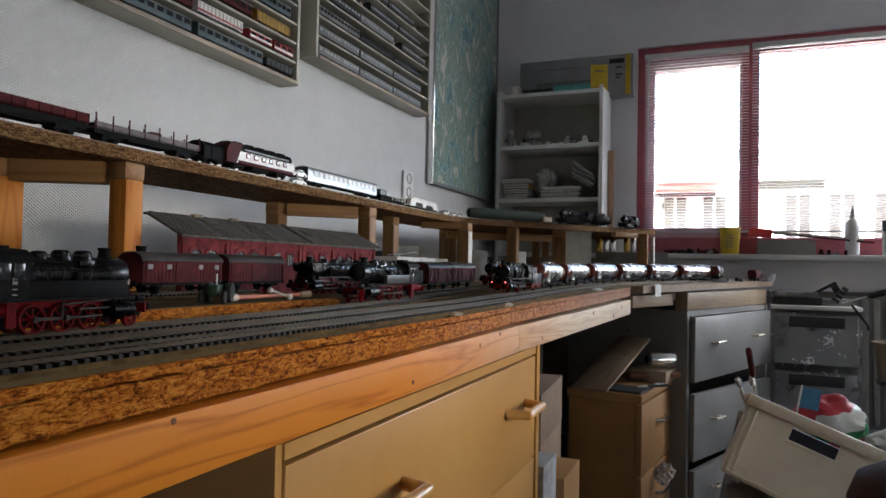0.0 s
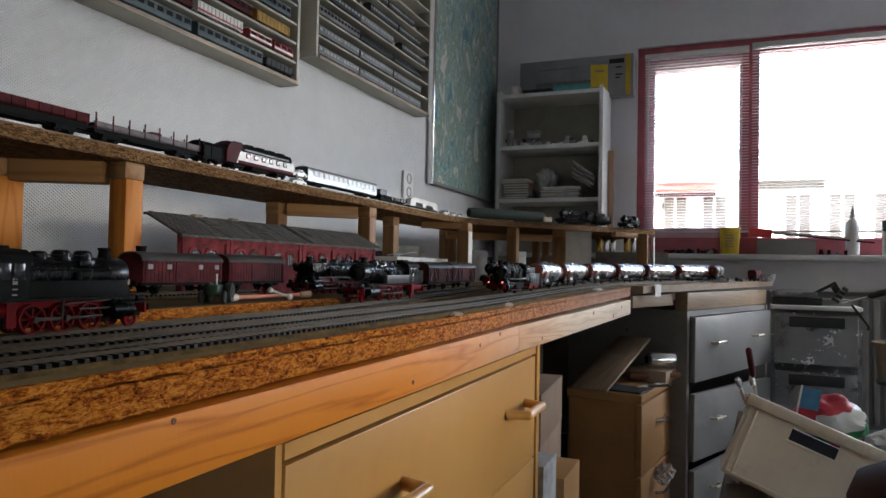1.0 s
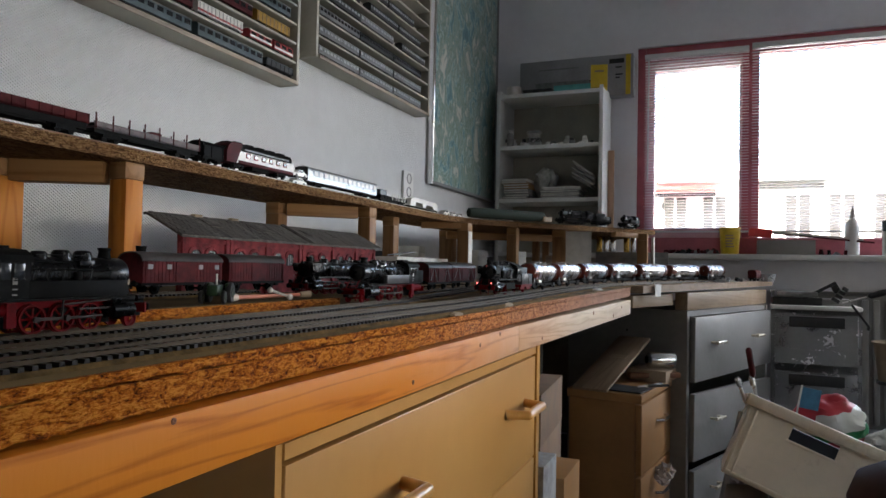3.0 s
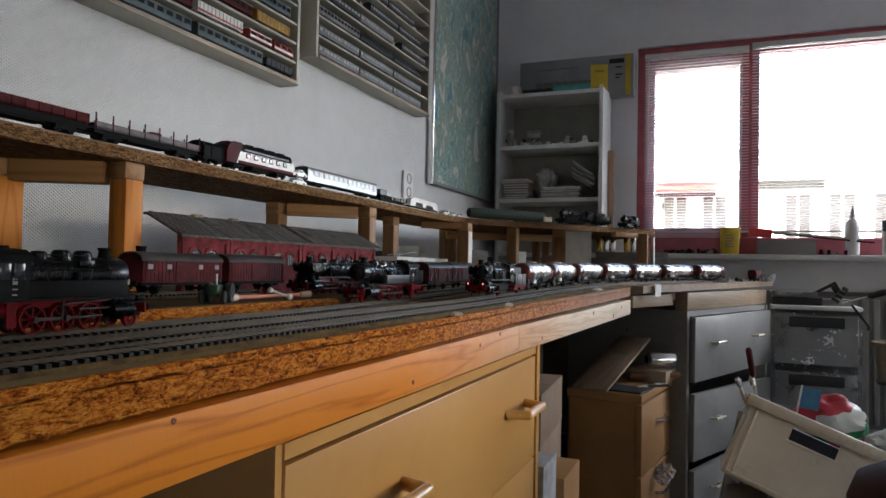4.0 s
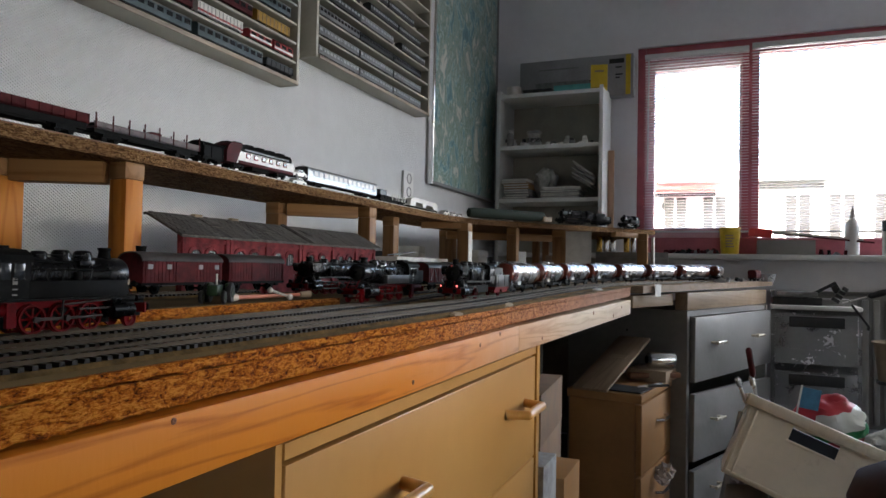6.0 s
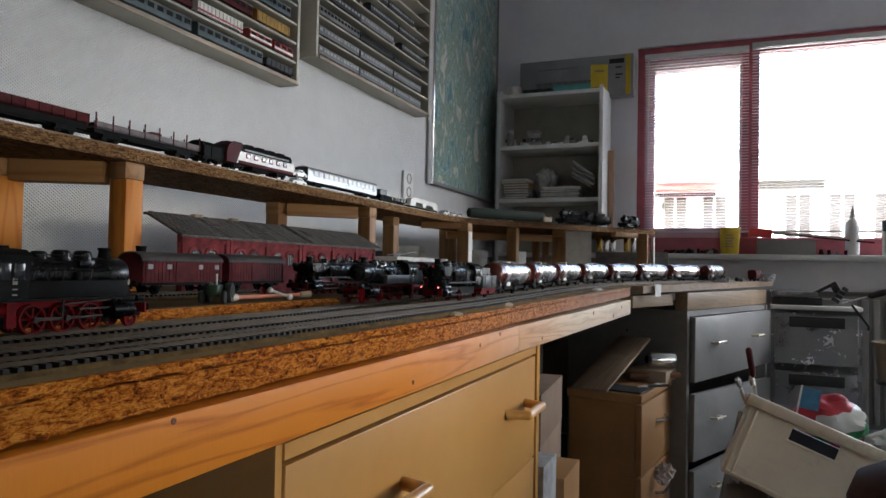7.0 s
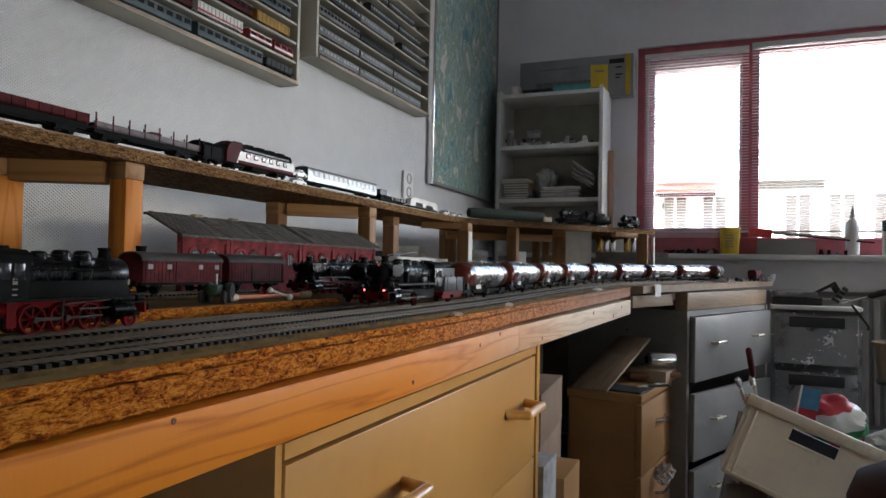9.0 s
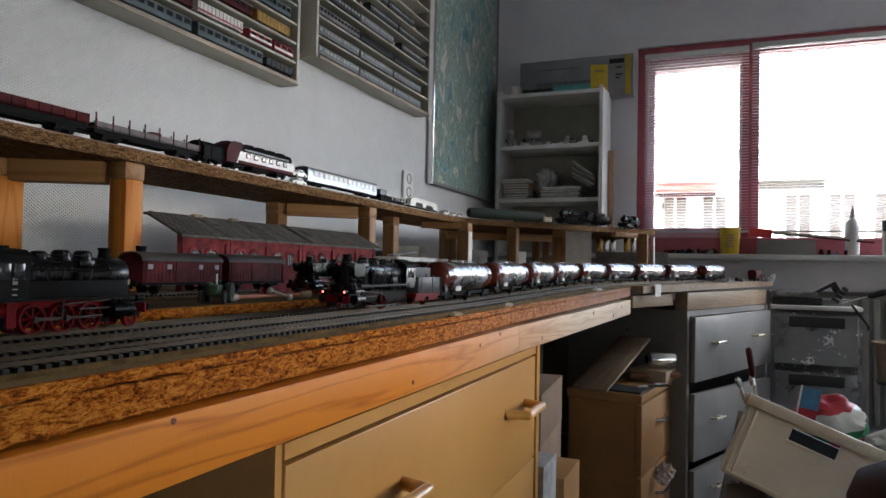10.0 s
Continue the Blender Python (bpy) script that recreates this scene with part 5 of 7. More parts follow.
def map_mat():
    m = mat("relief_map_print", (0.42, 0.50, 0.47), 0.35, var=0.1, scale=4)
    nt = m.node_tree
    b = nt.nodes["Principled BSDF"]
    co = nt.nodes.new("ShaderNodeTexCoord")
    mp = nt.nodes.new("ShaderNodeMapping")
    mp.inputs["Rotation"].default_value, mp.inputs["Scale"].default_value = (radians(25), 0, 0), (1, 1.5, 0.9)
    nt.links.new(co.outputs["Object"], mp.inputs[0])
    n = nt.nodes.new("ShaderNodeTexNoise")
    n.inputs["Scale"].default_value, n.inputs["Detail"].default_value, n.inputs["Roughness"].default_value, n.inputs["Distortion"].default_value = 9, 10, 0.66, 0.7
    nt.links.new(mp.outputs[0], n.inputs["Vector"])
    r = nt.nodes.new("ShaderNodeValToRGB")
    e = r.color_ramp.elements
    e[0].position, e[0].color = 0.36, (0.07, 0.17, 0.20, 1)
    e[1].position, e[1].color = 0.64, (0.55, 0.56, 0.50, 1)
    for p, c in ((0.42, (0.12, 0.28, 0.30, 1)), (0.455, (0.42, 0.50, 0.47, 1)), (0.49, (0.10, 0.19, 0.14, 1)), (0.53, (0.30, 0.35, 0.29, 1)), (0.565, (0.13, 0.26, 0.25, 1)), (0.60, (0.55, 0.50, 0.42, 1))):
        x = e.new(p)
        x.color = c
    nt.links.new(n.outputs[0], r.inputs[0])
    nt.links.new(r.outputs[0], b.inputs["Base Color"])
    bp = nt.nodes.new("ShaderNodeBump")
    bp.inputs["Distance"].default_value = 0.004
    nt.links.new(n.outputs[0], bp.inputs["Height"])
    nt.links.new(bp.outputs[0], b.inputs["Normal"])
    return m


def wall_map():
    w = thing("framed_map", "tall framed blue green relief map on the wall", "picture", pose(WX, 0, ZC))
    y0, y1, z0, z1 = 2.53, 3.36, 0.335, 1.62
    part("print", B(0.012, 0.022, y0 + 0.012, y1 - 0.012, z0 + 0.012, z1 - 0.012), map_mat(), w, "blue green relief map")
    for a in ((y0, y0 + 0.012, z0, z1), (y1 - 0.012, y1, z0, z1), (y0 + 0.012, y1 - 0.012, z0, z0 + 0.012), (y0 + 0.012, y1 - 0.012, z1 - 0.012, z1)):
        part("frame", B(0.0, 0.030, *a, 0.002), M_CHROME if a[0] == y0 else M_ROOFG, w, "thin silver frame")


wall_map()
so = thing("wall_socket", "white double wall socket with round inserts", "socket", pose(WX, 2.345, ZC + 0.305))
part("plate", B(0, 0.012, -0.042, 0.042, -0.052, 0.052, 0.004), M_WHITE, so)
for z in (-0.025, 0.025):
    part("insert", lathe(bmesh.new(), [(0.019, 0.0118), (0.019, 0.0135), (0.016, 0.0135), (0.015, 0.0125)], axis="x", m=Matrix.Translation((0, 0, z))), M_ROOFG, so)


# ---- goods shed and wagons on the raised strip ----
zs = ZC - 0.041
strip = thing("raised_strip", "particle board strip laid on the table under the sidings", "board")
part("board", B(WX + 0.02, -0.462, -0.3, 0.79, ZC - 0.052, zs - 0.001), M_CHIP, strip, "raw particle board edge")
part("covering", B(WX + 0.02, -0.470, -0.3, 0.788, zs - 0.001, zs), M_FIELD, strip, "grey covering")


def goods_shed():
    """Half-depth shed: long brick front, one roof slope up to a ridge, open under the near verge."""
    L, D, G0 = 0.615, 0.054, 0.10
    s = thing("goods_shed", "red brick model goods shed with dark slate roof", "model building", pose(-0.74, 0.800, ZC - 0.0515))
    ze, zr = 0.100, 0.1265
    part("wall", B(-0.005, 0, 0, L, 0, ze - 0.004), M_BRICK, s, "red brick front wall")
    part("wall", B(-D - 0.004, -D, G0, L, 0, zr - 0.006), M_BRICK, s, "red brick back wall")
    for y in (G0, L - 0.004):
        part("wall", prism(bmesh.new(), [(-D, 0), (-0.005, 0), (-0.005, ze - 0.004), (-D, zr - 0.006)], y, y + 0.004), M_BRICK, s)
    u0, z0 = 0.015, ze - 0.008
    ro = [(u0, z0), (-D, zr), (-D - 0.005, zr - 0.001), (-D - 0.005, zr - 0.004), (-D, zr - 0.003), (u0, z0 - 0.0028)]
    r = part("roof", prism(bmesh.new(), ro, -0.012, L + 0.012), M_SLATE, s, "dark slate roof")
    sl = math.degrees(math.atan2(zr - z0, D + u0))
    run = math.hypot(zr - z0, D + u0)
    rng = random.Random(6)
    n, m = 10, 64
    for k in range(n):
        bm = bmesh.new()
        for q in range(m):
            y = -0.012 + (L + 0.024) * (q + 0.5 * (k % 2)) / m
            h = rng.uniform(0.0007, 0.0015)
            box(bm, -run / n - 0.001, 0, y, min(L + 0.012, y + (L + 0.024) / m - 0.0009), 0.0001, h)
        c = part("slate_course", bm, M_SLATE, r, at=pose(u0 - (D + u0) * k / n, 0, z0 + (zr - z0) * k / n, 0, sl, 0), smooth=None)
        c["kind"] = "stuff"
    for y in (0.087, 0.205, 0.365, 0.465):
        part("skylight", B(-0.013, 0.013, y, y + 0.034, 0.0012, 0.0028, 0.0005), M_SLATE, r, "raised roof hatch", at=pose(-D * 0.55, 0, z0 + (zr - z0) * 0.66, 0, sl, 0))
    for y in (0.324, 0.332):
        part("verge_board", B(-run, 0, y, y + 0.003, 0.001, 0.004), M_SLATE, r, at=pose(u0, 0, z0, 0, sl, 0))
    for y in (0.087, 0.178):
        part("ridge_vent", B(-0.006, 0.004, y, y + 0.018, -0.003, 0.004, 0.001), M_CARD, r, "small ridge vent", at=pose(-D, 0, zr))
    for y in (0.002, 0.099, 0.110, 0.205, 0.306, 0.318, 0.426, 0.522, 0.604):
        part("pilaster", B(0, 0.004, y, y + 0.008, 0, ze - 0.010), M_BRICK, s)
    part("cornice", B(0, 0.003, 0, L, ze - 0.018, ze - 0.012), M_BRICK, s)
    for y in (0.033, 0.068, 0.137, 0.176, 0.242, 0.280, 0.350, 0.392, 0.461, 0.498, 0.557):
        arch = [(y - 0.0105, 0.050), (y + 0.0105, 0.050)] + [(y + 0.0105 * math.cos(a), 0.0645 + 0.007 * math.sin(a)) for a in np.linspace(0, math.pi, 7)]
        w = part("window", prism(bmesh.new(), arch, -0.001, 0.0012, axis="x"), M_WINDARK, s, "arched window")
        for j in (-1, 0, 1):
            part("glazing_bar", B(0.0012, 0.0019, y + j * 0.0053 - 0.0005, y + j * 0.0053 + 0.0005, 0.051, 0.0695), M_ROOFG, w)
        bm = bmesh.new()
        for a in np.linspace(0, math.pi, 11):
            box(bm, 0.0, 0.003, -0.0016, 0.0016, -0.0026, 0.0026, m=pose(0, y + 0.0130 * math.cos(a), 0.0655 + 0.0100 * math.sin(a), math.degrees(a) - 90, 0, 0))
        part("window_arch", bm, M_BRICK, w)


goods_shed()
zr = zs + RAIL
track("model_railway_track", [pose(-0.60, y, zs) for y in np.arange(-0.2, 0.787, 0.0068)], "siding track on the raised strip")
v = box_van(0.128, M_BROWN, M_VANROOF, "maroon goods van with pale vents and dark rounded roof", pose(-0.60, 0.640, zr - 0.002), planks=True, windows=4)
stretch(v, 1.1, 1.0, 1.08, ())
part("roof_vent", C((0, -0.05, 0.048), (0, -0.05, 0.054), 0.005, 0.006, seg=12), M_SOOT, v)
v = box_van(0.118, M_BROWN, M_VANROOF, "maroon goods van with plain doors and dark rounded roof", pose(-0.60, 0.777, zr - 0.002), planks=True)
stretch(v, 1.1, 1.0, 1.10, ())
e2, _a, _b = steam_loco()
e2.name = "steam_locomotive"
tagged(e2, "black steam locomotive with red frame standing on a siding", group="standing engines")
stretch(e2, 1.1, 1.15, 1.10, ())
for o in e2.children_recursive:
    if o.name.startswith("smoke_deflector"):
        o.data.materials[0] = M_BLACK
        o["label"] = "black smoke deflector plate"
    if o.name.startswith("top_lens"):
        o.data.materials[0] = M_WINDARK
e2.matrix_world = pose(-0.585, 0.985, z_top(0.98) + RAIL, 0, 0, 0)
t2, _c = tender()
tagged(t2, "black coal tender behind a standing locomotive", group="standing engines")
t2.matrix_world = pose(-0.585, 1.13, z_top(1.1) + RAIL)
for o in e2.children_recursive:
    if o.data.materials[0] is M_LAMP:
        o.data.materials[0] = M_WINDARK
        o["label"] = "headlight lens"
for y, L in ((1.222, 0.115), (1.352, 0.135)):
    v = box_van(L, M_BROWN, M_VANROOF, "red brown goods van with braced plank sides", pose(-0.515, y, z_top(y) + RAIL), planks=True, braces=True)
    stretch(v, 1.15, 1.0, 1.18, ())
e = tank_engine("black tank locomotive parked among the wagons", pose(-0.485, 1.56, z_top(1.56) + RAIL, 0, 0, -4))
stretch(e, 1.1, 1.2, 1.15, ())
track("model_railway_track", [pose(-0.515, y, z_top(y)) for y in np.arange(1.0, 2.0, 0.0068)], "siding track with black sleepers among the wagons")


def low_flat(at):
    f = thing("flat_wagon", "small beige flat wagon coupled to the engine", "model railway wagon", at)
    part("deck", B(-0.014, 0.014, -0.03, 0.03, 0.018, 0.024, 0.0008), M_CARD, f)
    part("frame", B(-0.011, 0.011, -0.032, 0.032, 0.009, 0.018), M_SOOT, f)
    for y in (-0.02, 0.02):
        wheelset(f, y, 0.0055, M_SOOT)


low_flat(pose(-0.54, 0.475, zs + 0.001))


def tractor(at):
    t = thing("toy_tractor", "small dark green toy tractor with black wheels", "toy tractor", at)
    part("hood", B(-0.007, 0.007, -0.022, 0.004, 0.010, 0.024, 0.002), M_DKGREEN, t)
    part("cab_floor", B(-0.010, 0.010, 0.004, 0.020, 0.010, 0.014, 0.001), M_DKGREEN, t)
    part("mudguard", B(-0.014, -0.009, 0.002, 0.022, 0.014, 0.026, 0.002), M_DKGREEN, t)
    part("mudguard", B(0.009, 0.014, 0.002, 0.022, 0.014, 0.026, 0.002), M_DKGREEN, t)
    part("seat", B(-0.004, 0.004, 0.012, 0.018, 0.014, 0.024, 0.001), M_BLACKP, t)
    part("exhaust", C((0.003, -0.012, 0.024), (0.003, -0.012, 0.038), 0.0012, seg=8), M_CREAM, t)
    part("steering_wheel", C((0, 0.004, 0.027), (0, 0.005, 0.028), 0.004, seg=12), M_BLACKP, t)
    for s in (-1, 1):
        for y, r, w in ((0.012, 0.0135, 0.007), (-0.018, 0.0085, 0.004)):
            x = s * 0.014
            wh = part("wheel", lathe(bmesh.new(), [(r * 0.5, x - w / 2), (r * 0.92, x - w / 2), (r, x - w / 4), (r, x + w / 4), (r * 0.92, x + w / 2), (r * 0.5, x + w / 2)], axis="x", seg=18, m=Matrix.Translation((0, y, r))), M_BLACKP, t, "black rubber tyre")
            part("hub", C((x - w * 0.55, y, r), (x + w * 0.55, y, r), r * 0.45, seg=12), M_DKGREEN, wh)


tractor(pose(-0.484, 0.578, zs, 0, 0, 25) @ Matrix.Scale(0.8, 4))
sd = thing("craft_stick", "salmon red stick with pale rounded ends lying on the strip", "tool", pose(-0.482, 0.660, zs + 0.005, 0, 0, 0))
part("shaft", C((0, -0.055, 0), (0.002, 0.065, 0.000), 0.0024, 0.0020, seg=12), mat("salmon_plastic", (0.60, 0.20, 0.12), 0.4), sd)
part("end_cap", C((0, -0.066, 0), (0, -0.053, 0), 0.0050, 0.0038, seg=12), M_WHITEC, sd)
part("end_cap", C((0.002, 0.063, 0), (0.002, 0.085, 0), 0.0034, 0.0042, seg=12), M_CARD, sd)
bn = thing("toy_bone", "small white toy dumbbell on the strip's edge", "toy", pose(-0.474, 0.675, zs + 0.004, 0, -22, 118) @ Matrix.Scale(0.68, 4))
bm = bmesh.new()
cyl(bm, (0, -0.016, 0), (0, 0.016, 0.012), 0.0022, seg=10)
bmesh.ops.create_uvsphere(bm, u_segments=14, v_segments=10, radius=0.0055, matrix=Matrix.Translation((0, -0.016, 0)))
bmesh.ops.create_uvsphere(bm, u_segments=14, v_segments=10, radius=0.005, matrix=Matrix.Translation((0, 0.016, 0.012)))
part("body", bm, M_PAPER, bn)

# ---- behind the sidings, under the deck ----
def carton(name, x0, x1, y0, y1, z0, z1, material, label, rz=0, cat="box", lid=True):
    b = thing(name, label, cat, pose((x0 + x1) / 2, (y0 + y1) / 2, z0, 0, 0, rz))
    w, d, h = (x1 - x0) / 2, (y1 - y0) / 2, z1 - z0
    part("body", B(-w, w, -d, d, 0, h * (0.8 if lid else 1), 0.001), material, b)
    if lid:
        part("lid", B(-w - 0.001, w + 0.001, -d - 0.001, d + 0.001, h * 0.8, h, 0.001), material, b)
    return b


zt = z_top(1.7)
carton("flat_box", -0.93, -0.80, 1.66, 2.02, z_top(1.8), ZC + 0.028, M_PAPER, "white flat cardboard box behind the shed")
ld = thing("model_crane_jib", "grey lattice jib of a model crane resting on a box", "model crane", pose(-0.80, 1.62, ZC + 0.029, 4, 0, 8))
for x in (-0.008, 0.008):
    part("chord", B(x - 0.001, x + 0.001, 0, 0.20, 0, 0.003), M_ROOFG, ld)
for k in range(12):
    part("rung", B(-0.008, 0.008, 0.008 + k * 0.016, 0.010 + k * 0.016, 0.0005, 0.0025), M_ROOFG, ld)
for x0, y0, w, h, m, lab in ((-0.98, 2.15, 0.07, 0.11, M_PAPER, "white printed card box under the deck"), (-0.80, 2.30, 0.05, 0.10, M_PAPER, "white printed card box under the deck"), (-0.70, 2.46, 0.045, 0.10, M_CREAM, "pale card box under the deck"), (-0.99, 1.95, 0.08, 0.09, M_BLACKP, "dark box in the shade under the deck"), (-0.62, 2.75, 0.06, 0.09, M_CARD, "brown card box under the deck"), (-0.9, 2.62, 0.09, 0.08, M_BLACKP, "dark box in the shade under the deck")):
    carton("card_box", x0 - w / 2, x0 + w / 2, y0 - 0.03, y0 + 0.03, z_top(y0), z_top(y0) + h, m, lab, rz=random.uniform(-15, 15))
tp = thing("tunnel_portal", "white card panel with an arched tunnel opening", "model building", pose(-0.470, 2.40, z_top(2.4), 0, 0, 11))
bm = bmesh.new()
out = [(-0.05, 0), (-0.05, 0.170), (0.05, 0.170), (0.05, 0), (0.036, 0)] + [(0.016 + 0.020 * math.cos(a), 0.035 + 0.022 * math.sin(a)) for a in np.linspace(0, math.pi, 9)] + [(-0.004, 0)]
prism(bm, out, -0.004, 0.004)
part("panel", bm, M_PAPER, tp)
# black block stands in for the shade inside the arch
part("tunnel_back", B(-0.006, 0.038, 0.0045, 0.02, 0, 0.06), M_BLACKP, tp, "black block for the dark in the arch")
for k, (x, y, h, m, lab) in enumerate(((-0.455, 2.79, 0.08, M_YEL, "golden metal paint tin"), (-0.43, 2.80, 0.075, M_CHROME, "silver metal paint tin"), (-0.405, 2.81, 0.075, M_CHROME, "silver metal paint tin"), (-0.355, 2.83, 0.08, M_YEL, "golden metal paint tin"), (-0.33, 2.84, 0.075, M_CHROME, "silver metal paint tin"), (-0.30, 2.85, 0.075, M_CHROME, "silver metal paint tin"))):
    c = thing("paint_tin", lab, "tin", pose(x, y, ZC + 0.0755), group="row of tall tins")
    part("body", lathe(bmesh.new(), [(0.0115, 0), (0.012, 0.002), (0.012, h - 0.003), (0.011, h)], seg=18), m if m is M_CHROME else mat("brass", (0.6, 0.36, 0.08), 0.25, 1.0), c)
    part("lid", C((0, 0, h), (0, 0, h + 0.006), 0.0105, seg=18), M_ROOFG, c)
gb = carton("grey_box", -0.47, -0.20, 2.76, 2.90, z_top(2.8), ZC + 0.075, M_ROOFG, "long grey box carrying the tins", rz=6)
carton("white_block", -0.250, -0.240, 2.72, 2.73, z_top(2.72), ZC + 0.13, M_PAPER, "upright white card against the deck's end", rz=-20, lid=False)

# ---- on the upper deck ----
zd = ZC + 0.156
xd = -0.788
GD = "trains on the upper deck"
zt2r = zd + 0.006
track_d = thing("model_railway_track", "thin track under the standing trains on the deck", "railway track", group="tracks on the upper deck")
for x in (xd - 0.0085, xd + 0.0085):
    part("rail", B(x - 0.0006, x + 0.0006, -0.4, 1.86, zd + 0.0041, zt2r), M_RAIL, track_d)
part("track_bed", B(xd - 0.015, xd + 0.015, -0.4, 1.86, zd + 0.0005, zd + 0.0040), M_SLEEPER, track_d, "dark sleeper strip")
M_STAKE = mat("mauve_grey_planks", (0.13, 0.085, 0.085), 0.5, var=0.3, scale=80)
for y in (0.160, 0.364, 0.567):
    gondola(0.198, M_BROWN, "red brown low-sided goods wagon on the upper deck", pose(xd, y, zt2r), h=0.031, group=GD, zbody=0.0185)
fw = gondola(0.200, M_STAKE, "grey brown flat wagon with upright stakes on the upper deck", pose(xd, 0.774, zt2r), h=0.024, stakes=7, group=GD, zbody=0.0155)
pl = thing("pipe_load", "maroon load lying on the flat wagon", "wagon load", pose(xd, 0.80, zt2r + 0.0181))
part("load", B(-0.010, 0.010, -0.02, 0.0, 0, 0.012, 0.003), M_MAROON, pl)
part("tarpaulin", B(-0.012, 0.012, -0.115, -0.02, 0, 0.008, 0.003), M_SOOT, pl)
v = box_van(0.048, M_SOOT, M_SOOT, "small black van on the upper deck", pose(xd, 0.905, zt2r), planks=False)
stretch(v, 1.0, 1.0, 0.82, ())


def diesel(at):
    d = thing("diesel_locomotive", "white and maroon diesel locomotive with red window frames", "model locomotive", at, group=GD)
    L, hw = 0.196, 0.0165
    side = [(-L / 2, 0.011), (-L / 2, 0.026), (-L / 2 + 0.004, 0.0330), (L / 2 - 0.004, 0.0330), (L / 2, 0.026), (L / 2, 0.011)]
    part("body", prism(bmesh.new(), side, -hw, hw, axis="x"), M_CREAM, d, "white lower body")
    part("roof", prism(bmesh.new(), [(-hw - 0.0008, 0.0320), (-hw - 0.0004, 0.0390), (-hw * 0.8, 0.0450), (-hw * 0.4, 0.047), (hw * 0.4, 0.047), (hw * 0.8, 0.0450), (hw + 0.0004, 0.0390), (hw + 0.0008, 0.0320)], -L / 2 + 0.013, L / 2 - 0.009), M_SOOT, d, "dark roof")
    part("nose", prism(bmesh.new(), [(-L / 2 - 0.0015, 0.010), (-L / 2 - 0.0015, 0.027), (-L / 2 + 0.0045, 0.039), (-L / 2 + 0.014, 0.0452), (-L / 2 + 0.040, 0.0452), (-L / 2 + 0.024, 0.010)], -hw - 0.0011, hw + 0.0011, axis="x"), M_MAROON, d, "maroon cab front")
    for x in (-0.008, 0.008):
        part("windscreen", B(x - 0.006, x + 0.006, -0.0006, 0.0006, -0.004, 0.004), M_WINDARK, d, at=pose(0, -L / 2 + 0.0012, 0.0335, -26, 0, 0))
        part("headlight", C((x * 1.2, -L / 2 - 0.0025, 0.018), (x * 1.2, -L / 2 - 0.001, 0.018), 0.0018, seg=10), M_CREAM, d)
    for k in range(6):
        y = -L / 2 + 0.056 + k * 0.022
        w = part("window", B(hw - 0.0004, hw + 0.0006, y - 0.006, y + 0.006, 0.022, 0.031, 0.0004), M_LRED, d, "red framed window")
        part("pane", B(hw + 0.0003, hw + 0.0009, y - 0.004, y + 0.004, 0.024, 0.0295), M_WINDARK, w)
    part("skirt", B(-hw - 0.0004, hw + 0.0004, -L / 2 + 0.03, L / 2 - 0.002, 0.0105, 0.0165, 0.0005), M_MAROON, d, "dark skirt band")
    part("grille", B(hw - 0.0004, hw + 0.0012, -L / 2 + 0.045, L / 2 - 0.02, 0.0345, 0.0375), M_BLACKP, d)
    for k in range(5):
        part("roof_panel", B(-0.008, 0.008, -L / 2 + 0.03 + k * 0.032, -L / 2 + 0.05 + k * 0.032, 0.0465, 0.049, 0.0006), M_SOOT, d)
    part("fuel_tank", B(-0.013, 0.013, -0.025, 0.025, 0.004, 0.011, 0.001), M_SOOT, d)
    bogie(d, -0.062)
    bogie(d, 0.062)
    buffers(d, -L / 2, -1)


diesel(pose(xd, 1.035, zt2r))
# a car carrier with white cars, a silver coach, and smaller pieces along the deck
def toy_car(parent_at, material, label):
    c = thing("toy_car", label, "toy car", parent_at, group="toy cars on the deck")
    part("body", prism(bmesh.new(), [(-0.024, 0.003), (-0.024, 0.009), (-0.012, 0.0105), (-0.007, 0.0155), (0.009, 0.0155), (0.016, 0.010), (0.024, 0.009), (0.024, 0.003)], -0.009, 0.009, axis="x"), material, c)
    part("side_window", B(0.0088, 0.0094, -0.008, 0.010, 0.0105, 0.0145), M_WINDARK, c)
    for y in (-0.014, 0.014):
        part("wheel", C((-0.0095, y, 0.0036), (0.0095, y, 0.0036), 0.0036, seg=12), M_BLACKP, c)


for y, z in ((1.158, 0.0), (1.160, 0.016)):
    toy_car(pose(xd + 0.005, y, zd + z), M_CREAM, "white toy car on the upper deck")
v = coach("coach", 0.298, M_SILVER, "silver passenger coach with a row of windows on the deck", pose(xd, 1.334, zt2r), GD, 15, M_ROOFG, winm=M_CREAM)
part("end_wall", B(-0.0152, 0.0152, -0.1515, -0.1492, 0.009, 0.036, 0.0006), M_BLACKP, v, "black coach end")
v = gondola(0.15, M_SOOT, "black works wagon with a white fence on the upper deck", pose(xd, 1.578, zd), h=0.020, group=GD)
part("cab", B(-0.012, 0.012, -0.07, -0.035, 0.0136, 0.034, 0.001), M_BLACKP, v)
part("chimney", C((0, -0.02, 0.015), (0, -0.02, 0.030), 0.005, 0.003, seg=10), M_BLACKP, v)
for k in range(7):
    part("fence_post", B(0.0155, 0.0165, -0.012 + k * 0.012, -0.008 + k * 0.012, 0.012, 0.028), M_CREAM, v)
v = thing("transporter_wagon", "white rounded transporter wagon with open arches on the deck", "model railway wagon", pose(xd, 1.775, zd), group=GD)
part("chassis", B(-0.012, 0.012, -0.10, 0.10, 0.003, 0.010, 0.001), M_SOOT, v)
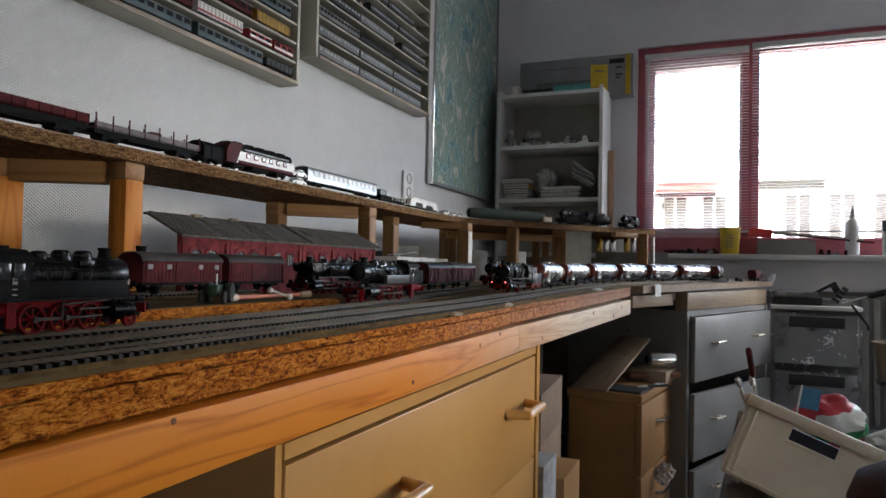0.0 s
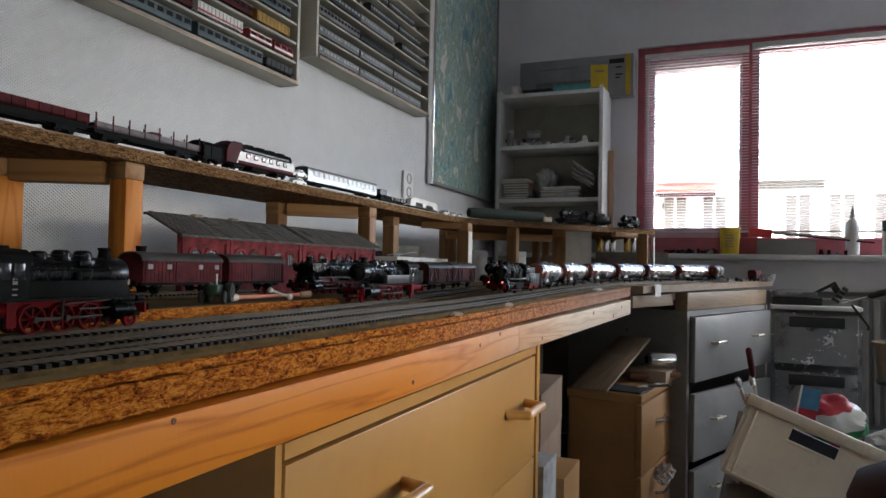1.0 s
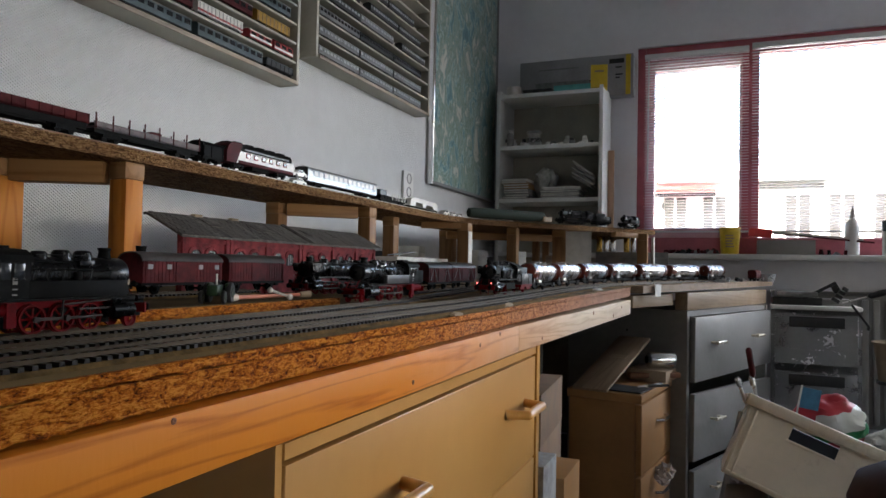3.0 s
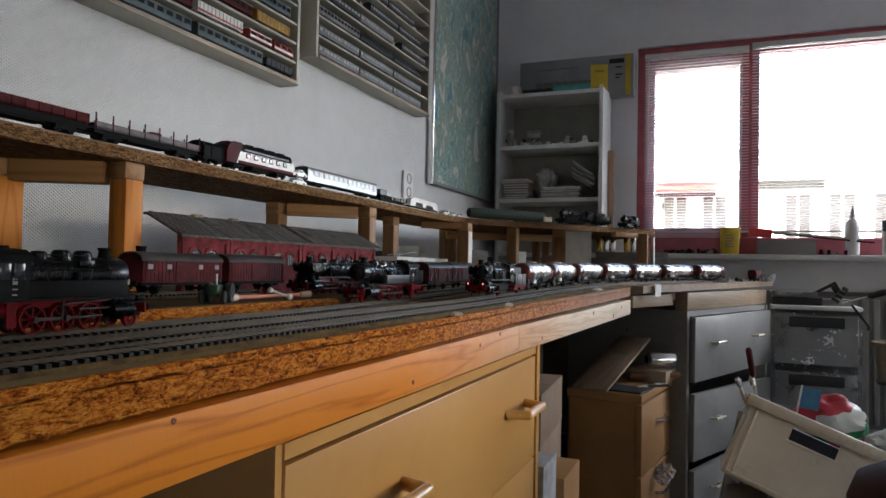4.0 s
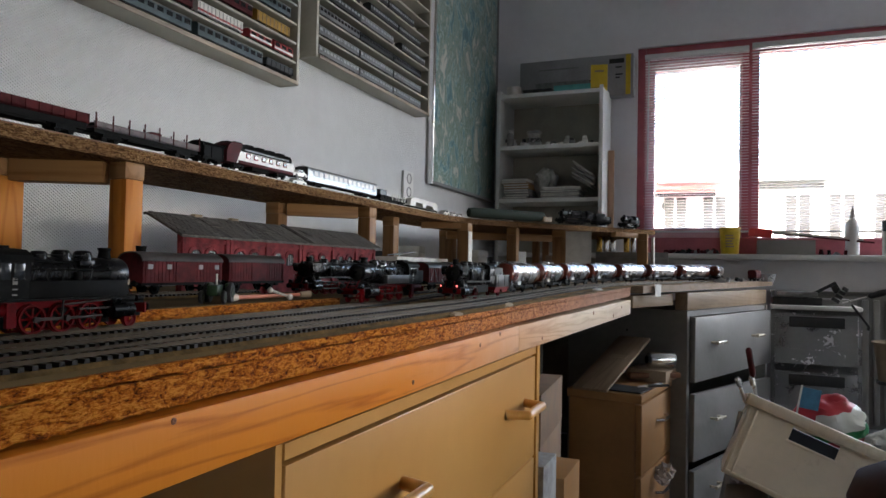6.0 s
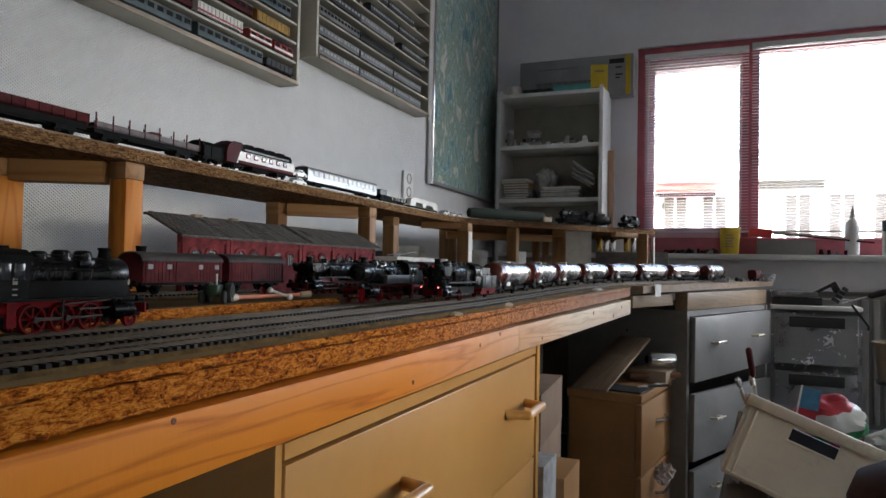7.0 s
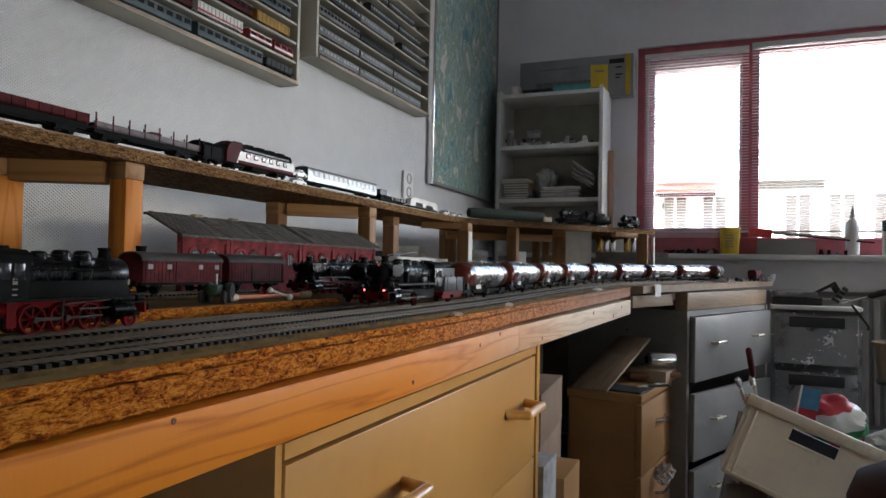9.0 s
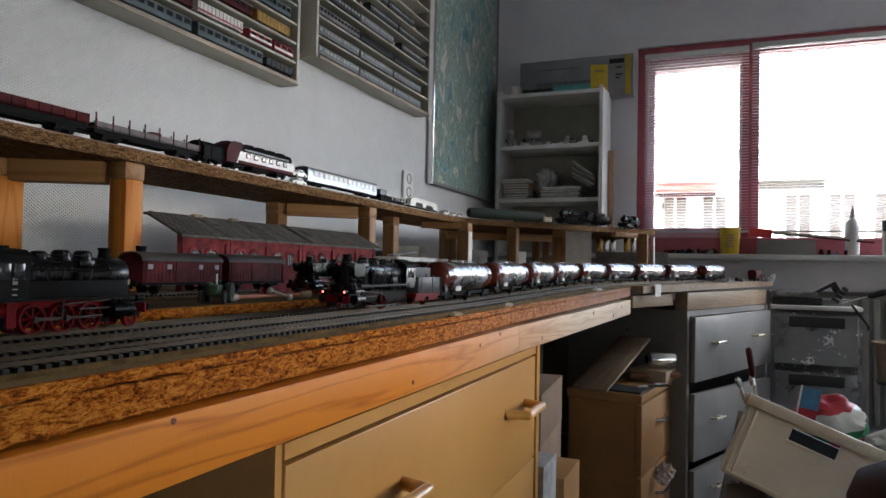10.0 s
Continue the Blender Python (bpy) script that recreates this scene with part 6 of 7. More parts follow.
part("canopy", prism(bmesh.new(), [(-0.095, 0.010), (-0.092, 0.026), (-0.075, 0.032), (0.085, 0.030), (0.096, 0.022), (0.096, 0.010), (0.066, 0.010), (0.060, 0.019), (0.014, 0.020), (0.008, 0.010), (-0.008, 0.010), (-0.014, 0.021), (-0.056, 0.021), (-0.062, 0.010)], -0.014, 0.014, axis="x"), M_CREAM, v, "white arched canopy")
for y in (1.925, 1.985, 2.045):
    toy_car(pose(xd + 0.012, y, zd), M_CREAM, "white toy car on the upper deck")
tool = thing("rolled_case", "dark green rolled fabric case on the deck", "case", pose(-0.635, 2.11, zd + 0.016, 0, 0, -40))
part("roll", lathe(bmesh.new(), [(0.006, -0.145), (0.014, -0.14), (0.016, -0.125), (0.016, 0.125), (0.014, 0.14), (0.006, 0.145)], axis="y", seg=20), mat("dark_green_cloth", (0.02, 0.035, 0.025), 0.8), tool)
carton("small_box", -0.575, -0.525, 2.21, 2.25, zd, zd + 0.016, M_CARD, "small beige box lid on the deck", rz=-30)
e = steam_loco()[0]
tagged(e, "small black steam locomotive parked on the far deck", group=GD)
stretch(e, 1.0, 0.75, 0.95, ())
for o in e.children_recursive:
    if o.name.startswith("top_lens"):
        o.data.materials[0] = M_WINDARK
e.matrix_world = pose(-0.462, 2.340, zd, 0, 0, -43)
e_far = e
t3, _f = tender()
tagged(t3, "dark grey coal tender behind the engine on the far deck", group=GD)
stretch(t3, 1.0, 0.75, 0.95, ())
t3.matrix_world = pose(-0.391, 2.408, zd, 0, 0, -45)
e = tank_engine("small black tank locomotive parked at the deck's end", pose(-0.318, 2.592, zd, 0, 0, -22))
stretch(e, 1.0, 0.8, 0.95, ())
for top in (e, e_far, t3):
    for o in top.children_recursive:
        if o.data.materials[0] is M_LRED:
            o.data.materials[0] = M_SOOT
for o in scene.objects:
    if o.type == "MESH" and o.parent and o.parent.name not in (loco.name,) and (not o.parent.parent or o.parent.parent.name != loco.name) and o.data.materials and o.data.materials[0] is M_LAMP:
        o.data = o.data.copy()
        o.data.materials[0] = M_WINDARK
        o["label"] = "headlight lens"


# ---- corner shelf unit ----
def corner_shelf():
    s = thing("shelf_unit", "white open shelf unit in the corner, half full", "shelf unit", pose(0, 0, ZC))
    x0, x1, y0, y1 = -1.02, -0.512, 3.19, 3.435
    z1 = 0.858
    part("side_panel", B(x0, x0 + 0.018, y0, y1, -0.8, z1, 0.001), M_WHITE, s)
    part("side_panel", B(x1 - 0.018, x1, y0, y1, -0.8, z1 - 0.004, 0.001), M_WHITE, s)
    for z in (z1 - 0.018, 0.590, 0.337, 0.08, -0.2):
        part("shelf", B(x0 + 0.018, x1 - 0.018, y0 + 0.004, y1 - 0.006, z - 0.018, z, 0.001), M_WHITE, s)
    # darker back than sides: the unit's inner shade put into colour
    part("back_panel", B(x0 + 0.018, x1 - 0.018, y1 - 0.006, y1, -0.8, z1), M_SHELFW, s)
    return s


corner_shelf()
zt1, zt2, zt3 = ZC + 0.841, ZC + 0.5905, ZC + 0.3375
tr = thing("tape_roll", "white roll of tape on the shelf unit", "tape roll", pose(-0.955, 3.26, zt1))
part("roll", lathe(bmesh.new(), [(0.018, 0), (0.034, 0), (0.035, 0.002), (0.035, 0.046), (0.034, 0.048), (0.018, 0.048)], seg=24), M_PAPER, tr)
carton("flat_box", -0.90, -0.76, 3.22, 3.36, zt1, zt1 + 0.022, M_BLACKP, "dark flat box on the shelf unit")
carton("model_box", -0.745, -0.545, 3.20, 3.32, zt1, zt1 + 0.026, M_TEAL, "teal model box on the shelf unit", lid=False)
carton("model_box", -0.86, -0.60, 3.30, 3.37, zt1 + 0.027, zt1 + 0.07, M_ROOFG, "dark grey long box stacked on the shelf", lid=False)
bx = carton("long_model_box", -0.958, -0.402, 3.372, 3.43, zt1, zt1 + 0.200, mat("silver_grey_card", (0.33, 0.32, 0.33), 0.5, var=0.1, scale=10), "long silver grey model box with a yellow end", lid=False)
part("yellow_stripe", B(0.243, 0.266, -0.0305, -0.0285, 0.004, 0.196), M_YEL, bx, "yellow printed stripe")
part("print_bar", B(0.165, 0.235, -0.0302, -0.0285, 0.158, 0.180), M_BLACKP, bx, "dark printed mark")
for z, w in ((0.135, 0.03), (0.10, 0.035), (0.085, 0.02)):
    part("print_bar", B(0.195, 0.195 + w, -0.0302, -0.0285, z, z + 0.007), M_BLACKP, bx, "dark printed bar")
part("print_bar", B(-0.18, 0.02, -0.0302, -0.0285, 0.150, 0.156), M_ROOFG, bx, "faint printed line")
part("picture", B(-0.16, 0.10, -0.0302, -0.0285, 0.050, 0.085), M_GREYP, bx, "dark printed train picture")
yb = carton("yellow_box", -0.575, -0.50, 3.19, 3.26, zt1 + 0.0005, zt1 + 0.105, M_YEL, "small yellow box on top of the shelf side", rz=8, lid=False)
part("print_bar", B(-0.02, 0.02, -0.0362, -0.035, 0.07, 0.078), M_CARD, yb)
random.seed(11)
for k in range(16):
    x = -0.98 + k * 0.027 + random.uniform(-0.006, 0.006)
    h = random.choice((0.014, 0.02, 0.03, 0.045))
    m = random.choice((M_PAPER, M_CREAM, M_ROOFG, M_CREAM, M_WHITE))
    c = thing("model_part", "small white plastic model part on the shelf", "model part", pose(x, 3.24 + random.uniform(-0.02, 0.05), zt2, 0, 0, random.uniform(0, 60)), group="model parts on the shelf")
    part("body", B(-0.014, 0.014, -0.009, 0.009, 0, h * 0.6, 0.001), m, c)
    part("top", B(-0.012 + 0.006 * (k % 2), 0.009, -0.008, 0.007, h * 0.6, h, 0.001), m if k % 3 else M_GREYP, c)


for k, (w, h) in enumerate(((0.034, 0.020), (0.030, 0.018), (0.026, 0.022), (0.030, 0.012))):
    carton("small_box", -0.845 - w, -0.845 + w, 3.22, 3.26, zt2 + 0.0005 + (0, 0.0205, 0.039, 0.0615)[k], zt2 + 0.0005 + (0.020, 0.0385, 0.061, 0.0735)[k], (M_DIMPAPER, M_CLEAR, M_DIMPAPER, M_ROOFG)[k], "small pale box in a little pile on the shelf", rz=(4, -6, 9, -3)[k])
jar = thing("plastic_jar", "tall white plastic jar on the shelf", "jar", pose(-0.962, 3.23, zt2))
part("body", lathe(bmesh.new(), [(0.014, 0), (0.017, 0.003), (0.017, 0.060), (0.012, 0.068)], seg=18), M_DIMPAPER, jar)
part("lid", C((0, 0, 0.068), (0, 0, 0.080), 0.013, seg=18), M_PAPER, jar)
M_OLDBOOK = mat("ochre_book_cloth", (0.34, 0.20, 0.075), 0.7, var=0.15, scale=30)
M_LATH = wood_mat("pale_lath", (0.50, 0.32, 0.21), (0.38, 0.22, 0.13), 12, along=2)


def stack(x0, x1, y0, z, n, label, mats, t=0.012):
    for k in range(n):
        dx, dy = random.uniform(-0.008, 0.008), random.uniform(-0.01, 0.01)
        b = thing("book", label, "book", pose((x0 + x1) / 2 + dx, y0 + 0.09 + dy, z + k * t, 0, 0, random.uniform(-4, 4)), group="books and papers on the shelf")
        w = (x1 - x0) / 2
        part("cover", B(-w, w, -0.09, 0.09, 0, t - 0.001, 0.001), mats[k % len(mats)], b)
        part("page_block", B(-w + 0.002, w - 0.003, -0.0912, 0.086, 0.002, t - 0.003), M_PAPER, b)


stack(-0.985, -0.86, 3.20, zt3, 8, "paperback book in an untidy stack", (M_GREYCAB, M_ROOFG, M_GREYCAB, M_ROOFG, M_OLDBOOK, M_OLDBOOK, M_CARD, M_PAPER))
stack(-0.80, -0.62, 3.20, zt3, 6, "magazine in an untidy pile", (M_DIMPAPER, M_GREYCAB, M_PAPER), 0.009)
bag = thing("plastic_bag", "crumpled white plastic bag between papers", "bag", pose(-0.80, 3.30, zt3 + 0.10))
bm = bmesh.new()
bmesh.ops.create_icosphere(bm, subdivisions=4, radius=0.055)
for v in bm.verts:
    n = noise.noise(v.co * 38) * 0.014 + noise.noise(v.co * 90) * 0.006
    v.co = v.co * (1 + n / 0.055)
    v.co.z *= 1.0 if v.co.z > 0 else 1.8
part("bag", bm, M_DIMPAPER, bag)
for k in range(8):
    p = thing("leaning_paper", "sheaf of papers leaning on the shelf's side", "paper", pose(-0.615 + 0.004 * (k % 3), 3.29, zt3 + 0.078 + k * 0.0085, 0, 30 + 2 * (k % 4), 3 * (k % 3)), group="books and papers on the shelf")
    part("sheet", B(-0.060, 0.052, -0.07, 0.07, 0, 0.004 + 0.002 * (k % 2)), (M_DIMPAPER, M_PAPER, M_GREYCAB)[k % 3], p)
lt = thing("wooden_lath", "pale wooden lath standing against the wall", "lath", pose(-0.510, 3.34, z_top(3.2)))
part("lath", B(0, 0.028, 0, 0.015, 0, 0.60, 0.001), M_LATH, lt)

# ---- window sill ----
zsill = ZC + 0.0865
YS = WY - 0.07
cup = thing("plastic_cup", "yellow plastic tub with dark print on the sill", "tub", pose(0.028, YS - 0.01, zsill))
part("body", lathe(bmesh.new(), [(0.036, 0), (0.037, 0.002), (0.044, 0.112), (0.046, 0.113), (0.046, 0.118), (0.042, 0.118), (0.036, 0.012)], seg=28), mat("yellow_plastic", (0.66, 0.47, 0.03), 0.35), cup)
for k in range(5):
    part("print_bar", B(-0.018, 0.018 - 0.004 * (k % 3), -0.0425 + 0.0004 * (4 - k), -0.0395, 0.03 + k * 0.012, 0.036 + k * 0.012), M_CARD, cup, "dark printed bar")
carton("grey_box", 0.14, 0.365, YS - 0.05, YS + 0.04, zsill, zsill + 0.062, M_GREYCAB, "grey white storage box on the sill", lid=False)
lv = thing("track_gauge_bar", "long white bar with a bright red end lying over the box", "tool", pose(0.125, YS - 0.03, zsill + 0.105, 0, 5.8, 0))
part("bar", B(0.05, 0.42, -0.012, 0.012, -0.006, 0.006, 0.002), M_PAPER, lv)
part("red_end", B(-0.02, 0.075, -0.015, 0.015, -0.028, 0.010, 0.005), M_CORAL, lv, "bright red plastic end")
part("red_edge", B(0.08, 0.46, -0.014, -0.0125, -0.010, -0.003), M_MAROON, lv)
btl = thing("glue_bottle", "white plastic glue bottle with pointed nozzle on the sill", "bottle", pose(0.505, YS - 0.02, zsill))
part("body", lathe(bmesh.new(), [(0.024, 0), (0.027, 0.003), (0.027, 0.120), (0.024, 0.138), (0.012, 0.152), (0.010, 0.158)], seg=24), M_WHITE, btl)
part("nozzle", lathe(bmesh.new(), [(0.011, 0.158), (0.011, 0.168), (0.005, 0.172), (0.0025, 0.205), (0.0015, 0.21)], seg=14), M_GREYCAB, btl)
pen = thing("marker_pen", "standing white marker pen with blue cap", "pen", pose(0.625, YS - 0.02, zsill))
part("barrel", C((0, 0, 0), (0, 0, 0.10), 0.012, seg=14), M_PAPER, pen)
part("cap", C((0, 0, 0.10), (0, 0, 0.145), 0.0128, seg=14), M_BLUEG, pen, "blue grey cap")
random.seed(21)
for k in range(22):
    x = -0.24 + k * 0.0125 if k < 18 else 0.39 + (k - 18) * 0.03
    r = thing("scrap_piece", "small dark model scrap on the sill", "scrap", pose(x, YS + random.uniform(-0.05, 0.02), zsill, 0, 0, random.uniform(0, 180)), group="dark scraps on the sill")
    part("scrap", prism(bmesh.new(), [(-0.016, 0), (0.016, 0), (0.012, random.uniform(0.006, 0.02)), (-0.004, random.uniform(0.01, 0.026))], -0.006, 0.006), random.choice((M_SOOT, M_MAROON, M_BLACKP, M_ROOFG)), r)

# ---- radiator under the window ----
rad = thing("radiator", "white ribbed panel radiator below the window", "radiator", pose(0.20, WY - 0.09, ZC - 0.64), kind="structure")
part("panel", B(0, 1.25, 0.03, 0.05, 0, 0.56, 0.003), M_GREYCAB, rad)
for k in range(30):
    part("rib", B(0.012 + k * 0.0415, 0.036 + k * 0.0415, 0.018, 0.031, 0.02, 0.54, 0.004), M_GREYCAB, rad)
part("top_grille", B(-0.002, 1.252, 0.015, 0.075, 0.56, 0.572, 0.002), M_GREYCAB, rad)
part("pipe", C((1.2, 0.05, -0.17), (1.2, 0.05, 0.0), 0.009, seg=12), M_GREYCAB, rad)

# ---- plastic drawer tower ----
def tower():
    t = thing("drawer_tower", "frosted plastic drawer tower with black handles", "drawer tower", pose(0.19, 3.02, 0, 0, 0, -3))
    W, D, H = 0.285, 0.26, ZC - 0.135
    part("frame", B(-0.012, 0.0, 0, D, 0, H), M_CLEAR, t)
    part("frame", B(W, W + 0.012, 0, D, 0, H), M_CLEAR, t)
    part("back", B(0, W, D - 0.006, D - 0.002, 0, H), M_CLEAR, t)
    part("top", B(-0.014, W + 0.014, -0.006, D, H, H + 0.016, 0.004), M_WHITE, t)
    z = H - 0.004
    for k in range(3):
        bm = bmesh.new()
        box(bm, 0.003, W - 0.003, -0.002, 0.001, z - 0.205, z - 0.012, 0.001)
        box(bm, 0.003, 0.006, 0.001, D - 0.01, z - 0.205, z - 0.03)
        box(bm, W - 0.006, W - 0.003, 0.001, D - 0.01, z - 0.205, z - 0.03)
        box(bm, 0.006, W - 0.006, 0.001, D - 0.01, z - 0.205, z - 0.202)
        d = part("drawer", bm, M_CLEAR, t, "frosted plastic drawer")
        part("handle", B(0.05, W - 0.045, -0.022, -0.002, z - 0.062, z - 0.020, 0.004), M_BLACKP, d, "black handle")
        for q in range(5):
            part("contents", B(0.03 + q * 0.046, 0.066 + q * 0.046, 0.03 + 0.01 * (q % 3), 0.12, z - 0.2015, z - 0.165 + 0.012 * ((q * 7 + k) % 4), 0.004), (M_WHITE, M_ROOFG, M_BLACKP)[(q + k) % 3], d)
        part("rib", B(0.02, W - 0.02, -0.008, -0.001, z - 0.15, z - 0.146), M_CLEAR, d)
        z -= 0.222
    return H + 0.016


HT = tower()
for x0, x1, y, z0, h, m, lab in ((0.185, 0.36, 3.06, 0.0, 0.030, M_BLACKP, "black tool tray on the drawer tower"), (0.20, 0.345, 3.07, 0.031, 0.022, M_ROOFG, "grey tool tray stacked on the tower"), (0.36, 0.46, 3.08, 0.0, 0.026, M_GREYCAB, "grey tray with small tools")):
    carton("tool_tray", x0, x1, y, y + 0.12, HT + z0, HT + z0 + h, m, lab, lid=False)
ct = thing("clear_tub", "crumpled clear plastic tub on the table corner", "tub", pose(0.165, 3.02, z_top(3.0), 0, 0, 0))
part("tub", lathe(bmesh.new(), [(0.024, 0), (0.03, 0.03), (0.028, 0.03), (0.022, 0.002)], seg=18), M_CLEAR, ct)
cp = thing("bar_clamp", "black bar clamp lying over the trays", "clamp", pose(0.36, 3.08, HT + 0.056, 0, -30, 0))
part("bar", B(-0.10, 0.06, -0.006, 0.006, 0, 0.012, 0.001), M_BLACKP, cp)
part("jaw", B(0.035, 0.06, -0.008, 0.008, -0.03, 0.0, 0.002), M_BLACKP, cp)
part("jaw", B(-0.08, -0.055, -0.008, 0.008, -0.035, 0.0, 0.002), M_BLACKP, cp)
cp2 = thing("clamp", "black plastic spring clamp", "clamp", pose(0.43, 3.06, HT + 0.035, 0, -58, 0))
for k in range(4):
    part("link", B(-0.03 + k * 0.018, -0.016 + k * 0.018, -0.008, 0.008, 0, 0.030 - k * 0.003, 0.002), M_BLACKP, cp2)
sdr = thing("screwdriver", "screwdriver with black handle sticking out over the tower", "screwdriver", pose(0.47, 3.02, HT + 0.030, 0, -18, 0))
part("handle", lathe(bmesh.new(), [(0.005, 0), (0.011, 0.006), (0.012, 0.05), (0.009, 0.07), (0.006, 0.075)], axis="x", seg=14, m=Matrix.Translation((0.04, 0, 0))), M_BLACKP, sdr)
part("blade", C((-0.05, 0, 0), (0.042, 0, 0), 0.003, seg=8), M_STEEL, sdr)
pli = thing("hook_bracket", "black metal hook hanging over the tower's edge", "bracket", pose(0.478, 2.995, HT - 0.03, 0, 55, 0))
part("arm", B(-0.05, 0.05, -0.005, 0.005, -0.004, 0.004, 0.001), M_BLACKP, pli)
part("tip", C((0.05, 0, 0), (0.058, 0, -0.01), 0.006, seg=10), M_BLACKP, pli)

# small wagon and bits on the far table
v = box_van(0.05, M_MAROON, M_MAROON, "small dark red wagon at the far end of the table", pose(0.115, 2.98, z_top(2.98) + 0.001, 0, 0, -22), planks=False)
random.seed(8)
for k in range(9):
    y = 2.62 + k * 0.04
    x = edge_far(y) - 0.03 - random.uniform(0, 0.05)
    r = thing("track_part", "loose dark track part on the far table", "track part", pose(x, y, z_top(y), 0, 0, random.uniform(0, 180)), group="loose parts on the far table")
    part("piece", prism(bmesh.new(), [(-0.018, 0), (0.018, 0), (0.014, 0.006), (-0.006, random.uniform(0.008, 0.016))], -0.007, 0.007), random.choice((M_SOOT, M_GREYCAB, M_ROOFG)), r)
tg = thing("paper_tag", "white paper tag hanging at the board's edge", "tag", pose(-0.172, 2.06, z_top(2.06) - 0.03, 0, 0, -18))
part("tag", B(0.001, 0.003, -0.02, 0.02, 0, 0.034), M_PAPER, tg)
for x, y, sx, m, nm, lab in ((-0.288, 0.955, 0.012, M_CARD, "stone", "flat brown stone chip at the table edge"), (-0.279, 0.735, 0.008, M_CARD, "stone", "small brown stone chip at the table edge"), (-0.268, 1.62, 0.014, M_PAPER, "scrap_piece", "scrap of white plastic at the table edge")):
    st = thing(nm, lab, nm.split("_")[0], pose(x, y, z_top(y) - 0.001))
    bm = bmesh.new()
    bmesh.ops.create_icosphere(bm, subdivisions=3, radius=1.0)
    for vv in bm.verts:
        vv.co = Vector((vv.co.x * sx * 0.8, vv.co.y * sx * 1.7, max(-0.1, vv.co.z) * sx * 0.45)) * (1 + 0.3 * noise.noise(vv.co * 2.3))
    part("body", bm, m, st)

# ---- floor clutter below the table ----
H2 = ZC - 0.33
M_CARD_D = mat("dark_cardboard", (0.22, 0.14, 0.085), 0.75, var=0.15, scale=20)
brd = thing("wooden_board", "grey plywood board leaning on the cabinet top", "board", pose(-0.385, 1.94, H2 + 0.001, 19, 0, -14))
part("sheet", B(0.0, 0.10, 0.0, 0.36, 0, 0.008, 0.001), M_PLANK, brd)
part("print_bar", B(0.03, 0.08, 0.20, 0.225, 0.008, 0.0086), M_CARD, brd, "faded printed bar")
can = thing("spray_can", "shiny metal spray can lying behind the board", "can", pose(-0.175, 2.235, H2 + 0.062, 0, 0, -60))
part("body", lathe(bmesh.new(), [(0.012, -0.045), (0.026, -0.040), (0.027, -0.036), (0.027, 0.036), (0.026, 0.04), (0.012, 0.045)], axis="y", seg=24), M_CHROME, can)
pip = thing("wood_strip", "dark brown wooden strip lying on the cabinet", "wood", pose(-0.19, 2.20, H2 + 0.022, 0, 0, -60))
part("tube", B(-0.012, 0.012, -0.08, 0.08, -0.011, 0.004, 0.002), M_BROWNTOP, pip)
carton("small_crate", -0.26, -0.14, 2.18, 2.30, H2 + 0.0005, H2 + 0.034, M_CARD, "low brown tray under the can", rz=-12, lid=False)
pls = thing("pliers", "black pliers lying on the cabinet top", "pliers", pose(-0.20, 2.05, H2 + 0.006, 0, 0, -40))
for sgn in (-1, 1):
    part("grip", C((0, 0, 0), (sgn * 0.014, 0.075, 0), 0.004, seg=8), M_BLACKP, pls)
part("head", C((0, -0.03, 0), (0, 0.004, 0), 0.003, 0.006, seg=8), M_STEEL, pls)
dk = thing("dark_folder", "dark grey folder flat on the cabinet top", "folder", pose(-0.25, 2.00, H2 + 0.0008, 0, 0, -12))
part("cover", B(-0.06, 0.06, -0.05, 0.05, 0, 0.004), M_GREYP, dk)
wb = thing("crumpled_foil", "crumpled clear wrapper stuck on the lower drawer handle", "wrapper", pose(-0.150, 2.10, H2 - 0.245))
bm = bmesh.new()
bmesh.ops.create_icosphere(bm, subdivisions=3, radius=0.028)
for vv in bm.verts:
    vv.co *= 1 + 0.55 * noise.noise(vv.co * 70)
part("foil", bm, M_CLEAR, wb, smooth=None)
carton("cardboard_box", -0.62, -0.36, 1.42, 1.72, 0.0, ZC - 0.262, M_CARD_D, "brown cardboard box in the dark below the table", rz=4)
carton("white_carton", -0.42, -0.300, 1.255, 1.36, 0.0, ZC - 0.36, M_DIMPAPER, "white carton beside the chest of drawers", lid=False)
carton("loose_chest", -0.42, -0.292, 1.40, 1.56, 0.0, ZC - 0.42, M_BEIGE_D, "ochre wooden box standing on the floor", lid=False)
carton("black_case", -0.74, -0.45, 1.76, 1.9, ZC - 0.35, ZC - 0.17, M_BLACKP, "black case stored in the shade", rz=14, lid=False)
carton("storage_box", -0.75, -0.44, 1.75, 1.915, 0.0, ZC - 0.351, M_CARD, "brown storage box under the table", lid=False)


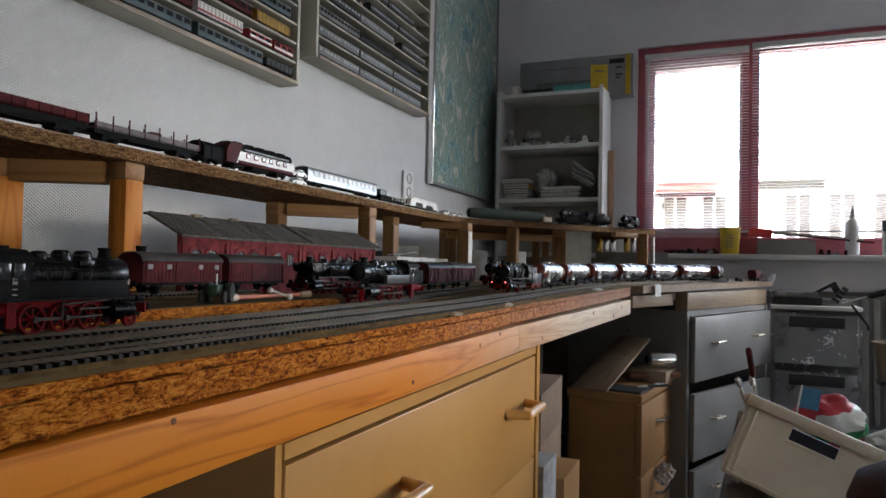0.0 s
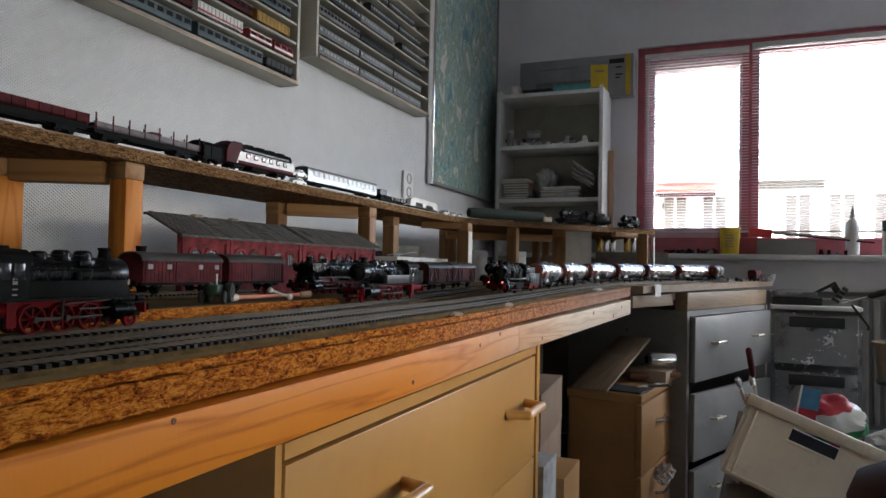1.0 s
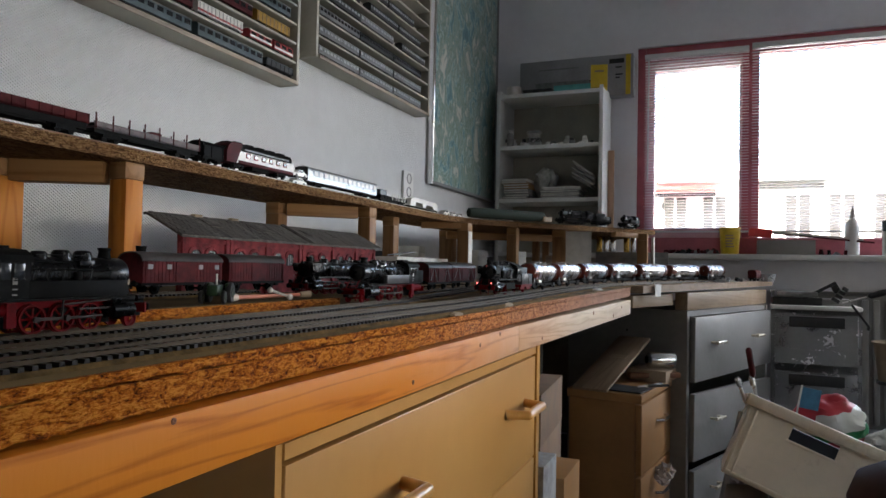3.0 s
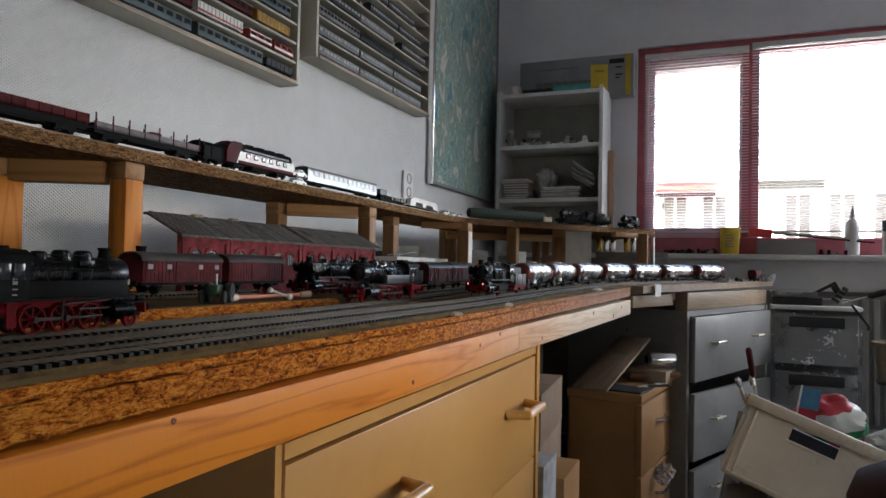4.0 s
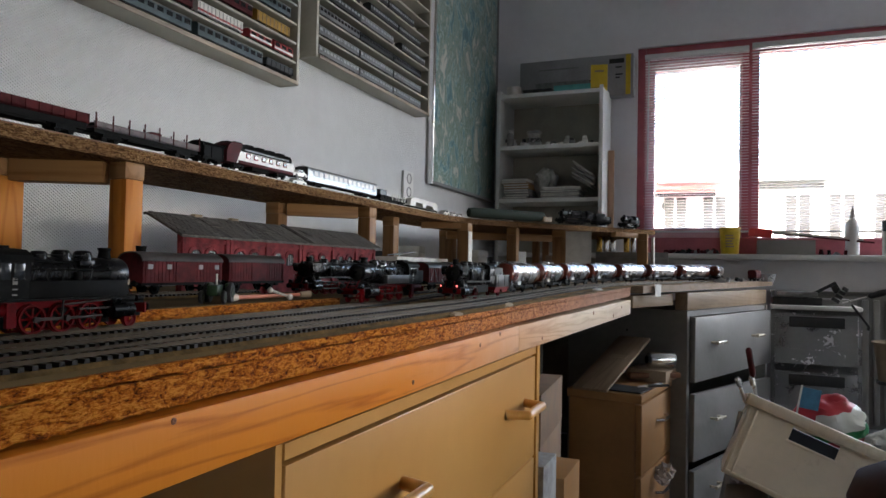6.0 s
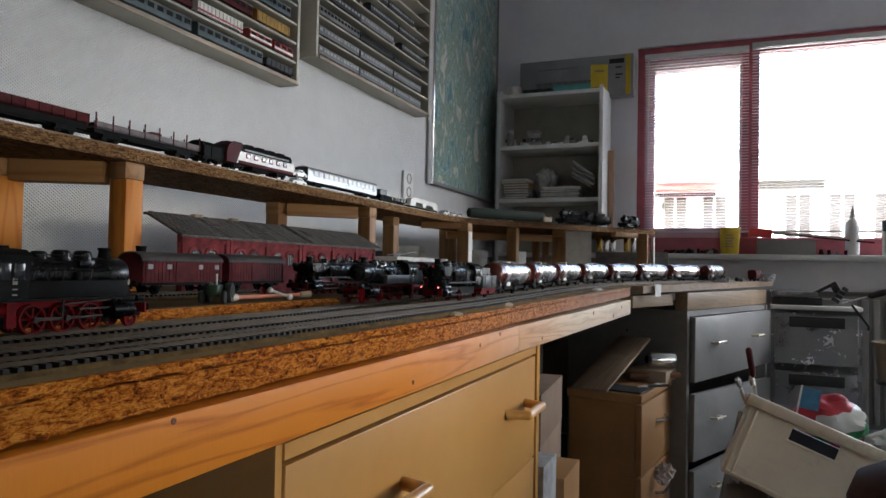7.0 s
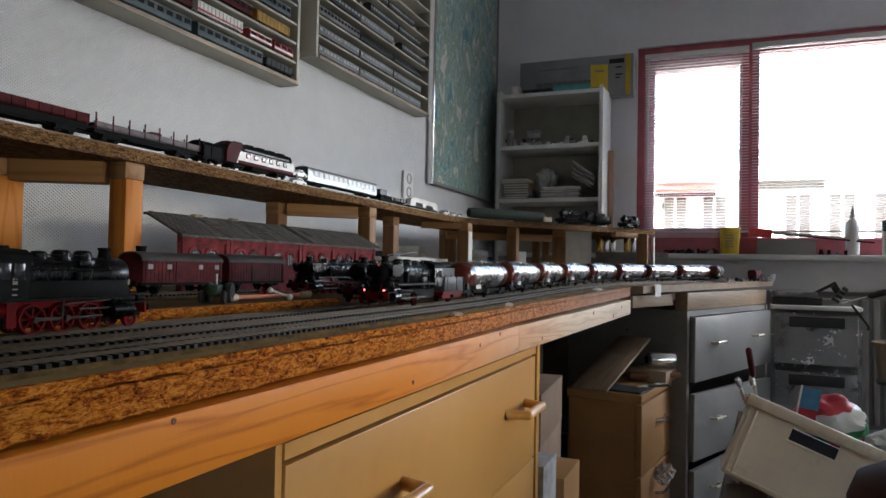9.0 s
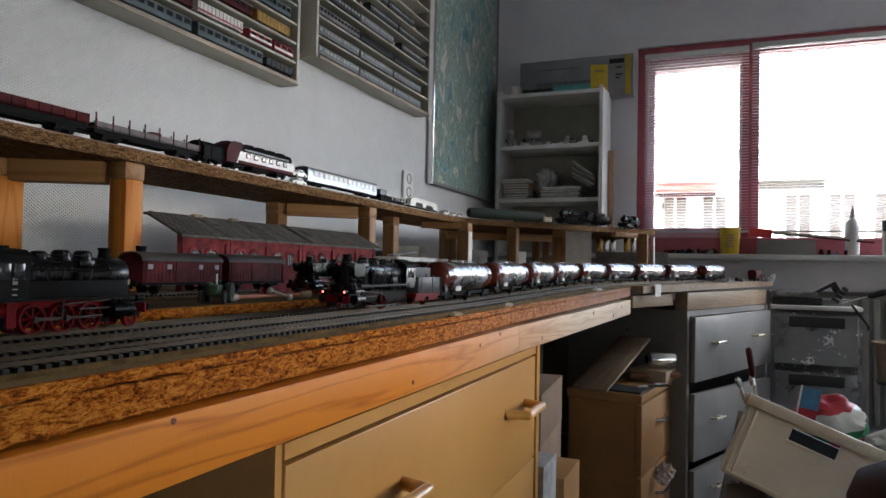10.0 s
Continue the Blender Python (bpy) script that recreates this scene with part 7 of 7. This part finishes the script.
# ---- crate on a box, and the stool ----
def crate():
    """Tipped storage crate; local x runs along the near rim, y goes in, z up its walls."""
    c = thing("plastic_crate", "tipped cream plastic crate with hand slots, full of odds and ends", "crate", pose(0.0007, 1.7343, 0.3544, -9.63, 20.73, -3.5))
    L, D, H, t = 0.46, 0.30, 0.19, 0.004

    def wall(name, p, q, slot=None):
        bm = bmesh.new()
        p, q = Vector(p), Vector(q)
        w = (q - p).length
        us = [0, w] if not slot else [0, slot[0], slot[1], w]
        zs = [0, H] if not slot else [0, slot[2], slot[3], H]
        n = (q - p).normalized().cross(Vector((0, 0, 1)))
        e = (q - p).normalized()
        for i in range(len(us) - 1):
            for j in range(len(zs) - 1):
                if slot and i == 1 and j == 1:
                    continue
                v = [bm.verts.new(p + e * us[k] - n * o + Vector((0, 0, zs[m]))) for o in (0, t) for k, m in ((i, j), (i + 1, j), (i + 1, j + 1), (i, j + 1))]
                for f in ((0, 1, 2, 3), (7, 6, 5, 4), (0, 4, 5, 1), (1, 5, 6, 2), (2, 6, 7, 3), (3, 7, 4, 0)):
                    bm.faces.new([v[k] for k in f])
        bmesh.ops.remove_doubles(bm, verts=bm.verts, dist=1e-5)
        return part(name, bm, M_CRATE, c)
    wall("long_side", (0, 0, 0), (L, 0, 0), (0.098, 0.196, 0.131, 0.164))
    wall("long_side", (L, D, 0), (0, D, 0), (0.245, 0.365, 0.118, 0.155))
    wall("short_side", (0, D - t, 0), (0, t, 0))
    wall("short_side", (L, t, 0), (L, D - t, 0))
    part("bottom", B(t, L - t, t, D - t, 0, 0.004), M_CRATE, c)
    for q in ((-0.008, L + 0.008, -0.009, -0.0005), (-0.008, L + 0.008, D + 0.0005, D + 0.009), (-0.009, -0.0005, 0, D), (L + 0.0005, L + 0.009, 0, D)):
        part("rim", B(*q, H - 0.024, H + 0.003, 0.003), M_CRATE, c, "thick rolled rim")
    for x in (0.002, 0.016):
        part("corner_rib", B(x, x + 0.005, -0.004, 0.001, 0.006, H - 0.024, 0.0015), M_CRATE, c)
    part("foot_rib", B(0.004, L - 0.004, -0.004, 0.001, 0.004, 0.012, 0.0015), M_CRATE, c)
    part("slot_lip", B(0.094, 0.200, -0.003, 0.0005, 0.125, 0.131, 0.001), M_CRATE, c)
    return c


crate()
# made-up dark filler in the crate, so that its hand slot reads dark
dbx = thing("dark_box", "dark navy filler behind the crate's slot", "box", pose(0.0007, 1.7343, 0.3544, -9.63, 20.73, -3.5))
part("body", B(0.02, 0.40, 0.006, 0.10, 0.0045, 0.158, 0.003), mat("dark_navy_plastic", (0.008, 0.01, 0.018), 0.5), dbx)
cb = thing("storage_box", "blue and white box under the tipped crate", "box", pose(0.0, 1.745, 0, 0, 0, -3.5))
part("body", B(0.0, 0.10, 0.0, 0.26, 0.0, 0.270, 0.004), M_GREYCAB, cb)
part("blue_print", B(0.01, 0.07, -0.0015, 0.0, 0.20, 0.262), M_BLUE, cb, "blue printed panel")
part("red_print", B(0.004, 0.018, -0.0025, -0.0015, 0.235, 0.26), M_REDC, cb, "red printed spot")
fp = thing("frosted_sheet", "frosted plastic lid leaning behind the crate", "lid", pose(-0.02, 1.93, 0.0, 0, 12, 22))
part("sheet", B(-0.03, 0.03, 0, 0.006, 0.0, 0.46, 0.002), M_CLEAR, fp)


def blob(name, at, rx, ry, rz, material, label, cat, amp=0.12, fr=9.0):
    o = thing(name, label, cat, at)
    bm = bmesh.new()
    bmesh.ops.create_icosphere(bm, subdivisions=4, radius=1.0)
    for vv in bm.verts:
        k = 1 + amp * noise.noise(vv.co * 2.1) + amp * 0.5 * noise.noise(vv.co * fr * 0.6)
        vv.co = Vector((vv.co.x * rx, vv.co.y * ry, vv.co.z * rz)) * k
    part("cloth" if cat == "bag" else "body", bm, material, o)
    return o


ZR = ZC - 0.305


def striped_mat():
    """Red, white and green print in broad curved bands."""
    m = mat("striped_bag_print", (0.5, 0.5, 0.5), 0.5, var=0.1, scale=30)
    nt = m.node_tree
    co = nt.nodes.new("ShaderNodeTexCoord")
    wob = nt.nodes.new("ShaderNodeTexNoise")
    wob.inputs["Scale"].default_value = 14
    nt.links.new(co.outputs["Object"], wob.inputs["Vector"])
    mp = nt.nodes.new("ShaderNodeMapping")
    mp.inputs["Rotation"].default_value = (0, radians(35), 0)
    nt.links.new(co.outputs["Object"], mp.inputs[0])
    sp = nt.nodes.new("ShaderNodeSeparateXYZ")
    nt.links.new(mp.outputs[0], sp.inputs[0])
    mr = nt.nodes.new("ShaderNodeMath")
    mr.operation = "MULTIPLY_ADD"
    mr.inputs[1].default_value, mr.inputs[2].default_value = 7.0, 0.28
    nt.links.new(sp.outputs["Z"], mr.inputs[0])
    ad = nt.nodes.new("ShaderNodeMath")
    ad.operation = "MULTIPLY_ADD"
    ad.inputs[1].default_value = 0.35
    nt.links.new(wob.outputs[0], ad.inputs[0])
    nt.links.new(mr.outputs[0], ad.inputs[2])
    r = nt.nodes.new("ShaderNodeValToRGB")
    r.color_ramp.interpolation = "CONSTANT"
    e = r.color_ramp.elements
    e[0].position, e[0].color = 0.0, (0.35, 0.02, 0.025, 1)
    e[1].position, e[1].color = 0.16, (0.02, 0.20, 0.06, 1)
    for p, c in ((0.34, (0.66, 0.62, 0.54, 1)), (0.66, (0.46, 0.02, 0.03, 1))):
        x = e.new(p)
        x.color = c
    nt.links.new(ad.outputs[0], r.inputs[0])
    nt.links.new(r.outputs[0], nt.nodes["Principled BSDF"].inputs["Base Color"])
    return m


blob("striped_bag", pose(0.258, 2.00, 0.442, 0, 22, 20), 0.088, 0.05, 0.066, striped_mat(), "crumpled red, white and green printed bag in the crate", "bag", 0.18)
fl = thing("paper_flag", "blue and red paper flag with white edge stuck in the crate", "flag", pose(0.167, 1.925, 0.440, 0, 10, 12))
part("cloth", B(0.002, 0.046, -0.002, 0.002, 0.045, 0.096), M_BLUE, fl, "blue upper half")
part("cloth", B(0.002, 0.044, -0.002, 0.002, 0.0, 0.045), M_REDC, fl, "red lower half")
part("stick", C((0, 0, -0.03), (0, 0, 0.100), 0.0025, seg=8), M_PAPER, fl)
blob("white_bag", pose(0.375, 1.96, 0.40), 0.05, 0.05, 0.04, M_PAPER, "crumpled white plastic bag in the crate", "bag", 0.25)
for k, (dx, h, m) in enumerate(((0.0, 0.095, M_MAROON), (0.012, 0.03, M_STEEL), (-0.004, 0.03, M_CLEAR))):
    tl = thing("hand_tool", "slim hand tool standing in the crate's corner", "tool", pose(0.098 + dx, 1.845, 0.385, 2, -9 - 5 * k, 0), group="hand tools in the crate")
    part("shaft", C((0, 0, 0), (0, 0, 0.15 + h), 0.004, seg=8), M_STEEL, tl)
    part("grip", lathe(bmesh.new(), [(0.004, 0.15 + h * 0.3), (0.007, 0.15 + h * 0.4), (0.0075, 0.15 + h), (0.004, 0.155 + h)], seg=12), m, tl)


def stool():
    s = thing("padded_stool", "dark brown padded fabric stool beside the table", "stool", pose(0.272, 1.07, 0))
    zt = ZC - 0.246
    prof = [(0.02, zt), (0.075, zt - 0.003), (0.105, zt - 0.020), (0.116, zt - 0.05), (0.112, zt - 0.085), (0.09, zt - 0.10), (0.02, zt - 0.104)]
    part("cushion", lathe(bmesh.new(), prof, seg=40), M_SEAT, s, "dark rounded cushion", smooth=60)
    part("post", C((0, 0, 0.06), (0, 0, zt - 0.1), 0.02, seg=16), M_BLACKP, s)
    for k in range(5):
        a = k * 2 * math.pi / 5
        lg = part("leg", C((0, 0, 0.07), (0.2 * math.cos(a), 0.2 * math.sin(a), 0.05), 0.014, 0.01, seg=10), M_BLACKP, s)
        part("castor", C((0.2 * math.cos(a) - 0.01, 0.2 * math.sin(a), 0.026), (0.2 * math.cos(a) + 0.01, 0.2 * math.sin(a), 0.026), 0.026, seg=14), M_BLACKP, lg)


stool()


def bucket():
    b = thing("plastic_bucket", "beige plastic bucket on a dark stand by the radiator", "bucket", pose(0.60, 3.0, 0))
    z = ZC - 0.385
    part("body", lathe(bmesh.new(), [(0.060, z), (0.062, z + 0.002), (0.078, z + 0.135), (0.084, z + 0.137), (0.084, z + 0.143), (0.076, z + 0.143), (0.058, z + 0.01)], seg=32), M_CARD, b)
    part("stand_top", C((0, 0, z - 0.012), (0, 0, z), 0.07, seg=24), M_BLACKP, b)
    part("stand_pole", C((0, 0, 0.02), (0, 0, z - 0.012), 0.014, seg=12), M_BLACKP, b)
    part("stand_foot", lathe(bmesh.new(), [(0.13, 0), (0.13, 0.01), (0.03, 0.025), (0.012, 0.03)], seg=28), M_BLACKP, b)


bucket()


def advance(t):
    """Metres run by the train since the start: it gathers speed slowly."""
    ts = (0.0, 1.5, 2.5, 4.0, 5.5, 7.0, 7.5, 8.5, 9.0, 10.0)
    ds = (0.0, 0.028, 0.056, 0.117, 0.196, 0.292, 0.327, 0.405, 0.445, 0.528)
    c = np.polyfit(ts, ds, 4)
    return float(np.polyval(c, t) - np.polyval(c, 0.0))


def motions():
    times = [round(0.1 * k, 1) for k in range(101)]
    for ob, s0, wheels, rods in TRAIN:
        walk(ob, [(t, on_track(S_FRONT + s0 - advance(t))) for t in times[::5]])
        for w, r in wheels:
            y = w.matrix_local.translation.y
            walk(w, [(t, pose(0, y, r, math.degrees(advance(t) / r), 0, 0)) for t in times])
        for rod, r in rods:
            rows = []
            for t in times:
                a = advance(t) / r
                rows.append((t, pose(0, 0.0036 * math.sin(a), r + 0.0036 * math.cos(a))))
            walk(rod, rows)


motions()
